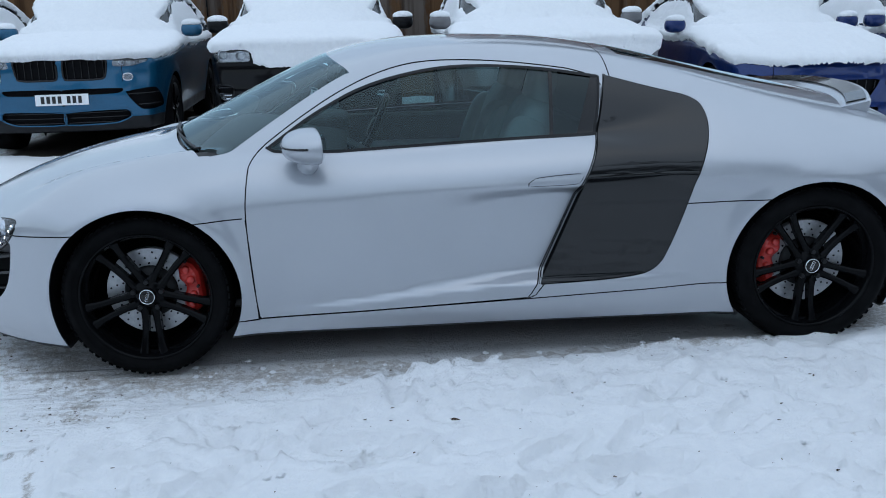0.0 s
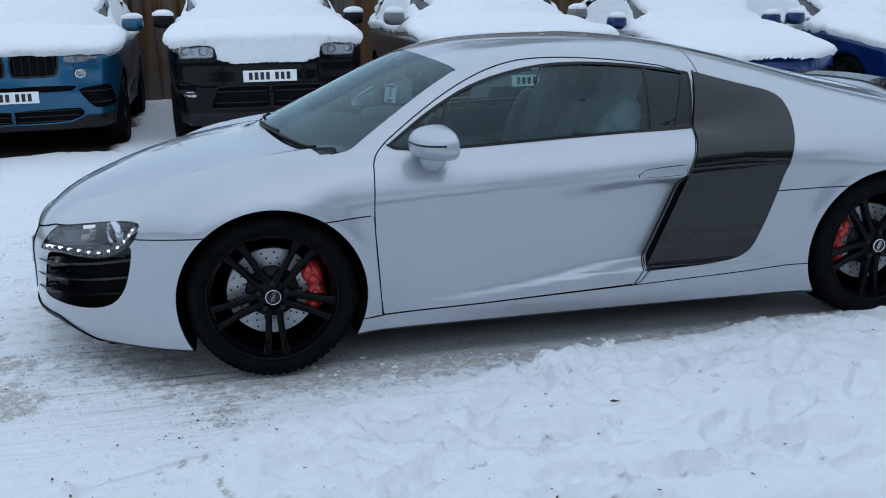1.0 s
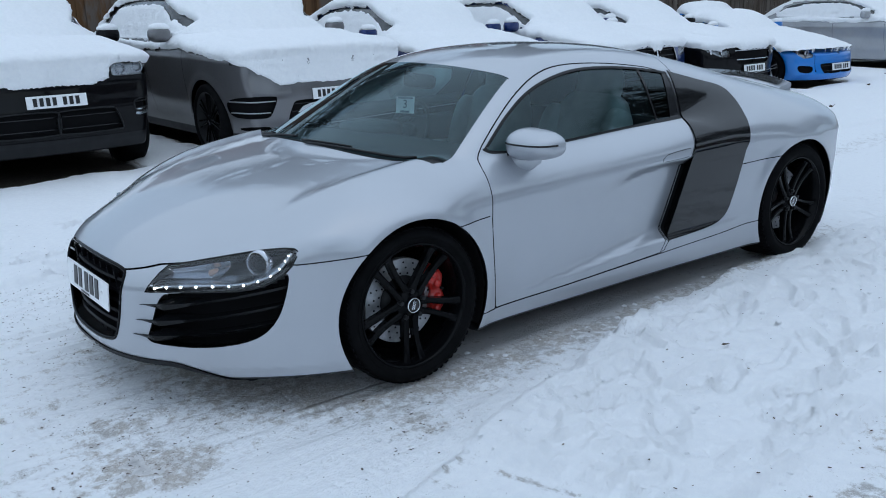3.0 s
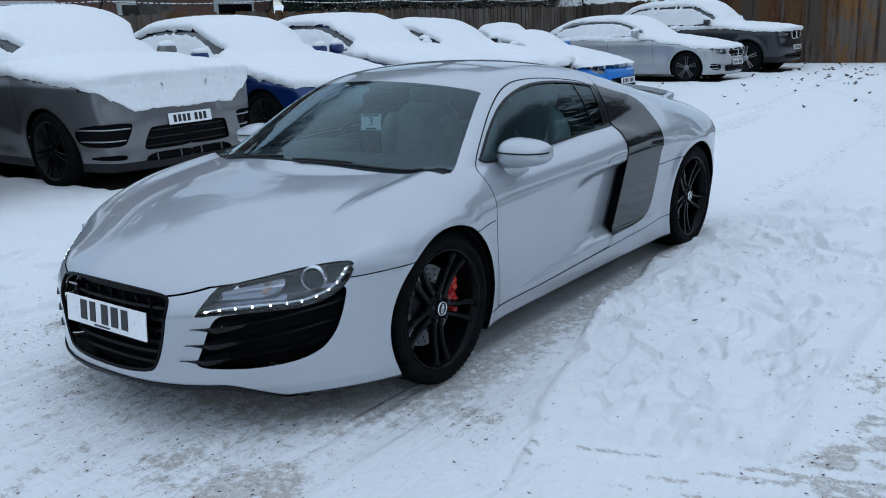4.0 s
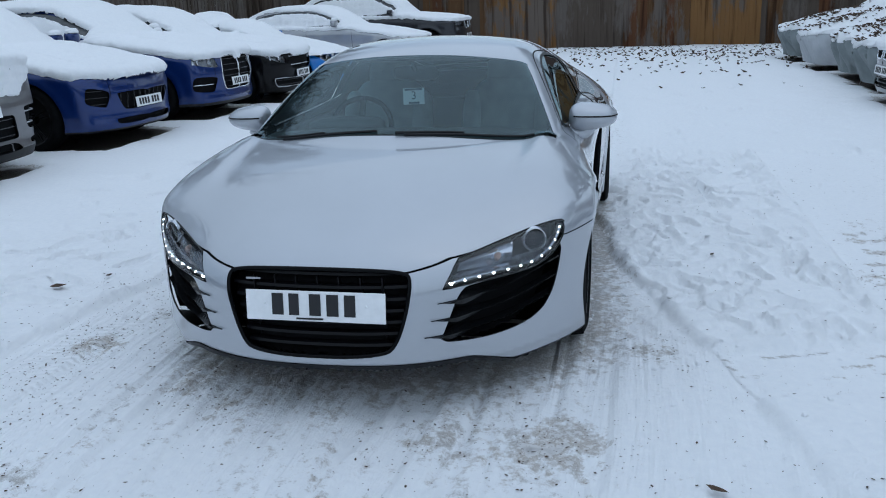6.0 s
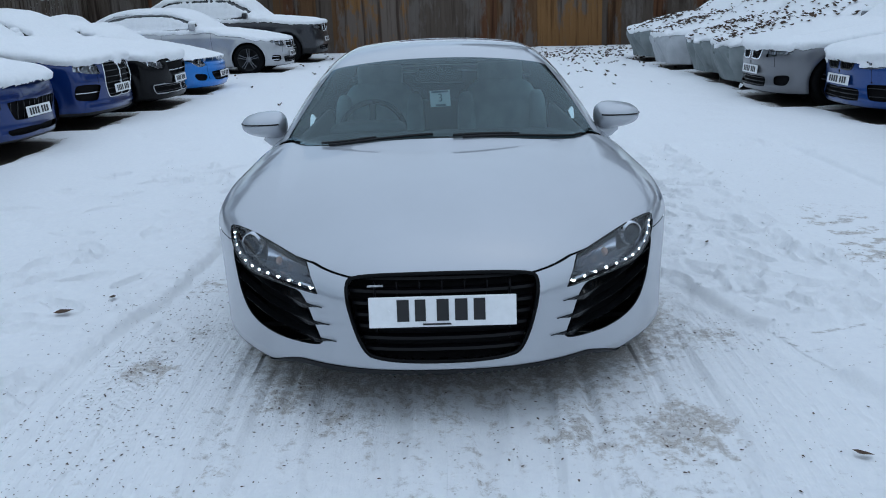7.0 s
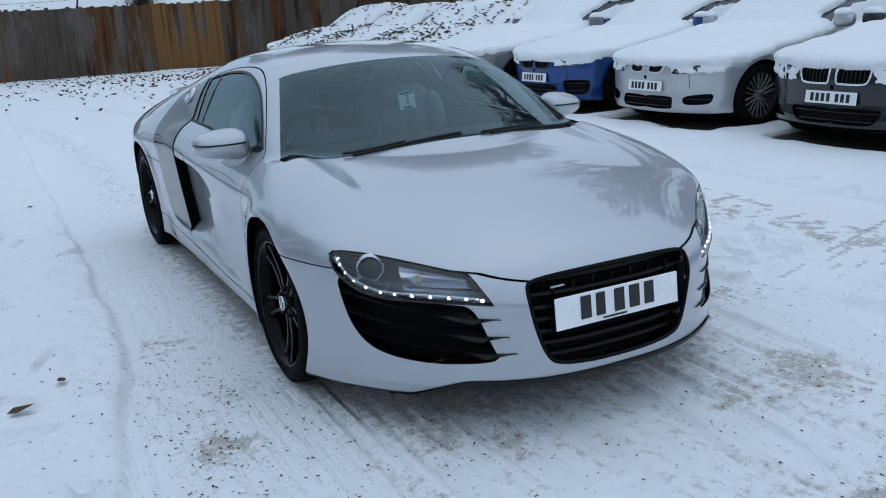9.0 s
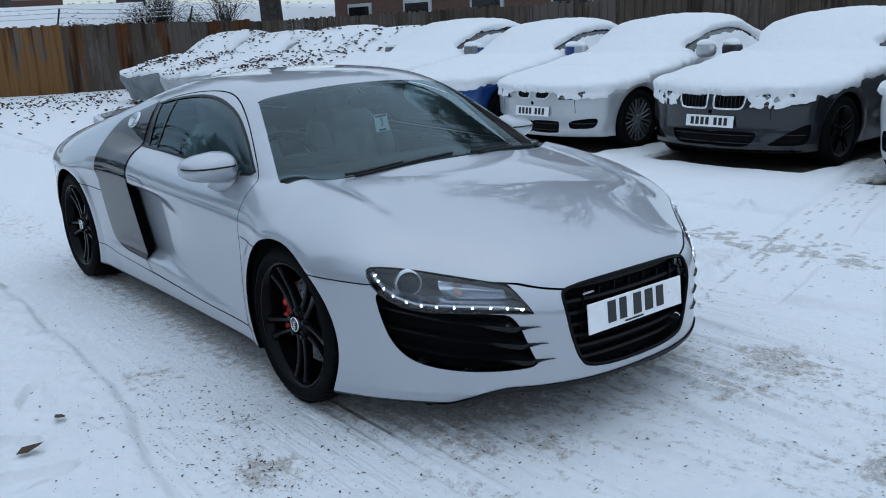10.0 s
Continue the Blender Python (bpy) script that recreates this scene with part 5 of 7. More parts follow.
def build_coupe_cabin(car):
    tub = part("cabin_floor", box(1.65, 1.40, .04, pose(-.25, 0, .22), .01), CABIN, car)
    part("bulkhead", box(.05, 1.36, .64, pose(.50, 0, .54, 0, 8, 0), .02), CABIN, tub)
    part("tunnel", soft_block(1.3, .26, .30, pose(-.25, 0, .36), .35), CABIN, tub, smooth=True)
    for sd in (-1, 1):
        part("door_card", box(1.25, .05, .46, pose(-.25, sd * .70, .60), .02), CABIN, tub)
        part("armrest", soft_block(.7, .10, .08, pose(-.2, sd * .66, .64), .5), LEATHER, tub, smooth=True)
    part("headliner", box(.62, .76, .02, pose(-.12, 0, 1.16), .008), CABIN, tub)
    d = part("dashboard", soft_block(.62, 1.40, .30, pose(-.86, 0, .70, 0, 6, 0), .30), CABIN, car, smooth=True)
    part("hood", soft_block(.24, .40, .10, pose(-.66, .37, .835), .6), CABIN, d, smooth=True)
    part("console", soft_block(.18, .30, .22, pose(-.55, 0, .66, 0, 30, 0), .35), SATIN_BLACK, d, smooth=True)
    for sd in (-1, 1):
        st = part("seat", soft_block(.50, .50, .20, pose(-.10, sd * .37, .40, 0, -6, 0), .5), LEATHER, car, "pale grey leather sports seat", smooth=True)
        part("backrest", soft_block(.17, .46, .62, pose(.20, sd * .37, .70, 0, 18, 0), .5), LEATHER, st, smooth=True)
        for k in (-1, 1):
            part("bolster", soft_block(.20, .11, .52, pose(.15, sd * .37 + k * .215, .68, 0, 18, 0), .6), LEATHER, st, smooth=True)
            part("cushion_bolster", soft_block(.46, .10, .14, pose(-.10, sd * .37 + k * .215, .45), .6), LEATHER, st, smooth=True)
        part("headrest", soft_block(.11, .28, .20, pose(.305, sd * .37, 1.035, 0, 14, 0), .55), LEATHER, st, smooth=True)
    w = pose(-.42, .37, .79, 0, -64, 0)
    b = bmesh.new()
    pts = [w @ Vector((.175 * math.cos(a), .175 * math.sin(a), 0)) for a in np.linspace(0, 2 * math.pi, 41)]
    sw = part("steering_wheel", tube(pts, .015, 10), SATIN_BLACK, car, smooth=True)
    part("boss", soft_block(.11, .13, .05, w, .6), SATIN_BLACK, sw, smooth=True)
    for a in (0, 180, 90):
        part("spoke", box(.10, .035, .014, w @ pose(0, 0, 0, 0, 0, a) @ pose(.115, 0, 0), .004), SATIN_BLACK, sw)
    b.free()
    rv = part("rear_view_mirror", soft_block(.05, .24, .075, pose(-.60, 0, 1.10, 0, 10, 0), .55), SATIN_BLACK, car, smooth=True)
    part("stem", tube([(-.68, 0, 1.15), (-.61, 0, 1.11)], .012, 8), SATIN_BLACK, rv)
    # paper tag hung from the mirror
    m = pose(-.694, -.004, .992, 0, 0, 19) @ pose(0, 0, 0, 0, -82, 0)
    pm = part("permit", box(.082, .108, .0015), PAPER, car, "white paper tag marked 3", at=m)
    pm2 = mat("permit_ink", (.05, .09, .12), .6)
    part("permit_bar", box(.009, .090, .001, m @ pose(.034, 0, .002)), pm2, pm)
    part("permit_bar", box(.010, .055, .001, m @ pose(-.033, 0, .002)), pm2, pm)
    cu = bpy.data.curves.new("number", "FONT")
    cu.body, cu.size, cu.align_x, cu.align_y, cu.extrude = "3", .058, "CENTER", "CENTER", .0004
    cu.materials.append(pm2)
    t = new("number", cu)
    t.parent = pm
    t.matrix_local = m @ pose(.002, 0, .002, 0, 0, -90)


build_coupe_front(coupe, coupe_surface)
build_coupe_fittings(coupe)
build_coupe_cabin(coupe)


# ---- the snow-covered parked cars ----
def car_field(c):
    """An implicit car body from a few sizes: x runs back from the nose, y across, z up."""
    L, W, H, zn, xc, zc, zb, xr, xe, ze = (c[k] for k in ("L", "W", "H", "zn", "xc", "zc", "zb", "xr", "xe", "ze"))
    clear, bow, soft = c.get("clear", .2), c.get("bow", .32), c.get("soft", 1.0)
    wide = spl((0, .84 * W), (.35, .95 * W), (.9, W), (L - .9, W), (L - .2, .94 * W), (L, .88 * W))
    hood = spl((-.1, zn - .16), (0, zn - .06), (.14, zn), (xc * .55, zn + (zc - zn) * .62), (xc, zc), (xc + .5, zb), (L - .6, zb + .02), (L, zb - .04))
    roof = spl((xc - .3, zc - .3 * (H - zc) / (xr - xc)), (xc, zc), (xr, H - .045), (xr + .45, H), ((xr + xe) / 2 + .35, H - .005), (xe, H - .07), (L - .12, ze))
    ho, wheel_r = (c["axle_f"], c["axle_f"] + c["base"]), c["rad"]

    def parts(x, y, z):
        y = np.abs(y)
        dz = z - (zb - .17)
        w = wide(x) - np.where(dz > 0, c.get("shoulder", 2.2), .16) * dz * dz
        for hx in ho:
            r = np.hypot(x - hx, z - wheel_r)
            w = w + .014 * np.exp(-((r - wheel_r - .06) / .05)**2)
        w = w - .018 * np.exp(-((z - .42) / .12)**2) * step((x - 1.2) / .5) * step((L - 1.3 - x) / .5)
        t = hood(x) - c.get("drop", .09) * (y / W)**2.6 * step((xc + .3 - x) / .6)
        t = t - .016 * np.exp(-((y - .62 * W) / .05)**2) * step((x - .25) / .3) * step((xc - x) / .3)
        b = smax(y - w, (z - t) * .95, .08 * soft)
        nose = bow * (y / W)**2.6 + c.get("lean", .18) * np.maximum(0, z - zn + .3)**1.5 + .5 * np.maximum(0, clear + .1 - z) + .012 * np.sin((z - .3) * 14)
        b = smax(b, (nose - x) * .9, .06 * soft)
        b = smax(b, (x - (L - .14 * np.abs(y / W)**3 - .25 * (z - .65)**2)) * .95, .06)
        b = smax(b, clear - z, .03)
        wc = wide(np.clip(x, .9, L - .9)) - c.get("tuck", .10) - c.get("tumble", .42) * (z - zb)
        xs = x - .16 * (y / .75)**2 * step((xr + .4 - x) / .8)
        k = smax(y - wc, (z - roof(xs) + .05 * (y / .6)**2.2) * .9, .10)
        k = smax(k, (x - (L - .08 - .5 * np.maximum(0, z - zb))) if c.get("estate") else x - L + .1, .08)
        return b, smax(k, zb - .06 - z, .02)

    def field(x, y, z):
        b, k = parts(x, y, z)
        return smin(b, k, .03)
    return field, parts, roof


def ring_on(field, outline2d, radius, sink=0.0, n=6, closed=True, s=1):
    pts = [(front_x(field, a, b) + sink, a * s, b) for a, b in outline2d]
    return tube(pts + ([pts[0]] if closed else []), radius, n)


def bar_wheel(parent, m, rad, width, rim_mat, spokes, rim_r):
    w = thing_part("wheel", parent, m)
    hw = width / 2
    part("tyre", lathe([(rim_r - .003, -hw + .01), (rim_r + .02, -hw - .002), (rad - .04, -hw - .004), (rad - .012, -hw + .012), (rad, -hw + .05), (rad, hw - .05), (rad - .02, hw), (rim_r, hw)], 44), RUBBER, w, smooth=True)
    b = lathe([(rim_r, -hw + .008), (rim_r - .014, -hw + .014), (rim_r - .022, -hw + .06), (.05, -hw + .12)], 44)
    part("rim", b, SATIN_BLACK, w, smooth=True)
    for k in range(spokes):
        a = 2 * math.pi * k / spokes
        q = bmesh.new()
        for sg in (-1, 1):
            box(.016, .022, rim_r - .05, pose(sg * .022, 0, (rim_r - .05) / 2 + .035, 0, sg * 5, 0), .004, 1, q)
        part("spoke", q, rim_mat, w, at=pose(0, -hw + .03, 0, 0, math.degrees(a), 0))
    part("hub", lathe([(.0001, -hw + .012), (.05, -hw + .016), (.062, -hw + .05)], 24), rim_mat, w, smooth=True)
    return w


def plate_on(parent, m, rnd, wide=.52, marks=7):
    """A white plate whose writing is plain dark bars."""
    p = part("number_plate", box(.008, wide, .111, None, .003), PLATE, parent, "white number plate with dark bars", at=m)
    x, gap = -wide / 2 + .05, (wide - .10) / (marks + .6)
    for k in range(marks):
        if k == 4 and marks == 7:
            x += gap * .6
        part("plate_bar", box(.003, gap * .62, .072, m @ pose(-.0055, -(x + gap * .4), 0)), PLATE_INK, p)
        x += gap
    return p


def wing_mirror(parent, field, x, z, s, material, snow_cap=True):
    q = np.linspace(.5, 1.2, 140)
    y = float(q[np.argmax(field(np.full(140, x), q, np.full(140, z - .02)) > 0)])
    b = bmesh.new()
    bmesh.ops.create_uvsphere(b, u_segments=18, v_segments=12, radius=1)
    for v in b.verts:
        v.co = Vector((.075 * math.copysign(abs(v.co.x)**.7, v.co.x), .125 * math.copysign(abs(v.co.y)**.75, v.co.y), .085 * math.copysign(abs(v.co.z)**.75, v.co.z)))
        if v.co.x > .035:
            v.co.x = .035
    m = part("wing_mirror", b, material, parent, smooth=True, at=pose(x, s * (y + .15), z + .08))
    part("stalk", box(.05, .12, .035, pose(x + .01, s * (y + .05), z + .02), .01), SATIN_BLACK, m)
    if snow_cap:
        c = bmesh.new()
        bmesh.ops.create_uvsphere(c, u_segments=16, v_segments=10, radius=1)
        for v in c.verts:
            v.co = Vector((v.co.x * .07, v.co.y * .12, max(v.co.z, -.25) * .055 + .006 * noise.noise(v.co * 3)))
        part("snow_cap", c, SNOW_CAP, m, smooth=True, at=pose(x - .01, s * (y + .15), z + .150))


def parked_car(name, label, c, m, colour, fronts, seed, rim=None, spokes=5, plate=True, cap=.075, group="parked cars"):
    rnd = random.Random(seed)
    car = thing(name, label, "car", group, m)
    field, parts, roof = car_field(c)
    L, W, xc, zb = c["L"], c["W"], c["xc"], c["zb"]
    sk = Skin(field, 1.0, L - 1.0, .55, fan=int(62 * c.get("fine", 1)), mid=int(84 * c.get("fine", 1)), back=14, round_=int(104 * c.get("fine", 1)))
    r = c["rad"]
    ax = (c["axle_f"], c["axle_f"] + c["base"])
    side = lambda y, v: np.where(y > .45, v, 1.0)
    F = {
        "arch_f": lambda x, y, z: side(y, np.hypot(x - ax[0], z - r) - r - .035),
        "arch_r": lambda x, y, z: side(y, np.hypot(x - ax[1], z - r) - r - .035),
        "floor": lambda x, y, z: z - c.get("clear", .2) - .012,
    }
    lo, hi = xc + .36, min(c["xe"] + .25, L - .35)
    win = [(xc + .12, zb + .03)] + [(q, float(roof(q)) - .115) for q in np.linspace(c["xr"] + .1, hi - .25, 5)] + [(hi, zb + .12), (hi - .1, zb + .05)]
    win = rounded(win, 2)
    F["win"] = lambda x, y, z: side(y, inside(x, z, win))
    if c.get("clad"):
        F["clad"] = lambda x, y, z: z - c["clad"]
    for i, f in enumerate(fronts):
        F["front%d" % i] = (lambda out: lambda x, y, z: np.where(x < 1.3, inside(y, z, out), 1.0))(f["out"])
    for k in F:
        sk.cut(F[k])
    for seam_x in (xc + .05, xc + 1.15):
        sk.seam((lambda q: lambda x, y, z: np.where((y > .5) & (z > .35), x - q - .06 * (z - .5), 1.0))(seam_x), .003)
    sk.seam(lambda x, y, z: np.where((x < xc) & (z > c["zn"] - .3), y - (.60 * W + .05 * x), 1.0), .003)
    sk.done()
    x, y, z = sk.C.T
    lab = {k: f(x, y, z) for k, f in F.items()}
    nz = sk.CN[:, 2]
    hole = (lab["arch_f"] < 0) | (lab["arch_r"] < 0)
    floor_ = (lab["floor"] < 0) & ~hole
    gl = (lab["win"] < 0) & ~hole
    b, k = parts(x, y, z)
    ws = (k < b) & (x < c["xr"] + .05) & (nz > .25) & (y < W - .22)
    fr = np.zeros(len(x), bool)
    for i in range(len(fronts)):
        fr |= lab["front%d" % i] < 0
    shut = np.zeros(len(x), bool)
    for seam_x in (xc + .05, xc + 1.15):
        shut |= (np.abs(x - seam_x - .06 * (z - .5)) < .0028) & (y > .5) & (z > .35)
    shut |= (np.abs(y - (.60 * W + .05 * x)) < .0028) & (x < xc) & (z > c["zn"] - .3)
    paint_ = ~hole & ~floor_ & ~gl & ~ws & ~fr & ~shut
    lower = paint_ & (z < c.get("clad", 0))
    nose_ = paint_ & ~lower & (x < .55) & (nz < .55)
    hood_ = paint_ & ~lower & ~nose_ & (x < xc + .1) & (y < .60 * W + .05 * x)
    top_ = paint_ & ~lower & (k < b) & (x > xc)
    flank = paint_ & ~lower & ~nose_ & ~hood_ & ~top_
    sk.piece("bumper", nose_, colour, car)
    sk.piece("bonnet", hood_, colour, car)
    sk.piece("cabin", top_, colour, car)
    for s in (-1, 1):
        sk.piece("front_wing", flank & (x < xc + .05), colour, car, s)
        sk.piece("door", flank & (x >= xc + .05) & (x < xc + 1.15), colour, car, s)
        sk.piece("rear_side", flank & (x >= xc + 1.15), colour, car, s)
        sk.piece("side_glass", gl, MIST, car, s, push=-.006)
        if lower.any():
            sk.piece("cladding", lower, SATIN_BLACK, car, s)
    sk.piece("windscreen", ws, MIST, car)
    sk.piece("underbody", floor_, VOID, car)
    sk.piece("inner_shell", ~hole & ~fr & ~gl, VOID, car, push=-.012)
    for i, f in enumerate(fronts):
        mk = (lab["front%d" % i] < 0) & (x < 1.3)
        wide_mk = (lab["front%d" % i] < .02) & (x < 1.35) & ~hole
        for s in (-1, 1):
            p = sk.piece(f["name"], wide_mk, f.get("back", VOID), car, s, push=-f.get("deep", .03))
            if p is None:
                continue
            if f.get("lens"):
                sk.piece("lens", mk, LENS, p, s, push=-.002)
                cy, cz = np.mean(f["out"], 0)
                span = np.ptp(f["out"], axis=0)
                for q in (-.25, .2):
                    yy, zz = cy + q * span[0], cz + .02 * q
                    rr = min(.055, span[1] * .33)
                    px = front_x(field, yy, zz)
                    part("lamp_ring", lathe([(rr * .55, .012), (rr * .8, -.004), (rr, -.01), (rr * 1.05, .01)], 24, pose(px + .028, s * yy, zz, 0, 0, -90)), REFLECTOR, p, smooth=True)
            if f.get("frame"):
                part("frame", ring_on(field, f["out"], f.get("thick", .011), .0, 6, True, s), f["frame"], p, smooth=True)
            n, way = f.get("bars", (0, "v"))
            out = np.array(f["out"])
            (y0, z0), (y1, z1) = out.min(0), out.max(0)
            for q in range(n):
                t = (q + .5) / n
                if way == "v":
                    yy = y0 + (y1 - y0) * t
                    zs = [zz for zz in np.linspace(z0, z1, 30) if inside(np.array([yy]), np.array([zz]), out)[0] < -.004]
                    if len(zs) < 3:
                        continue
                    pts = [(front_x(field, yy, zz) + .012, s * yy, zz) for zz in zs[::4] + [zs[-1]]]
                else:
                    zz = z0 + (z1 - z0) * t
                    ys = [yy for yy in np.linspace(y0, y1, 30) if inside(np.array([yy]), np.array([zz]), out)[0] < -.004]
                    if len(ys) < 3:
                        continue
                    pts = [(front_x(field, yy, zz) + .012, s * yy, zz) for yy in ys[::4] + [ys[-1]]]
                part("bar", tube(pts, f.get("bar_r", .007), 6), f.get("bar_mat", GLOSS_BLACK), p, smooth=True)
    for i, hx in enumerate(ax):
        for s in (-1, 1):
            bar_wheel(car, pose(hx, s * (W - .135), r, 0, 0, 0 if s < 0 else 180), r, .25, rim or RIM, spokes, r - .09)
            part("arch_liner", half_tub([(.05, .26), (r + .045, .26), (r + .045, -.05)], 32), VOID, car, smooth=True, at=pose(hx, s * (W - .14), r, 0, 0, 0 if s < 0 else 180))
    if plate:
        zp = c.get("plate_z", .5)
        px = min(front_x(field, 0, zp - .05), front_x(field, 0, zp + .05), front_x(field, .25, zp))
        plate_on(car, pose(px - .012, 0, zp, 0, 6, 0), rnd)
    for s in (-1, 1):
        wing_mirror(car, field, xc + .45, zb + .02, s, c.get("mirror", colour))
    # the snow that lies on it
    rim_cut = c.get("snow", .42)

    def snow_at(body):
        """How firmly snow lies at each vertex, where it only clings, and its two noises."""
        qx, qy, qz = body.P.T
        nz_ = body.N[:, 2]
        a1 = solid_noise(qx * 4.5, qy * 4.5, qz * 4.5, 4, seed * 1.7)
        a2 = solid_noise(qx * 15, qy * 15, qz * 15, 4, seed * 2.3)
        a3 = solid_noise(qx * 34, qy * 34, qz * 34, 2, seed * 3.1)
        v = nz_ - rim_cut + .50 * (a1 - .5) + .34 * (a2 - .5) + .16 * (a3 - .5)
        v = np.where(qz < zb - .30, -1, v)
        cling = np.zeros(len(qx))
        for st in c.get("stuck", ()):
            reach = np.clip((.03 - inside(qy, qz, st)) / .08, 0, 1) * (qx < 1.2) * np.clip((rim_cut + .25 - nz_) / .2, 0, 1)
            v = v * (1 - reach) + reach * (c.get("hold", .34) + .5 * (a1 - .5) + .75 * (a2 - .5) + .35 * (a3 - .5))
            cling = np.maximum(cling, reach)
        pane = np.clip((.012 - inside(qx, qz, win)) / .02, 0, 1) * (qy > .45) * np.clip((.86 - nz_) / .08, 0, 1)
        cover_in = np.clip(-inside(qx - .03, qz + .055, win) / .04, -1, 1)
        v = v * (1 - pane) + pane * (.24 * cover_in + (1.2 - c.get("melt", 1.0)) * .25 + .22 * (a1 - .5) + .35 * (a2 - .5) + .2 * (a3 - .5))
        cling = np.maximum(cling, pane)
        return v, cling, a1, a2
    vals = snow_at(sk)[0]
    sk2 = Skin(field, 0, 0, 0, made=sk)
    sk2.cut(lambda xx, yy, zz: vals)
    sk2.done()
    v2, clings, a1, a2 = snow_at(sk2)
    t = np.clip(v2 / .30, 0, 1)
    lying = cap * np.sqrt(t * (2 - t)) * (.8 + .4 * a1) * np.clip(.2 + 1.5 * sk2.N[:, 2], .3, 1) + .022 * (a2 - .5) * np.clip(v2 / .06, 0, 1)
    stuck = .014 * np.sqrt(t) * (.8 + .4 * a1) + .032 * (a2 - .5) * np.clip(v2 / .06, 0, 1)
    thick = lying * (1 - clings) + stuck * clings + .003
    cen = face_mean(sk2.F, v2)
    arch = (F["arch_f"](*sk2.C.T) < 0) | (F["arch_r"](*sk2.C.T) < 0)
    whole = sk2.piece("snow_cover", (cen > 0) & ~arch, SNOW_CAP, None, 0, push=thick)
    # shading normals come from the snow's own shape, kept across the pieces
    me = whole.data
    co = np.array([v.co[:] for v in me.vertices])
    polys = [tuple(p.vertices) for p in me.polygons]
    bpy.data.objects.remove(whole)
    me2 = bpy.data.meshes.new("snow_cover")
    me2.from_pydata(co.tolist(), [], polys)
    nrm = np.array([v.normal[:] for v in me2.vertices])
    bpy.data.meshes.remove(me2)
    mid_p = face_mean(polys, co)
    front = (mid_p[:, 0] < .30) & (mid_p[:, 2] < c["zn"] - .02)
    glassy = (np.abs(mid_p[:, 1]) > .5) & (mid_p[:, 2] < zb + .62 * (c["H"] - zb)) & (mid_p[:, 0] > xc + .3)
    low = ~front & ~glassy
    cover = thing("snow_cover", "thick white snow lying over a parked car", "snow", "snow on parked cars", m)
    for nm, mask in (("bumper_snow", front), ("bonnet_snow", low & (mid_p[:, 0] < xc)), ("windscreen_snow", low & (mid_p[:, 0] >= xc) & (mid_p[:, 0] < c["xr"])), ("roof_snow", low & (mid_p[:, 0] >= c["xr"])), ("side_snow", glassy)):
        for s in (-1, 1) if nm == "side_snow" else (0,):
            idx = np.nonzero(mask & ((mid_p[:, 1] * s > 0) | (s == 0)))[0]
            if len(idx) == 0:
                continue
            used = sorted({v for i in idx for v in polys[i]})
            where = {v: k for k, v in enumerate(used)}
            link_mesh(nm, co[used], [[where[v] for v in polys[i]] for i in idx], SNOW_CAP, cover, "", True, nrm[used])
    return car


LAMP_BOWL = varied(mat("lamp_bowl", (.5, .51, .53), .25, metal=.7), 22, (.22, .23, .24), (.8, .82, .85))


def kidneys(y0, y1, z0, z1, bars=7, frame=CHROME):
    return dict(name="kidney_grille", out=soft_corners([(y0, z0 + .01), (y0, z1), (y1 - .02, z1), (y1, z1 - .03), (y1 - .03, z0), (y0 + .03, z0)], .03), frame=frame, thick=.012, bars=(bars, "v"), bar_r=.006)


def lamps(pts):
    return dict(name="headlight", out=soft_corners(pts, .02), lens=True, back=LAMP_BOWL, deep=.035)


def opening(name, pts, bars=0, way="h", frame=None, times=2, bar_mat=GLOSS_BLACK):
    return dict(name=name, out=soft_corners(pts, .03), bars=(bars, way), frame=frame, deep=.04, bar_mat=bar_mat, thick=.008)


SUV = dict(L=4.85, W=.985, H=1.74, zn=1.04, xc=1.38, zc=1.17, zb=1.14, xr=2.12, xe=3.95, ze=1.25, clear=.26, bow=.22, axle_f=.88, base=2.92, rad=.385, estate=True, tumble=.36, tuck=.08, clad=.40, plate_z=.6)
COUPE = dict(L=4.62, W=.93, H=1.39, zn=.80, xc=1.52, zc=.96, zb=.95, xr=2.32, xe=3.35, ze=1.02, clear=.17, bow=.36, axle_f=.80, base=2.78, rad=.335, plate_z=.46)
ROW_LEFT, ROW_RIGHT = 90, -90


def at_row(x, y, row, skew=0):
    return pose(x, y, -.01, 0, 0, row + skew)


BLUE_METAL = paint("bright_blue_metallic", (0.012, 0.10, 0.20), metal=0.55, rough=0.3)
BLUE_DEEP = paint("deep_blue_metallic", (0.003, 0.024, 0.135), metal=0.4, rough=0.3)
BLUE_MID = paint("mid_blue_metallic", (0.008, 0.05, 0.21), metal=0.45, rough=0.3)
BLUE_SKY = paint("light_blue_paint", (0.02, 0.20, 0.62), metal=0.2, rough=0.3)
BLACK_CAR = paint("black_paint", (0.003, 0.003, 0.004), metal=0.0, rough=0.3, coat=0.3, spec=0.05)
GREY_DARK = paint("dark_grey_metallic", (0.022, 0.023, 0.028), metal=0.5, rough=0.3)
GREY_WARM = paint("warm_grey_metallic", (0.17, 0.168, 0.175), metal=0.6, rough=0.32)
GREY_MID = paint("mid_grey_metallic", (0.16, 0.165, 0.18), metal=0.5, rough=0.32)
SILVER_CAR = paint("parked_silver", (0.42, 0.43, 0.45), metal=0.55, rough=0.32)
PALE_CAR = paint("pale_silver", (0.50, 0.52, 0.54), metal=0.5, rough=0.34)
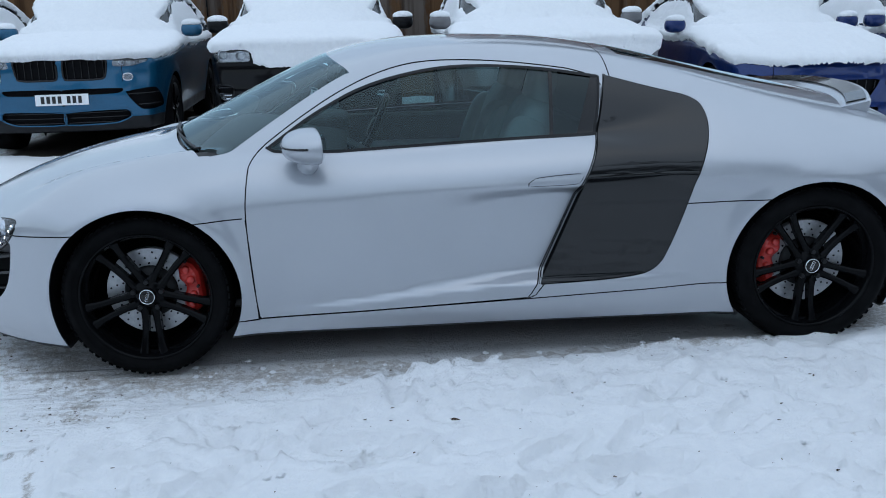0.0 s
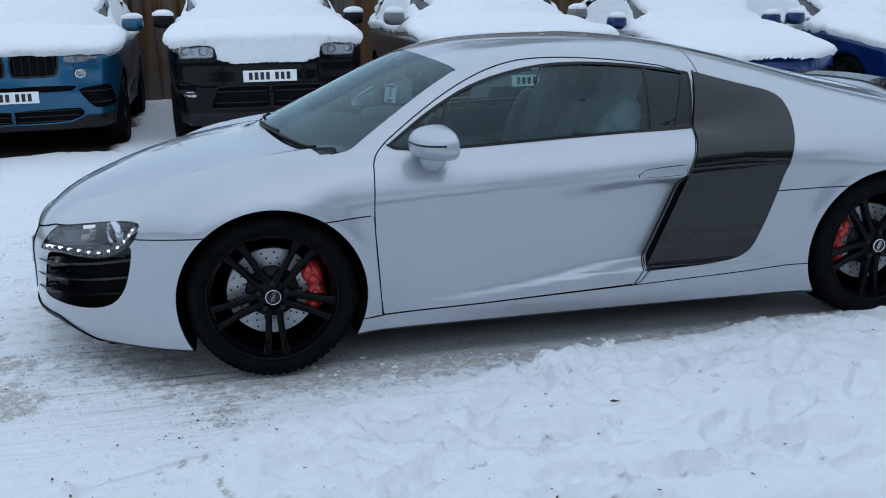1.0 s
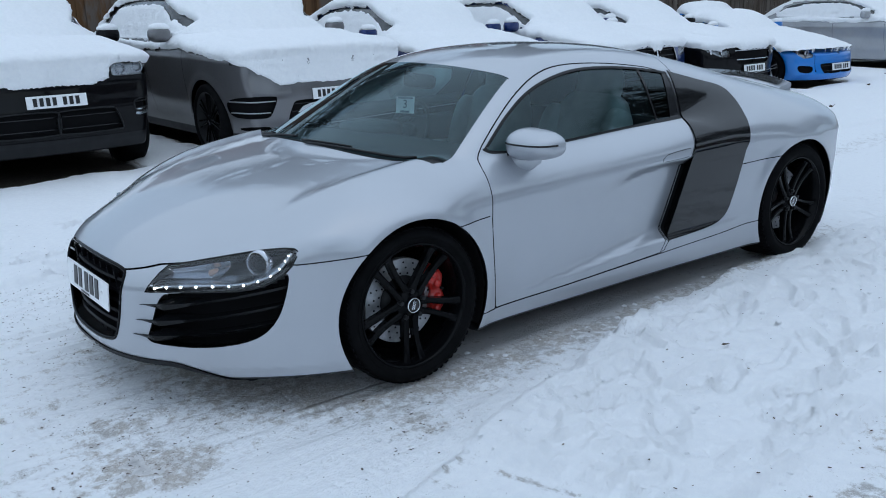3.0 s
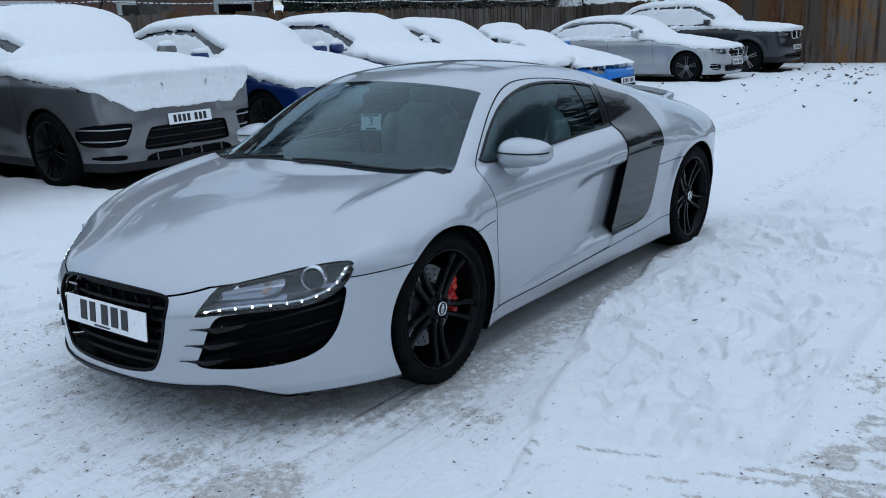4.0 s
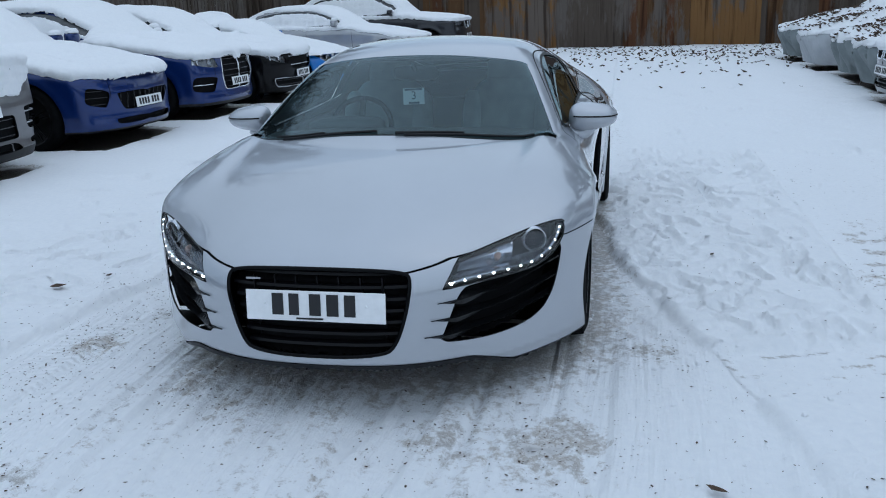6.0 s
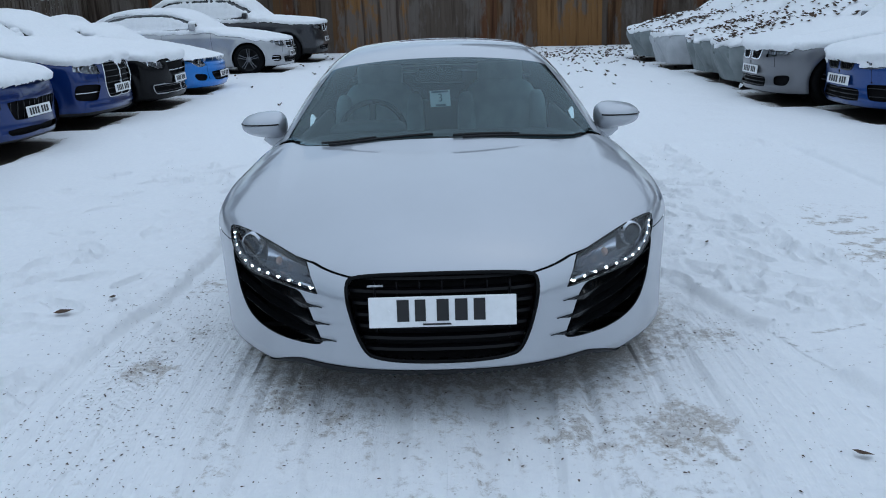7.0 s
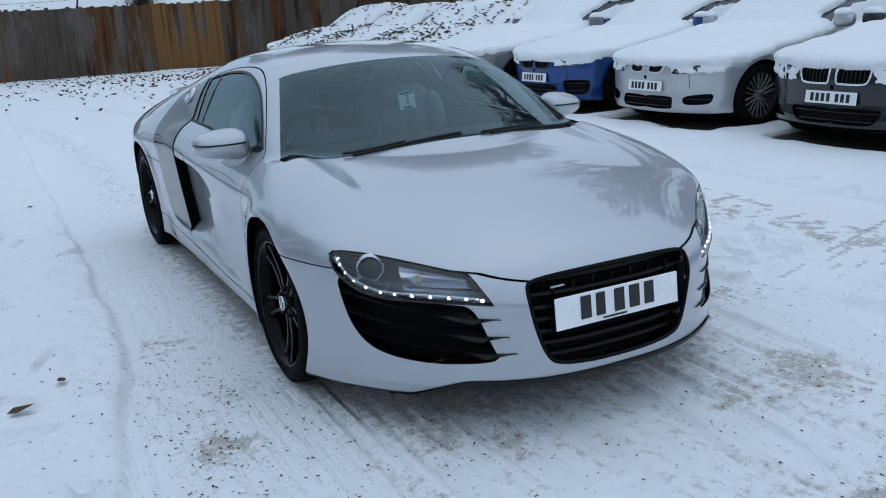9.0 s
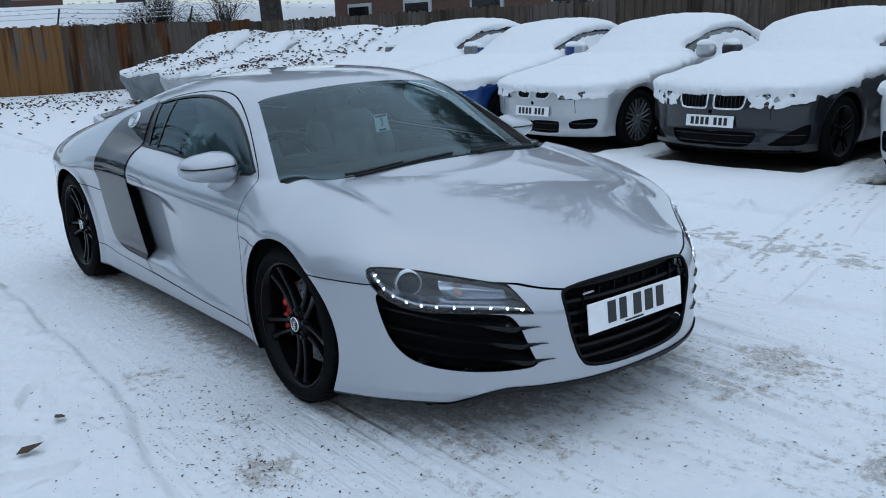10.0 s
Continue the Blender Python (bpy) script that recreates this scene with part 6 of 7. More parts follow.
WHITE_CAR = paint("white_paint", (0.62, 0.64, 0.66), metal=0.1, rough=0.3)


def build_parked():
    suv = lambda **k: dict(SUV, **k)
    cou = lambda **k: dict(COUPE, **k)
    parked_car("parked_suv", "bright blue sports SUV under snow with black kidney grilles", suv(fine=1.3, plate_z=.60, zn=1.05), at_row(-3.53, 5.10, ROW_LEFT, 2), BLUE_METAL, [
        kidneys(.03, .46, .79, 1.0, 6, GLOSS_BLACK), lamps([(.50, .91), (.52, .99), (.80, 1.0), (.86, .96), (.70, .91)]),
        opening("upper_slot", [(-.01, .70), (.62, .70), (.56, .64), (-.01, .64)]), opening("lower_intake", [(-.01, .47), (.62, .49), (.66, .40), (.5, .34), (-.01, .33)], 3, "h", BLUE_METAL),
        opening("side_intake", [(.60, .66), (.90, .70), (.93, .47), (.74, .46)], 2), dict(name="fog_lamp", out=rounded([(.60, .77), (.60, .84), (.69, .84), (.69, .77)], 2), lens=True, back=REFLECTOR, deep=.02, frame=CHROME, thick=.006)], 3, rim=RIM)
    parked_car("parked_suv", "black four-wheel-drive SUV under snow with bright headlights", suv(fine=1.35, stuck=[[(-.1, .86), (-.1, 1.085), (.54, 1.085), (.52, .90), (.30, .84)]], plate_z=.75, zn=1.12, xc=1.3, zc=1.22, zb=1.17, H=1.77, W=1.0, bow=.16), at_row(-1.07, 4.84, ROW_LEFT), BLACK_CAR, [
        lamps([(.52, .94), (.54, 1.08), (.86, 1.08), (.93, 1.02), (.90, .93), (.6, .93)]), opening("grille", [(-.01, .93), (-.01, 1.07), (.49, 1.07), (.48, .93)], 3),
        opening("lower_intake", [(-.01, .66), (.52, .66), (.60, .44), (-.01, .44)], 2, "h", SATIN_BLACK), opening("side_vent", [(.70, .70), (.93, .72), (.92, .60), (.72, .58)], 2, "h", SATIN_BLACK),
        dict(name="fog_lamp", out=rounded([(.72, .545), (.88, .555), (.88, .60), (.72, .59)], 1), lens=True, back=REFLECTOR, deep=.02)], 5, rim=RIM)
    parked_car("parked_suv", "warm grey wide-bodied SUV under snow with vented bumper", suv(fine=1.4, stuck=[[(-.1, .72), (-.1, 1.1), (.97, 1.08), (.97, .97), (.80, .86), (.60, .72), (.40, .74)], [(.66, .655), (.66, .70), (.95, .71), (.95, .665)], [(.50, .40), (.54, .435), (.72, .43), (.70, .385)]], plate_z=.65, zn=1.10, xc=1.3, zc=1.2, zb=1.16, H=1.76, W=1.04, bow=.16, clad=.28, clear=.18, hold=.46), at_row(1.54, 4.39, ROW_LEFT), GREY_WARM, [
        lamps([(.62, .955), (.60, 1.0), (.93, 1.03), (.99, .99), (.97, .955)]), 
        opening("lower_intake", [(-.01, .60), (.46, .60), (.53, .40), (.50, .375), (-.01, .375)], 3, "h"), opening("side_vent", [(.62, .655), (.94, .66), (1.0, .60), (.97, .45), (.90, .435), (.70, .44)], 2, "h", None, 2, SILVER_CAR),
        opening("sill_slot", [(-.01, .345), (.44, .345), (.54, .30), (.52, .265), (-.01, .265)], 2, "v", None, 2, GREY_WARM), opening("corner_vent", [(.70, .355), (.90, .36), (.93, .31), (.70, .305)])], 8, rim=RIM, spokes=7)
    parked_car("parked_suv", "blue compact SUV under snow with black lower grille", suv(L=4.68, W=.96, H=1.60, zn=.84, zc=1.08, zb=1.05, xc=1.45, xr=2.25, xe=3.7, plate_z=.49, bow=.34, rad=.37, ze=1.15, clear=.2, tumble=.5, clad=.23), at_row(4.20, 4.32, ROW_LEFT, -2), BLUE_DEEP, [
        opening("grille", [(-.01, .62), (-.01, .42), (.40, .42), (.52, .62)], 5, "v"), opening("side_intake", [(.58, .64), (.82, .70), (.84, .52), (.62, .46)], 3, "h"),
        opening("chin_vent", [(-.01, .34), (.55, .34), (.5, .27), (-.01, .27)])], 12, rim=RIM)
    parked_car("parked_suv", "dark blue SUV under snow with chrome-edged grille", suv(L=4.63, W=.95, H=1.60, zn=.90, zc=1.10, zb=1.06, xc=1.4, xr=2.2, xe=3.7, plate_z=.50, bow=.3, rad=.365, ze=1.15, clear=.2, tumble=.45, clad=.25), at_row(6.63, 4.28, ROW_LEFT, -1), BLUE_DEEP, [
        opening("grille", [(-.01, .84), (-.01, .40), (.36, .40), (.45, .60), (.40, .84)], 6, "h", CHROME), lamps([(.50, .70), (.52, .83), (.83, .86), (.86, .76), (.68, .72)]),
        opening("side_intake", [(.52, .58), (.86, .60), (.85, .40), (.58, .38)], 1, "h", None, 2, CHROME)], 15, rim=RIM)
    parked_car("parked_hatchback", "black compact car under snow with a chrome two-bar grille", cou(L=4.4, W=.90, H=1.48, zn=.82, zc=1.02, zb=1.0, xe=3.4, ze=1.15, plate_z=.45, estate=True, bow=.32), at_row(8.62, 4.08, ROW_LEFT, -1), BLACK_CAR, [
        opening("grille", [(-.01, .78), (-.01, .52), (.36, .52), (.44, .66), (.40, .78)], 2, "h", None, 1, CHROME), lamps([(.50, .62), (.52, .72), (.80, .80), (.82, .72), (.66, .64)]),
        opening("lower_intake", [(-.01, .38), (.72, .40), (.7, .26), (-.01, .26)], 2, "h", SILVER_CAR)], 18, rim=RIM)
    parked_car("parked_roadster", "small bright blue sports car under snow", cou(L=4.2, W=.87, H=1.24, zn=.58, zc=.86, zb=.86, xr=2.15, xe=2.9, ze=.9, plate_z=.34, bow=.42, rad=.31, clear=.13, xc=1.4), at_row(10.87, 3.95, ROW_LEFT, -2), BLUE_SKY, [
        lamps([(.55, .50), (.55, .62), (.72, .66), (.76, .56), (.68, .48)]), opening("mouth", [(-.01, .40), (-.01, .24), (.40, .24), (.46, .40)], 2),
        opening("side_intake", [(.55, .36), (.76, .38), (.74, .26), (.58, .25)])], 21, rim=SILVER_CAR)
    parked_car("parked_estate", "silver estate car lightly dusted with snow", cou(L=4.6, W=.89, H=1.44, zn=.76, zc=.98, zb=.97, xe=3.9, ze=1.1, estate=True, plate_z=.42, snow=.55, melt=.9), at_row(15.35, 3.45, ROW_LEFT, -3), SILVER_CAR, [
        opening("grille", [(-.01, .72), (-.01, .54), (.36, .54), (.42, .64), (.38, .72)], 2, "h", CHROME, 1, CHROME), lamps([(.48, .60), (.50, .70), (.78, .76), (.80, .68), (.64, .60)]),
        opening("lower_intake", [(-.01, .36), (.5, .38), (.5, .24), (-.01, .24)], 2), opening("side_intake", [(.58, .40), (.80, .42), (.78, .28), (.6, .28)], 2, "h", None, 2, CHROME)], 24, rim=GREY_MID, cap=.04)
    parked_car("parked_suv", "dark grey SUV under snow beside the end fence", suv(plate_z=.60, W=.95, L=4.75, snow=.5), at_row(18.35, 3.05, ROW_LEFT, -3), GREY_DARK, [
        kidneys(.03, .30, .80, .98, 5), lamps([(.38, .82), (.40, .95), (.78, .98), (.82, .88)]), opening("lower_intake", [(-.01, .46), (.6, .46), (.55, .34), (-.01, .34)], 2)], 27, rim=SILVER_CAR, cap=.06)
    parked_car("parked_suv", "dark SUV under thick snow at the end of the row", suv(plate_z=.6, W=.96), at_row(-6.1, 5.25, ROW_LEFT, 1), GREY_DARK, [
        lamps([(.50, .91), (.52, 1.0), (.82, 1.0), (.86, .93)]), opening("grille", [(-.01, .80), (-.01, 1.0), (.44, 1.0), (.40, .80)], 4, "h")], 45, rim=RIM)
    # the other row
    parked_car("parked_coupe", "white sports saloon parked in snow", cou(W=.94), at_row(-1.50, -4.95, ROW_RIGHT), WHITE_CAR, [
        kidneys(.03, .34, .60, .76, 7, GLOSS_BLACK), lamps([(.42, .62), (.42, .72), (.76, .76), (.80, .66)]), opening("lower_intake", [(-.01, .36), (.44, .36), (.40, .22), (-.01, .22)], 2), opening("side_intake", [(.5, .42), (.82, .44), (.80, .26), (.56, .24)], 2)], 30, rim=RIM)
    parked_car("parked_coupe", "dark grey sports coupe under snow with twin kidney grilles", cou(W=.945, zn=.78, fine=1.2, snow=.36, hold=.08, stuck=[[(.34, .56), (.40, .84), (.92, .84), (.90, .62), (.60, .54)]]), at_row(.81, -4.86, ROW_RIGHT, 2), GREY_DARK, [
        kidneys(.035, .36, .58, .74, 8), lamps([(.42, .60), (.42, .68), (.72, .755), (.80, .72), (.66, .62)]), opening("lower_intake", [(-.01, .37), (.47, .37), (.42, .26), (.34, .225), (-.01, .225)], 2),
        opening("side_intake", [(.54, .245), (.84, .25), (.87, .46), (.76, .40)], 1), opening("splitter_gap", [(-.01, .20), (.8, .205), (.8, .185), (-.01, .18)])], 33, rim=RIM)
    parked_car("parked_coupe", "pale silver sports coupe under snow", cou(W=.92, zn=.74, fine=1.2, snow=.36, hold=.08, stuck=[[(.30, .54), (.34, .80), (.90, .80), (.88, .58)], [(-.1, .66), (-.1, .76), (.3, .76), (.3, .68)]]), at_row(3.08, -4.68, ROW_RIGHT, 2), PALE_CAR, [
        kidneys(.04, .26, .60, .70, 6, WHITE_CAR), lamps([(.36, .59), (.38, .66), (.70, .70), (.76, .65), (.60, .60)]), opening("lower_intake", [(-.01, .36), (.38, .36), (.38, .22), (-.01, .22)], 2), opening("side_intake", [(.48, .36), (.78, .40), (.76, .28), (.5, .27)], 1)], 36, rim=GREY_MID, spokes=10)
    parked_car("parked_coupe", "deep blue compact coupe under snow", cou(W=.90, L=4.4, H=1.40, zn=.76, snow=.36, hold=.08, stuck=[[(.34, .56), (.36, .80), (.88, .82), (.86, .62)]]), at_row(5.15, -4.60, ROW_RIGHT, 2), BLUE_MID, [
        kidneys(.035, .30, .58, .73, 6, GLOSS_BLACK), lamps([(.38, .60), (.40, .70), (.72, .74), (.78, .64), (.55, .60)]), opening("lower_intake", [(-.01, .38), (.40, .38), (.42, .24), (-.01, .24)], 3), opening("side_intake", [(.48, .44), (.80, .44), (.78, .26), (.54, .26)], 2)], 39, rim=GREY_MID)
    parked_car("parked_saloon", "mid grey saloon under snow with kidney grilles", cou(L=4.85, W=.92, H=1.46, zn=.80, zc=1.0, zb=.98, xc=1.6, xr=2.4, xe=3.5), at_row(6.93, -4.18, ROW_RIGHT, 2), GREY_MID, [
        kidneys(.035, .30, .60, .76, 6), lamps([(.40, .62), (.42, .72), (.74, .76), (.80, .68)]), opening("lower_intake", [(-.01, .38), (.40, .38), (.42, .25), (-.01, .24)], 3), opening("side_intake", [(.54, .40), (.76, .42), (.74, .28), (.56, .28)])], 42, rim=GREY_MID)


build_parked()


# ---- fences, tarpaulins, trees and what lies beyond ----
BOARD_MESH = {}


def board_mesh(material, k, height):
    """One of six boards of a fence, shared by all alike."""
    key = (material.name, k, round(height, 2))
    if key not in BOARD_MESH:
        w, h = .088 + .007 * k, height + .012 * ((k * 7) % 5 - 2)
        b = box(w, .016, h, pose(0, 0, h / 2), .003, 1)
        me = bpy.data.meshes.new("board")
        b.to_mesh(me)
        b.free()
        me.materials.append(material)
        BOARD_MESH[key] = me
    return BOARD_MESH[key]


def fence_panel(fence, m, width, height, panel_mat, rnd, single, mixed):
    """Upright overlapping boards on two rails."""
    x, count, run, odd = -width / 2, 0, 0, panel_mat
    rest = bmesh.new()
    while x < width / 2 - .015:
        k = rnd.randrange(6)
        w = .088 + .007 * k
        count += 1
        y = .017 * (count % 2)
        at = m @ pose(x + w / 2, y, 0)
        if mixed and run <= 0 and rnd.random() < .10:
            run, odd = rnd.randrange(3, 8), rnd.choice((WOOD_GREY, WOOD_BROWN, WOOD_RUST, WOOD_RUST))
        run -= 1
        material = odd if run > 0 else panel_mat
        if single:
            o = new("board", board_mesh(material, k, height))
            o.parent = fence
            o.matrix_local = at
        else:
            box(w, .016, height + rnd.uniform(-.02, .03), at @ pose(0, 0, height / 2), bm=rest)
        x += w - .005
    if single:
        rest.free()
    else:
        tagged(part("boarding", rest, panel_mat, fence), kind="stuff")
    for zz in (.35, height - .3):
        part("rail", box(width, .04, .08, m @ pose(0, .052, zz), .004), panel_mat, fence)


def fence_run(p0, p1, height, pick, rnd, label, wire, near, mixed=False):
    """Panels between posts from p0 to p1; the boards face to the right of the way."""
    a, b = Vector((*p0, 0)), Vector((*p1, 0))
    d = (b - a)
    n = max(1, round(d.length / 1.85))
    ang = math.degrees(math.atan2(d.y, d.x))
    fence = thing("fence", label, "fence")
    tops = []
    for i in range(n):
        c = a + d * ((i + .5) / n)
        fence_panel(fence, pose(c.x, c.y, -.02, 0, 0, ang), d.length / n - .02, height, pick(i), rnd, near(c), mixed)
    for i in range(n + 1):
        c = a + d * (i / n)
        at = pose(c.x, c.y, 0, 0, 0, ang)
        if wire and i % 2 == 0:
            po = part("steel_post", box(.06, .06, height + .05, at @ pose(0, .09, height / 2), .006), SATIN_BLACK, fence, "dark steel post with an angled arm")
            part("arm", tube([at @ Vector(q) for q in ((0, .09, height - .1), (.02, -.02, height + .14), (.05, -.14, height + .42))], .022, 6), SATIN_BLACK, po)
            tops.append([at @ Vector(q) for q in ((.03, -.04, height + .18), (.04, -.09, height + .30), (.05, -.14, height + .41))])
        else:
            part("timber_post", box(.09, .09, height + .02, at @ pose(0, .07, height / 2), .006), WOOD_GREY, fence)
    for k in range(3 if wire else 0):
        pts = []
        for q, r in zip(tops, tops[1:]):
            for t in np.linspace(0, 1, 9)[:-1]:
                v = q[k].lerp(r[k], t)
                v.z -= .05 * math.sin(math.pi * t)
                pts.append(v)
        pts.append(tops[-1][k])
        w = part("barbed_wire", tube(pts, .004, 4), SATIN_BLACK, fence, "barbed wire beaded with snow")
        b = bmesh.new()
        for q, r in zip(pts, pts[1:]):
            for t in (0, .25, .5, .75):
                v = q.lerp(r, t)
                s = rnd.uniform(.010, .02)
                box(s * 4.6, s * 1.1, s * 1.1, pose(v.x, v.y, v.z + .010, 0, 0, ang), bm=b)
        tagged(part("snow_bead", b, SNOW_CAP, w), kind="stuff")


def covered_car(m, seed, c, material, label):
    """A car under a fitted sheet, with snow and fallen leaves on top."""
    rnd = random.Random(seed)
    field, parts, roof = car_field(c)

    def cloth(x, y, z):
        fold = .05 * (np.abs(np.sin(x * 5 + z * 3 + 2 * np.sin(y * 3 + seed))) - .5) * step((1.05 - z) / .6) + .045 * (np.abs(np.sin(y * 7 + z * 4 * np.sign(.4 - y) + seed)) - .5) * step((.95 - z) / .5)
        return field(x, y * .97, np.maximum(z, .35)) - .05 - fold + .16 * step((.62 - z) / .5)
    sk = Skin(cloth, 1.0, c["L"] - 1.0, .55, fan=50, mid=70, back=12, round_=80)
    sk.cut(lambda x, y, z: z - .13)
    sk.done()
    ob = sk.piece("car_cover", sk.C[:, 2] > .13, material, None)
    ob.matrix_world = m
    tagged(ob, label, "car cover", "covered cars")
    x, y, z = sk.P.T
    n1 = fbm(x * 4 + seed, y * 4, 4, seed * 1.3)
    v = sk.N[:, 2] - .50 + .5 * (n1 - .5)
    thick = .05 * np.sqrt(np.clip(v / .2, 0, 1)) * (.7 + .6 * n1) + .002
    sk.cut(lambda a, b, d: v)
    sk.done()
    x, y, z = sk.P.T
    n1 = fbm(x * 4 + seed, y * 4, 4, seed * 1.3)
    v = sk.N[:, 2] - .50 + .5 * (n1 - .5)
    thick = .05 * np.sqrt(np.clip(v / .2, 0, 1)) * (.7 + .6 * n1) + .002
    so = sk.piece("snow_cover", face_mean(sk.F, v) > 0, SNOW_CAP, None, push=thick)
    so.matrix_world = m
    tagged(so, "leaf-strewn snow lying on a covered car", "snow", "snow on covered cars", "stuff")
    spots = []
    ok = np.nonzero(face_mean(sk.F, v) > .12)[0]
    for _ in range(260):
        i = rnd.choice(ok)
        spots.append((sk.C[i] + sk.CN[i] * .062, rnd.choice((-1, 1))))
    V, F = [], []
    for p, s in spots:
        leaf_at(V, F, Vector((p[0], p[1] * s, p[2])), rnd.uniform(.03, .055), rnd, 2)
    lv = link_mesh("fallen_leaves", V, F, LEAF, smooth=False)
    lv.matrix_world = m
    tagged(lv, "brown fallen leaves scattered on snow", "leaves", kind="stuff")


def leaf_at(V, F, p, size, rnd, curl=1):
    """A curled leaf of six faces."""
    a, b = rnd.uniform(0, 6.28), len(V)
    ca, sa = math.cos(a), math.sin(a)
    for u, w, h in ((-1, 0, .1), (-.4, .45, .25), (.4, .4, .2), (1, 0, .35), (.4, -.4, .3), (-.4, -.45, .1), (0, 0, 0)):
        V.append((p.x + size * (u * ca - w * sa), p.y + size * (u * sa + w * ca), p.z + curl * size * h * rnd.uniform(.6, 1.3)))
    F += [(b + i, b + (i + 1) % 6, b + 6) for i in range(6)]


LEAF = varied(mat("dead_leaf", (.06, .035, .02), .8), 20, (.03, .02, .014), (.10, .055, .03))
COVER = varied(mat("grey_green_sheet", (.16, .19, .19), .55), 3, (.12, .145, .15), (.22, .25, .255), 40, .3, .004)
COVER_PALE = varied(mat("pale_grey_sheet", (.4, .42, .44), .5), 3, (.33, .35, .37), (.46, .48, .5), 40, .3, .004)
HEDGE_DARK = varied(mat("evergreen", (.012, .018, .014), .9, spec=.1), 9, (.004, .006, .005), (.022, .03, .024), 12, 1.0, .1)
BRICK = varied(mat("house_brick", (.13, .07, .055), .85), 14, (.09, .05, .04), (.17, .09, .07), 60, .4, .004)


def bare_tree(x, y, height, seed):
    rnd = random.Random(seed)
    t = thing("bare_tree", "tall leafless tree with fine dark twigs", "tree", "bare trees", pose(x, y, 0))
    trunk, limbs = bmesh.new(), bmesh.new()

    def grow(p, d, length, r, depth, bm):
        pts = [p]
        q = p.copy()
        for k in range(4):
            d = (d + Vector((rnd.uniform(-.2, .2), rnd.uniform(-.2, .2), rnd.uniform(-.08, .16)))).normalized()
            q = q + d * length / 4
            pts.append(q.copy())
        tube(pts, r, 7 if depth > 3 else (5 if depth > 1 else 3), r * .68, bm)
        if depth == 0:
            return
        for k in range(rnd.choice((3, 3, 4))):
            s = rnd.uniform(.4, 1)
            o = pts[0].lerp(pts[-1], s) if depth < 6 else pts[-1]
            a = rnd.uniform(0, 6.28)
            side = Vector((math.cos(a), math.sin(a), rnd.uniform(-.1, .5)))
            grow(pts[min(4, int(s * 4))] if depth < 6 else o, (d * .75 + side * .75).normalized(), length * rnd.uniform(.62, .82), r * .62, depth - 1, limbs)
    grow(Vector((0, 0, -.1)), Vector((0, 0, 1)), height * .27, height * .018, 6, trunk)
    part("trunk", trunk, BARK, t, smooth=True)
    tagged(part("branches", limbs, BARK, t, smooth=False), kind="stuff")


def hedge(rnd):
    """A dark twiggy hedge with snow caught in it, behind the long fence."""
    tw, sn = bmesh.new(), []
    for _ in range(2600):
        x, y, z = rnd.uniform(11.5, 23), rnd.uniform(11.0, 12.8), rnd.uniform(.8, 3.0)
        d = Vector((rnd.uniform(-1, 1), rnd.uniform(-1, 1), rnd.uniform(-.2, 1))).normalized() * rnd.uniform(.25, .7)
        p = Vector((x, y, z))
        tube([p, p + d * .5 + Vector((0, 0, .03)), p + d], .012, 3, .004, tw)
    V, F = [], []
    for _ in range(2400):
        leaf_at(V, F, Vector((rnd.uniform(11.5, 23), rnd.uniform(10.9, 12.8), rnd.uniform(1.2, 3.0))), rnd.uniform(.02, .05), rnd)
    h = thing("hedge", "dark bare hedge flecked with snow behind the fence", "hedge", kind="stuff")
    tagged(part("twigs", tw, BARK, h), kind="stuff")
    b = bmesh.new()
    bmesh.ops.create_grid(b, x_segments=160, y_segments=24, size=1)
    for v in b.verts:
        x, z = v.co.x * 7 + 18, (v.co.y + 1) * 1.9
        v.co = Vector((x, 13.0 + .5 * noise.noise((x * 1.3, z * 1.5, 0)) + .25 * noise.noise((x * 5, z * 5, 3)), z + .3 * noise.noise((x * .9, 5, 0))))
    part("foliage", b, HEDGE_DARK, h)
    tagged(link_mesh("snow_flecks", V, F, SNOW_CAP, h, smooth=False), kind="stuff")


def shrub(x, y, z, size, seed):
    """A scrubby bush: many forked stems with small dark leaves and snow caught in it."""
    rnd = random.Random(seed)
    sh = thing("shrub", "dark straggling shrub on the bank with snow caught in it", "shrub", "shrubs on the bank", pose(x, y, z))
    stems, V, F, V2, F2 = bmesh.new(), [], [], [], []
    for _ in range(46):
        a, lean = rnd.uniform(0, 6.28), rnd.uniform(.1, .7)
        p, d = Vector((rnd.gauss(0, .15), rnd.gauss(0, .15), -.3)), Vector((math.cos(a) * lean, math.sin(a) * lean, 1)).normalized()
        pts = [p]
        for _ in range(4):
            d = (d + Vector((rnd.uniform(-.3, .3), rnd.uniform(-.3, .3), rnd.uniform(-.1, .1)))).normalized()
            pts.append(pts[-1] + d * size * rnd.uniform(.2, .3))
        tube(pts, .014, 4, .004, stems)
        for q in pts[1:]:
            for _ in range(4):
                leaf_at(V, F, q + Vector([rnd.gauss(0, .12) for _ in range(3)]), rnd.uniform(.03, .07), rnd)
            if rnd.random() < .35:
                leaf_at(V2, F2, q + Vector((rnd.gauss(0, .08), rnd.gauss(0, .08), .05)), rnd.uniform(.03, .06), rnd)
    tagged(part("stems", stems, BARK, sh), kind="stuff")
    tagged(link_mesh("foliage", V, F, HEDGE_DARK, sh, smooth=False), kind="stuff")
    tagged(link_mesh("snow_flecks", V2, F2, SNOW_CAP, sh, smooth=False), kind="stuff")


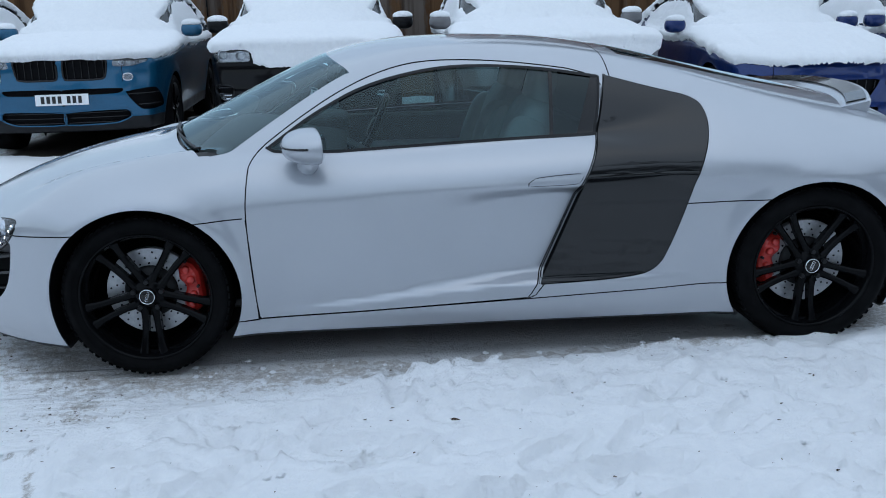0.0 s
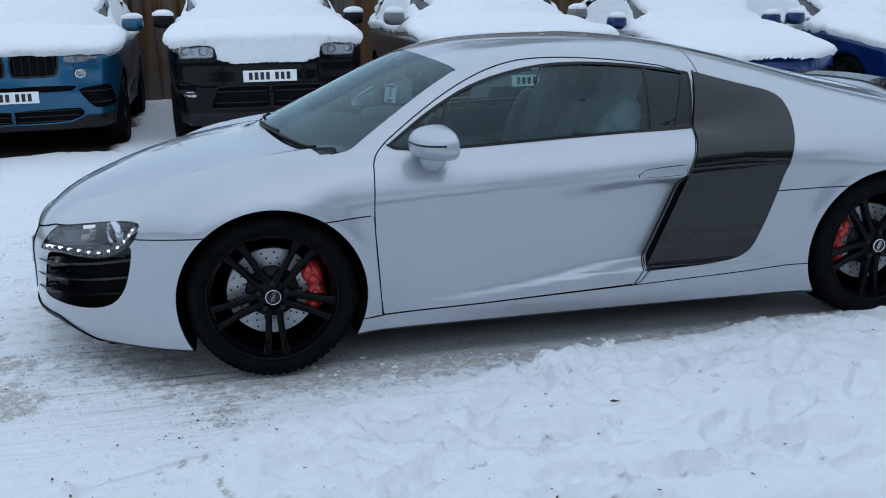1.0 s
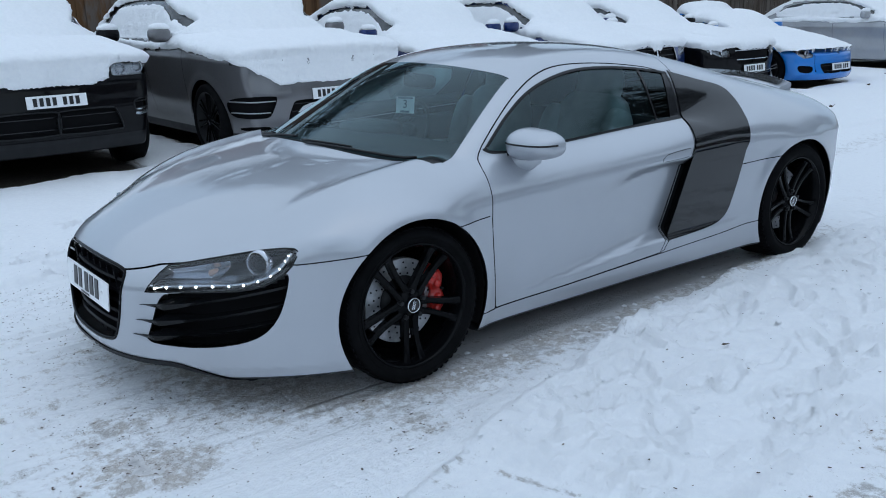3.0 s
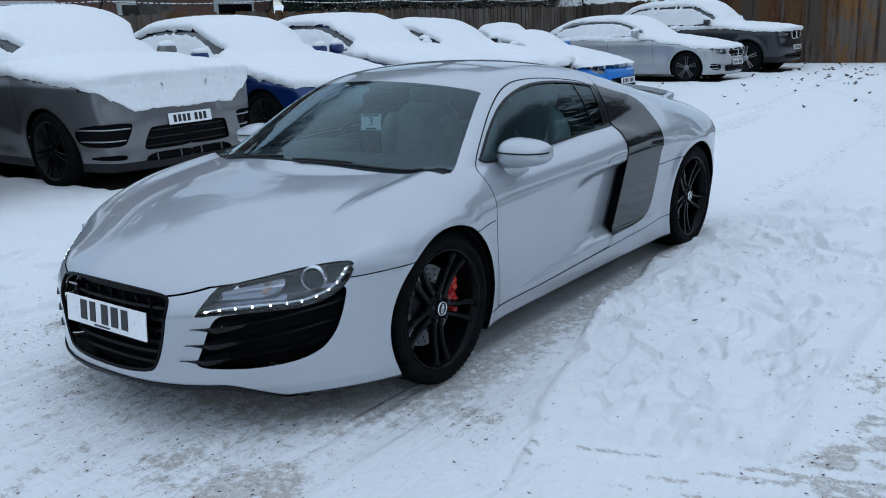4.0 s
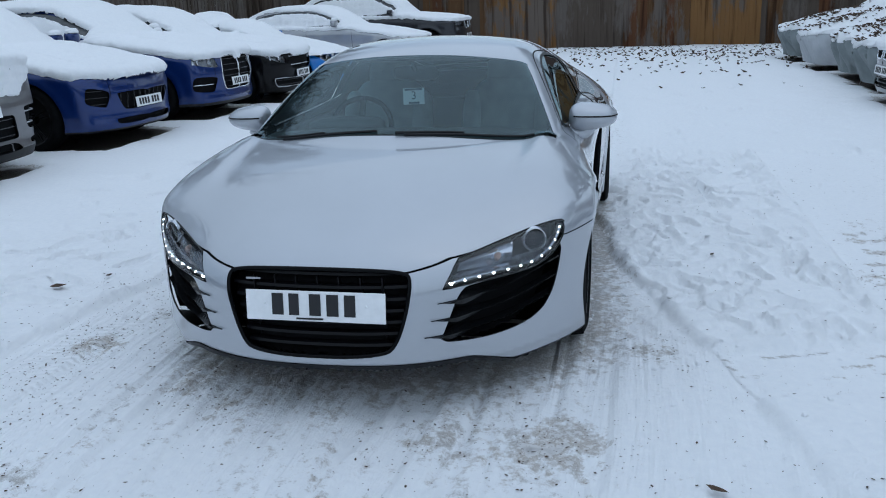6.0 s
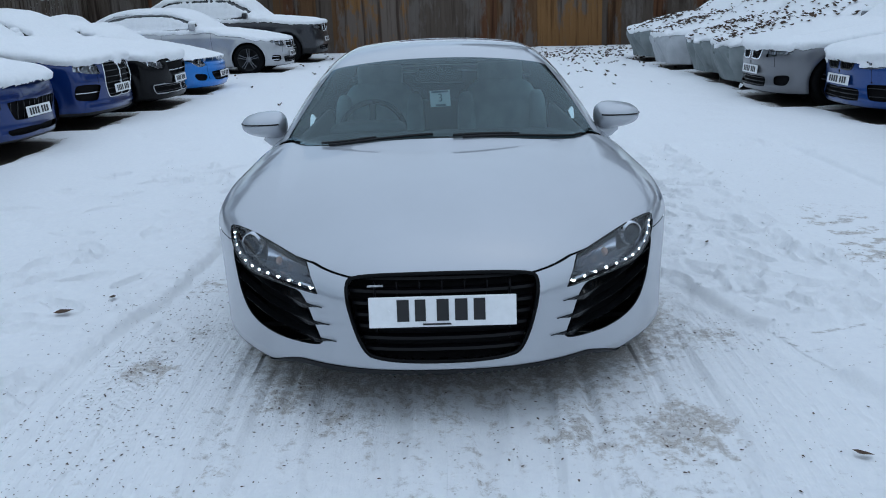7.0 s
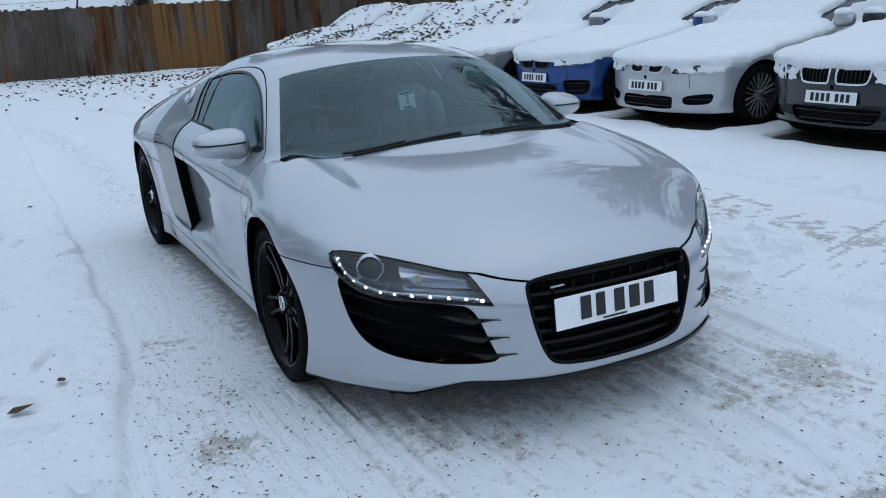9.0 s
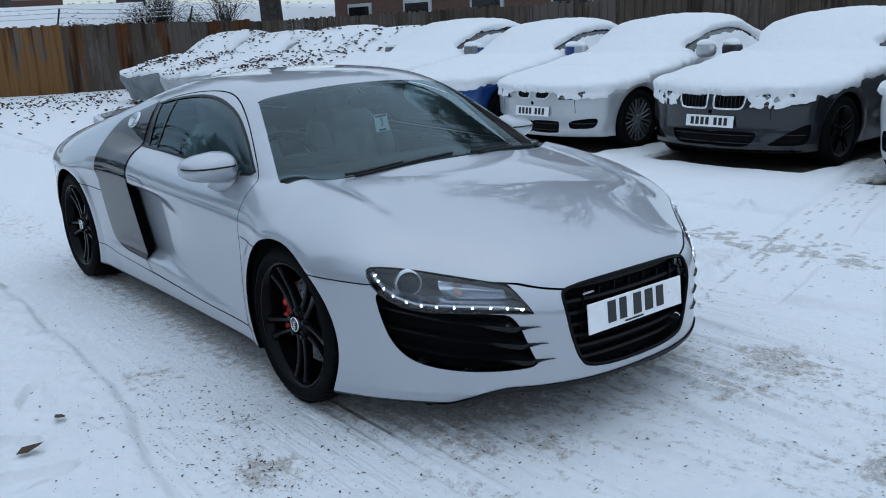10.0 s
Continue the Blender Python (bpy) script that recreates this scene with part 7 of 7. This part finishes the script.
def build_beyond():
    rnd = random.Random(77)
    ends = (WOOD_GREY, WOOD_GREY, WOOD_BROWN, WOOD_BROWN, WOOD_ORANGE, WOOD_GREY, WOOD_BROWN, WOOD_ORANGE, WOOD_GREY, WOOD_GREY, WOOD_GREY)
    fence_run((21.2, 10.3), (21.2, -10.2), 1.86, lambda i: ends[i % 11], rnd, "weathered close-board fence with newer orange-brown panels", True, lambda c: True, True)
    fence_run((-14, 10.3), (21.2, 10.3), 1.80, lambda i: WOOD_BROWN if i < 14 else WOOD_GREY, rnd, "brown close-board fence topped with barbed wire", True, lambda c: -5 < c.x < 20)
    fence_run((21.2, -10.2), (-14, -10.2), 1.80, lambda i: WOOD_GREY, rnd, "grey close-board fence behind the parked cars", False, lambda c: 0 < c.x < 20)
    fence_run((-14, -10.2), (-14, 10.3), 1.80, lambda i: WOOD_GREY, rnd, "grey close-board fence across the yard", False, lambda c: False)
    base = dict(COUPE, W=.93, drop=.05)
    for i, (x, y, mt, lb, L) in enumerate(((8.95, -4.35, COVER, "grey-green sheet over a parked car", 4.5), (10.75, -4.45, COVER, "creased grey-green sheet over a parked car", 4.4), (12.9, -4.3, COVER_PALE, "pale grey sheet over a parked car", 4.5), (15.2, -4.3, COVER, "dark sheet over a parked car near the end fence", 4.6))):
        covered_car(pose(x, y, -.01, 0, 0, -90 + 2 * i), 3 + i, dict(base, L=L, H=1.36 + .05 * (i % 2), zn=.66), mt, lb)
    # leaves blown towards the end fence
    V, F = [], []
    for _ in range(1000):
        x = 20.8 - abs(rnd.gauss(0, 4.0))
        y = rnd.gauss(-3.0, 3.2)
        if x < 7 or abs(y) > 9:
            continue
        leaf_at(V, F, Vector((x, y, .03)), rnd.uniform(.03, .06), rnd, 2.6)
    tagged(link_mesh("fallen_leaves", V, F, LEAF, smooth=False), "brown leaves scattered over snow before the fence", "leaves", kind="stuff")
    for x, y, s in ((-1.15, 1.87, .05), (-.93, 1.71, .035), (-2.63, -1.36, .035), (3.0, 1.6, .04), (-.2, -1.55, .02)):
        V, F = [], []
        leaf_at(V, F, Vector((0, 0, .012)), s, rnd)
        o = link_mesh("fallen_leaf", V, F, LEAF, smooth=False)
        o.matrix_world = pose(x, y, float(snow_height(np.array([x]), np.array([y]))[0][0]))
        tagged(o, "curled brown leaf lying on the snow", "leaf", "leaves by the coupe")
    # grit and lumps of snow trodden about the coupe
    V, F = [], []
    spots = [(rnd.uniform(-5.2, -1.8), rnd.gauss(.2, 1.3)) if rnd.random() < .45 else ((rnd.uniform(-3.6, -.8), rnd.gauss(1.45 - .1, .22)) if rnd.random() < .6 else (rnd.uniform(-3, 3), rnd.choice((-1, 1)) * rnd.uniform(.9, 2.6))) for _ in range(3600)]
    spots += [(cx + rnd.gauss(0, r), cy + rnd.gauss(0, r * .8)) for cx, cy, r in STAINS for _ in range(60)]
    for (x, y), z in zip(spots, snow_height(*np.array(spots).T)[0]):
        leaf_at(V, F, Vector((x, y, z + .002)), rnd.choice((.0025, .003, .003, .004, .005, .008)), rnd)
    tagged(link_mesh("grit", V, F, LEAF, smooth=False), "dark grit and leaf crumbs on trodden snow", "grit", kind="stuff")
    V, F = [], []
    spots = [(rnd.uniform(-2.2, 2.6), -1.15 - abs(rnd.gauss(.45, .5))) if k < 190 else (rnd.uniform(-1.2, 1.2), rnd.uniform(-1.08, -.78)) for k in range(260)]
    for (x, y), z in zip(spots, snow_height(*np.array(spots).T)[0]):
        r, k = rnd.choice((.005, .006, .008, .011, .016)), len(V)
        for i in range(3):
            for j in range(6):
                a = j * 1.047 + i * .5
                q = r * (1.0, .9, .4)[i] * rnd.uniform(.7, 1.2)
                V.append((x + q * math.cos(a), y + q * math.sin(a), z + r * (-.3, .25, .5)[i]))
        for i in range(2):
            for j in range(6):
                F.append((k + 6 * i + j, k + 6 * i + (j + 1) % 6, k + 6 * i + 6 + (j + 1) % 6, k + 6 * i + 6 + j))
        F.append(tuple(k + 12 + j for j in range(6)))
    tagged(link_mesh("snow_lumps", V, F, SNOW_CAP, smooth=True), "loose lumps of kicked-up snow", "snow", kind="stuff")
    for x, y, h, s in ((8.5, 13.6, 23, 1), (14.5, 14.5, 23, 2), (19.5, 14, 20, 11), (22.4, -11.6, 23, 3), (31, -9.5, 22, 4), (25, 8.5, 17, 5), (6.5, -15.5, 22, 6), (-6, -16, 15, 7), (4, -18, 18, 9), (40, -13, 22, 10), (34, -6, 24, 12)):
        bare_tree(x, y, h, s)
    hedge(rnd)
    # a snowy bank and a brick house past the fences
    n = 60
    X, Y = np.meshgrid(np.linspace(22.2, 60, n), np.linspace(-40, 40, n), indexing="ij")
    Z = .2 + 2.2 * step((X - 21.2) / 4.5) + .02 * (X - 22) + .4 * (fbm(X * .3, Y * .3, 3, 4.0) - .5)
    Vb = np.stack([X.ravel(), Y.ravel(), Z.ravel()], 1)
    i, j = np.meshgrid(np.arange(n - 1), np.arange(n - 1), indexing="ij")
    a = (i * n + j).ravel()
    tagged(link_mesh("snow_bank", Vb, np.stack([a, a + n, a + n + 1, a + 1], 1), SNOW_CAP), "snow-covered bank beyond the end fence", "bank", kind="structure")
    V, F = [], []
    for _ in range(6000):
        k = rnd.randrange(len(Vb))
        p = Vb[k] + (rnd.uniform(-.3, .3), rnd.uniform(-.7, .7), .05)
        if p[0] < 30 and -16 < p[1] < 8:
            leaf_at(V, F, Vector(p), rnd.uniform(.05, .11), rnd)
    tagged(link_mesh("fallen_leaves", V, F, LEAF, smooth=False), "brown leaves lying on the snowy bank", "leaves", kind="stuff")
    for k in range(9):
        x, y = rnd.uniform(22.6, 24), (-7.2, -7.9, -8.6, -9.4, -10.2, -3.0, -5.6, 2.5, 6.0)[k]
        shrub(x, y, 1.5 + .3 * (k % 3), (.8, 1.0, 1.2, 1.0, 1.2, .5, .7, .6, .8)[k], 90 + k)
    for hx, hy, w, rot, tall in ((7.5, 15.4, 11.2, 0, 5.2), (38, -3.6, 12, -90, 2.7), (15, -13.2, 12, 180, 5.2)):
        hs = thing("brick_house", "red brick house beyond the fence with snow on its roof", "house", "houses", pose(hx, hy, 0 if tall > 4 else 2.3, 0, 0, rot))
        part("wall", box(w, 7, tall, pose(0, 3.5, tall / 2), .01), BRICK, hs)
        b = bmesh.new()
        vs = [b.verts.new(q) for q in ((-w / 2 - .4, -.5, tall - .1), (w / 2 + .4, -.5, tall - .1), (w / 2 + .4, 7.5, tall - .1), (-w / 2 - .4, 7.5, tall - .1), (-w / 2, 3.5, tall + 2.6), (w / 2, 3.5, tall + 2.6))]
        for f in ((0, 1, 5, 4), (2, 3, 4, 5), (0, 4, 3), (1, 2, 5), (0, 3, 2, 1)):
            b.faces.new([vs[k] for k in f])
        part("roof", b, SNOW_CAP, hs)
        for k in range(4):
            for zz in (1.6, 3.9) if tall > 4 else (1.5,):
                wi = part("window", box(1.3, .08, 1.2, pose(-w / 2 + w / 4 * (k + .5), -.02, zz), .01), WHITE_CAR, hs)
                part("pane", box(1.1, .03, 1.0, pose(-w / 2 + w / 4 * (k + .5), -.06, zz)), GLOSS_BLACK, wi)


build_beyond()
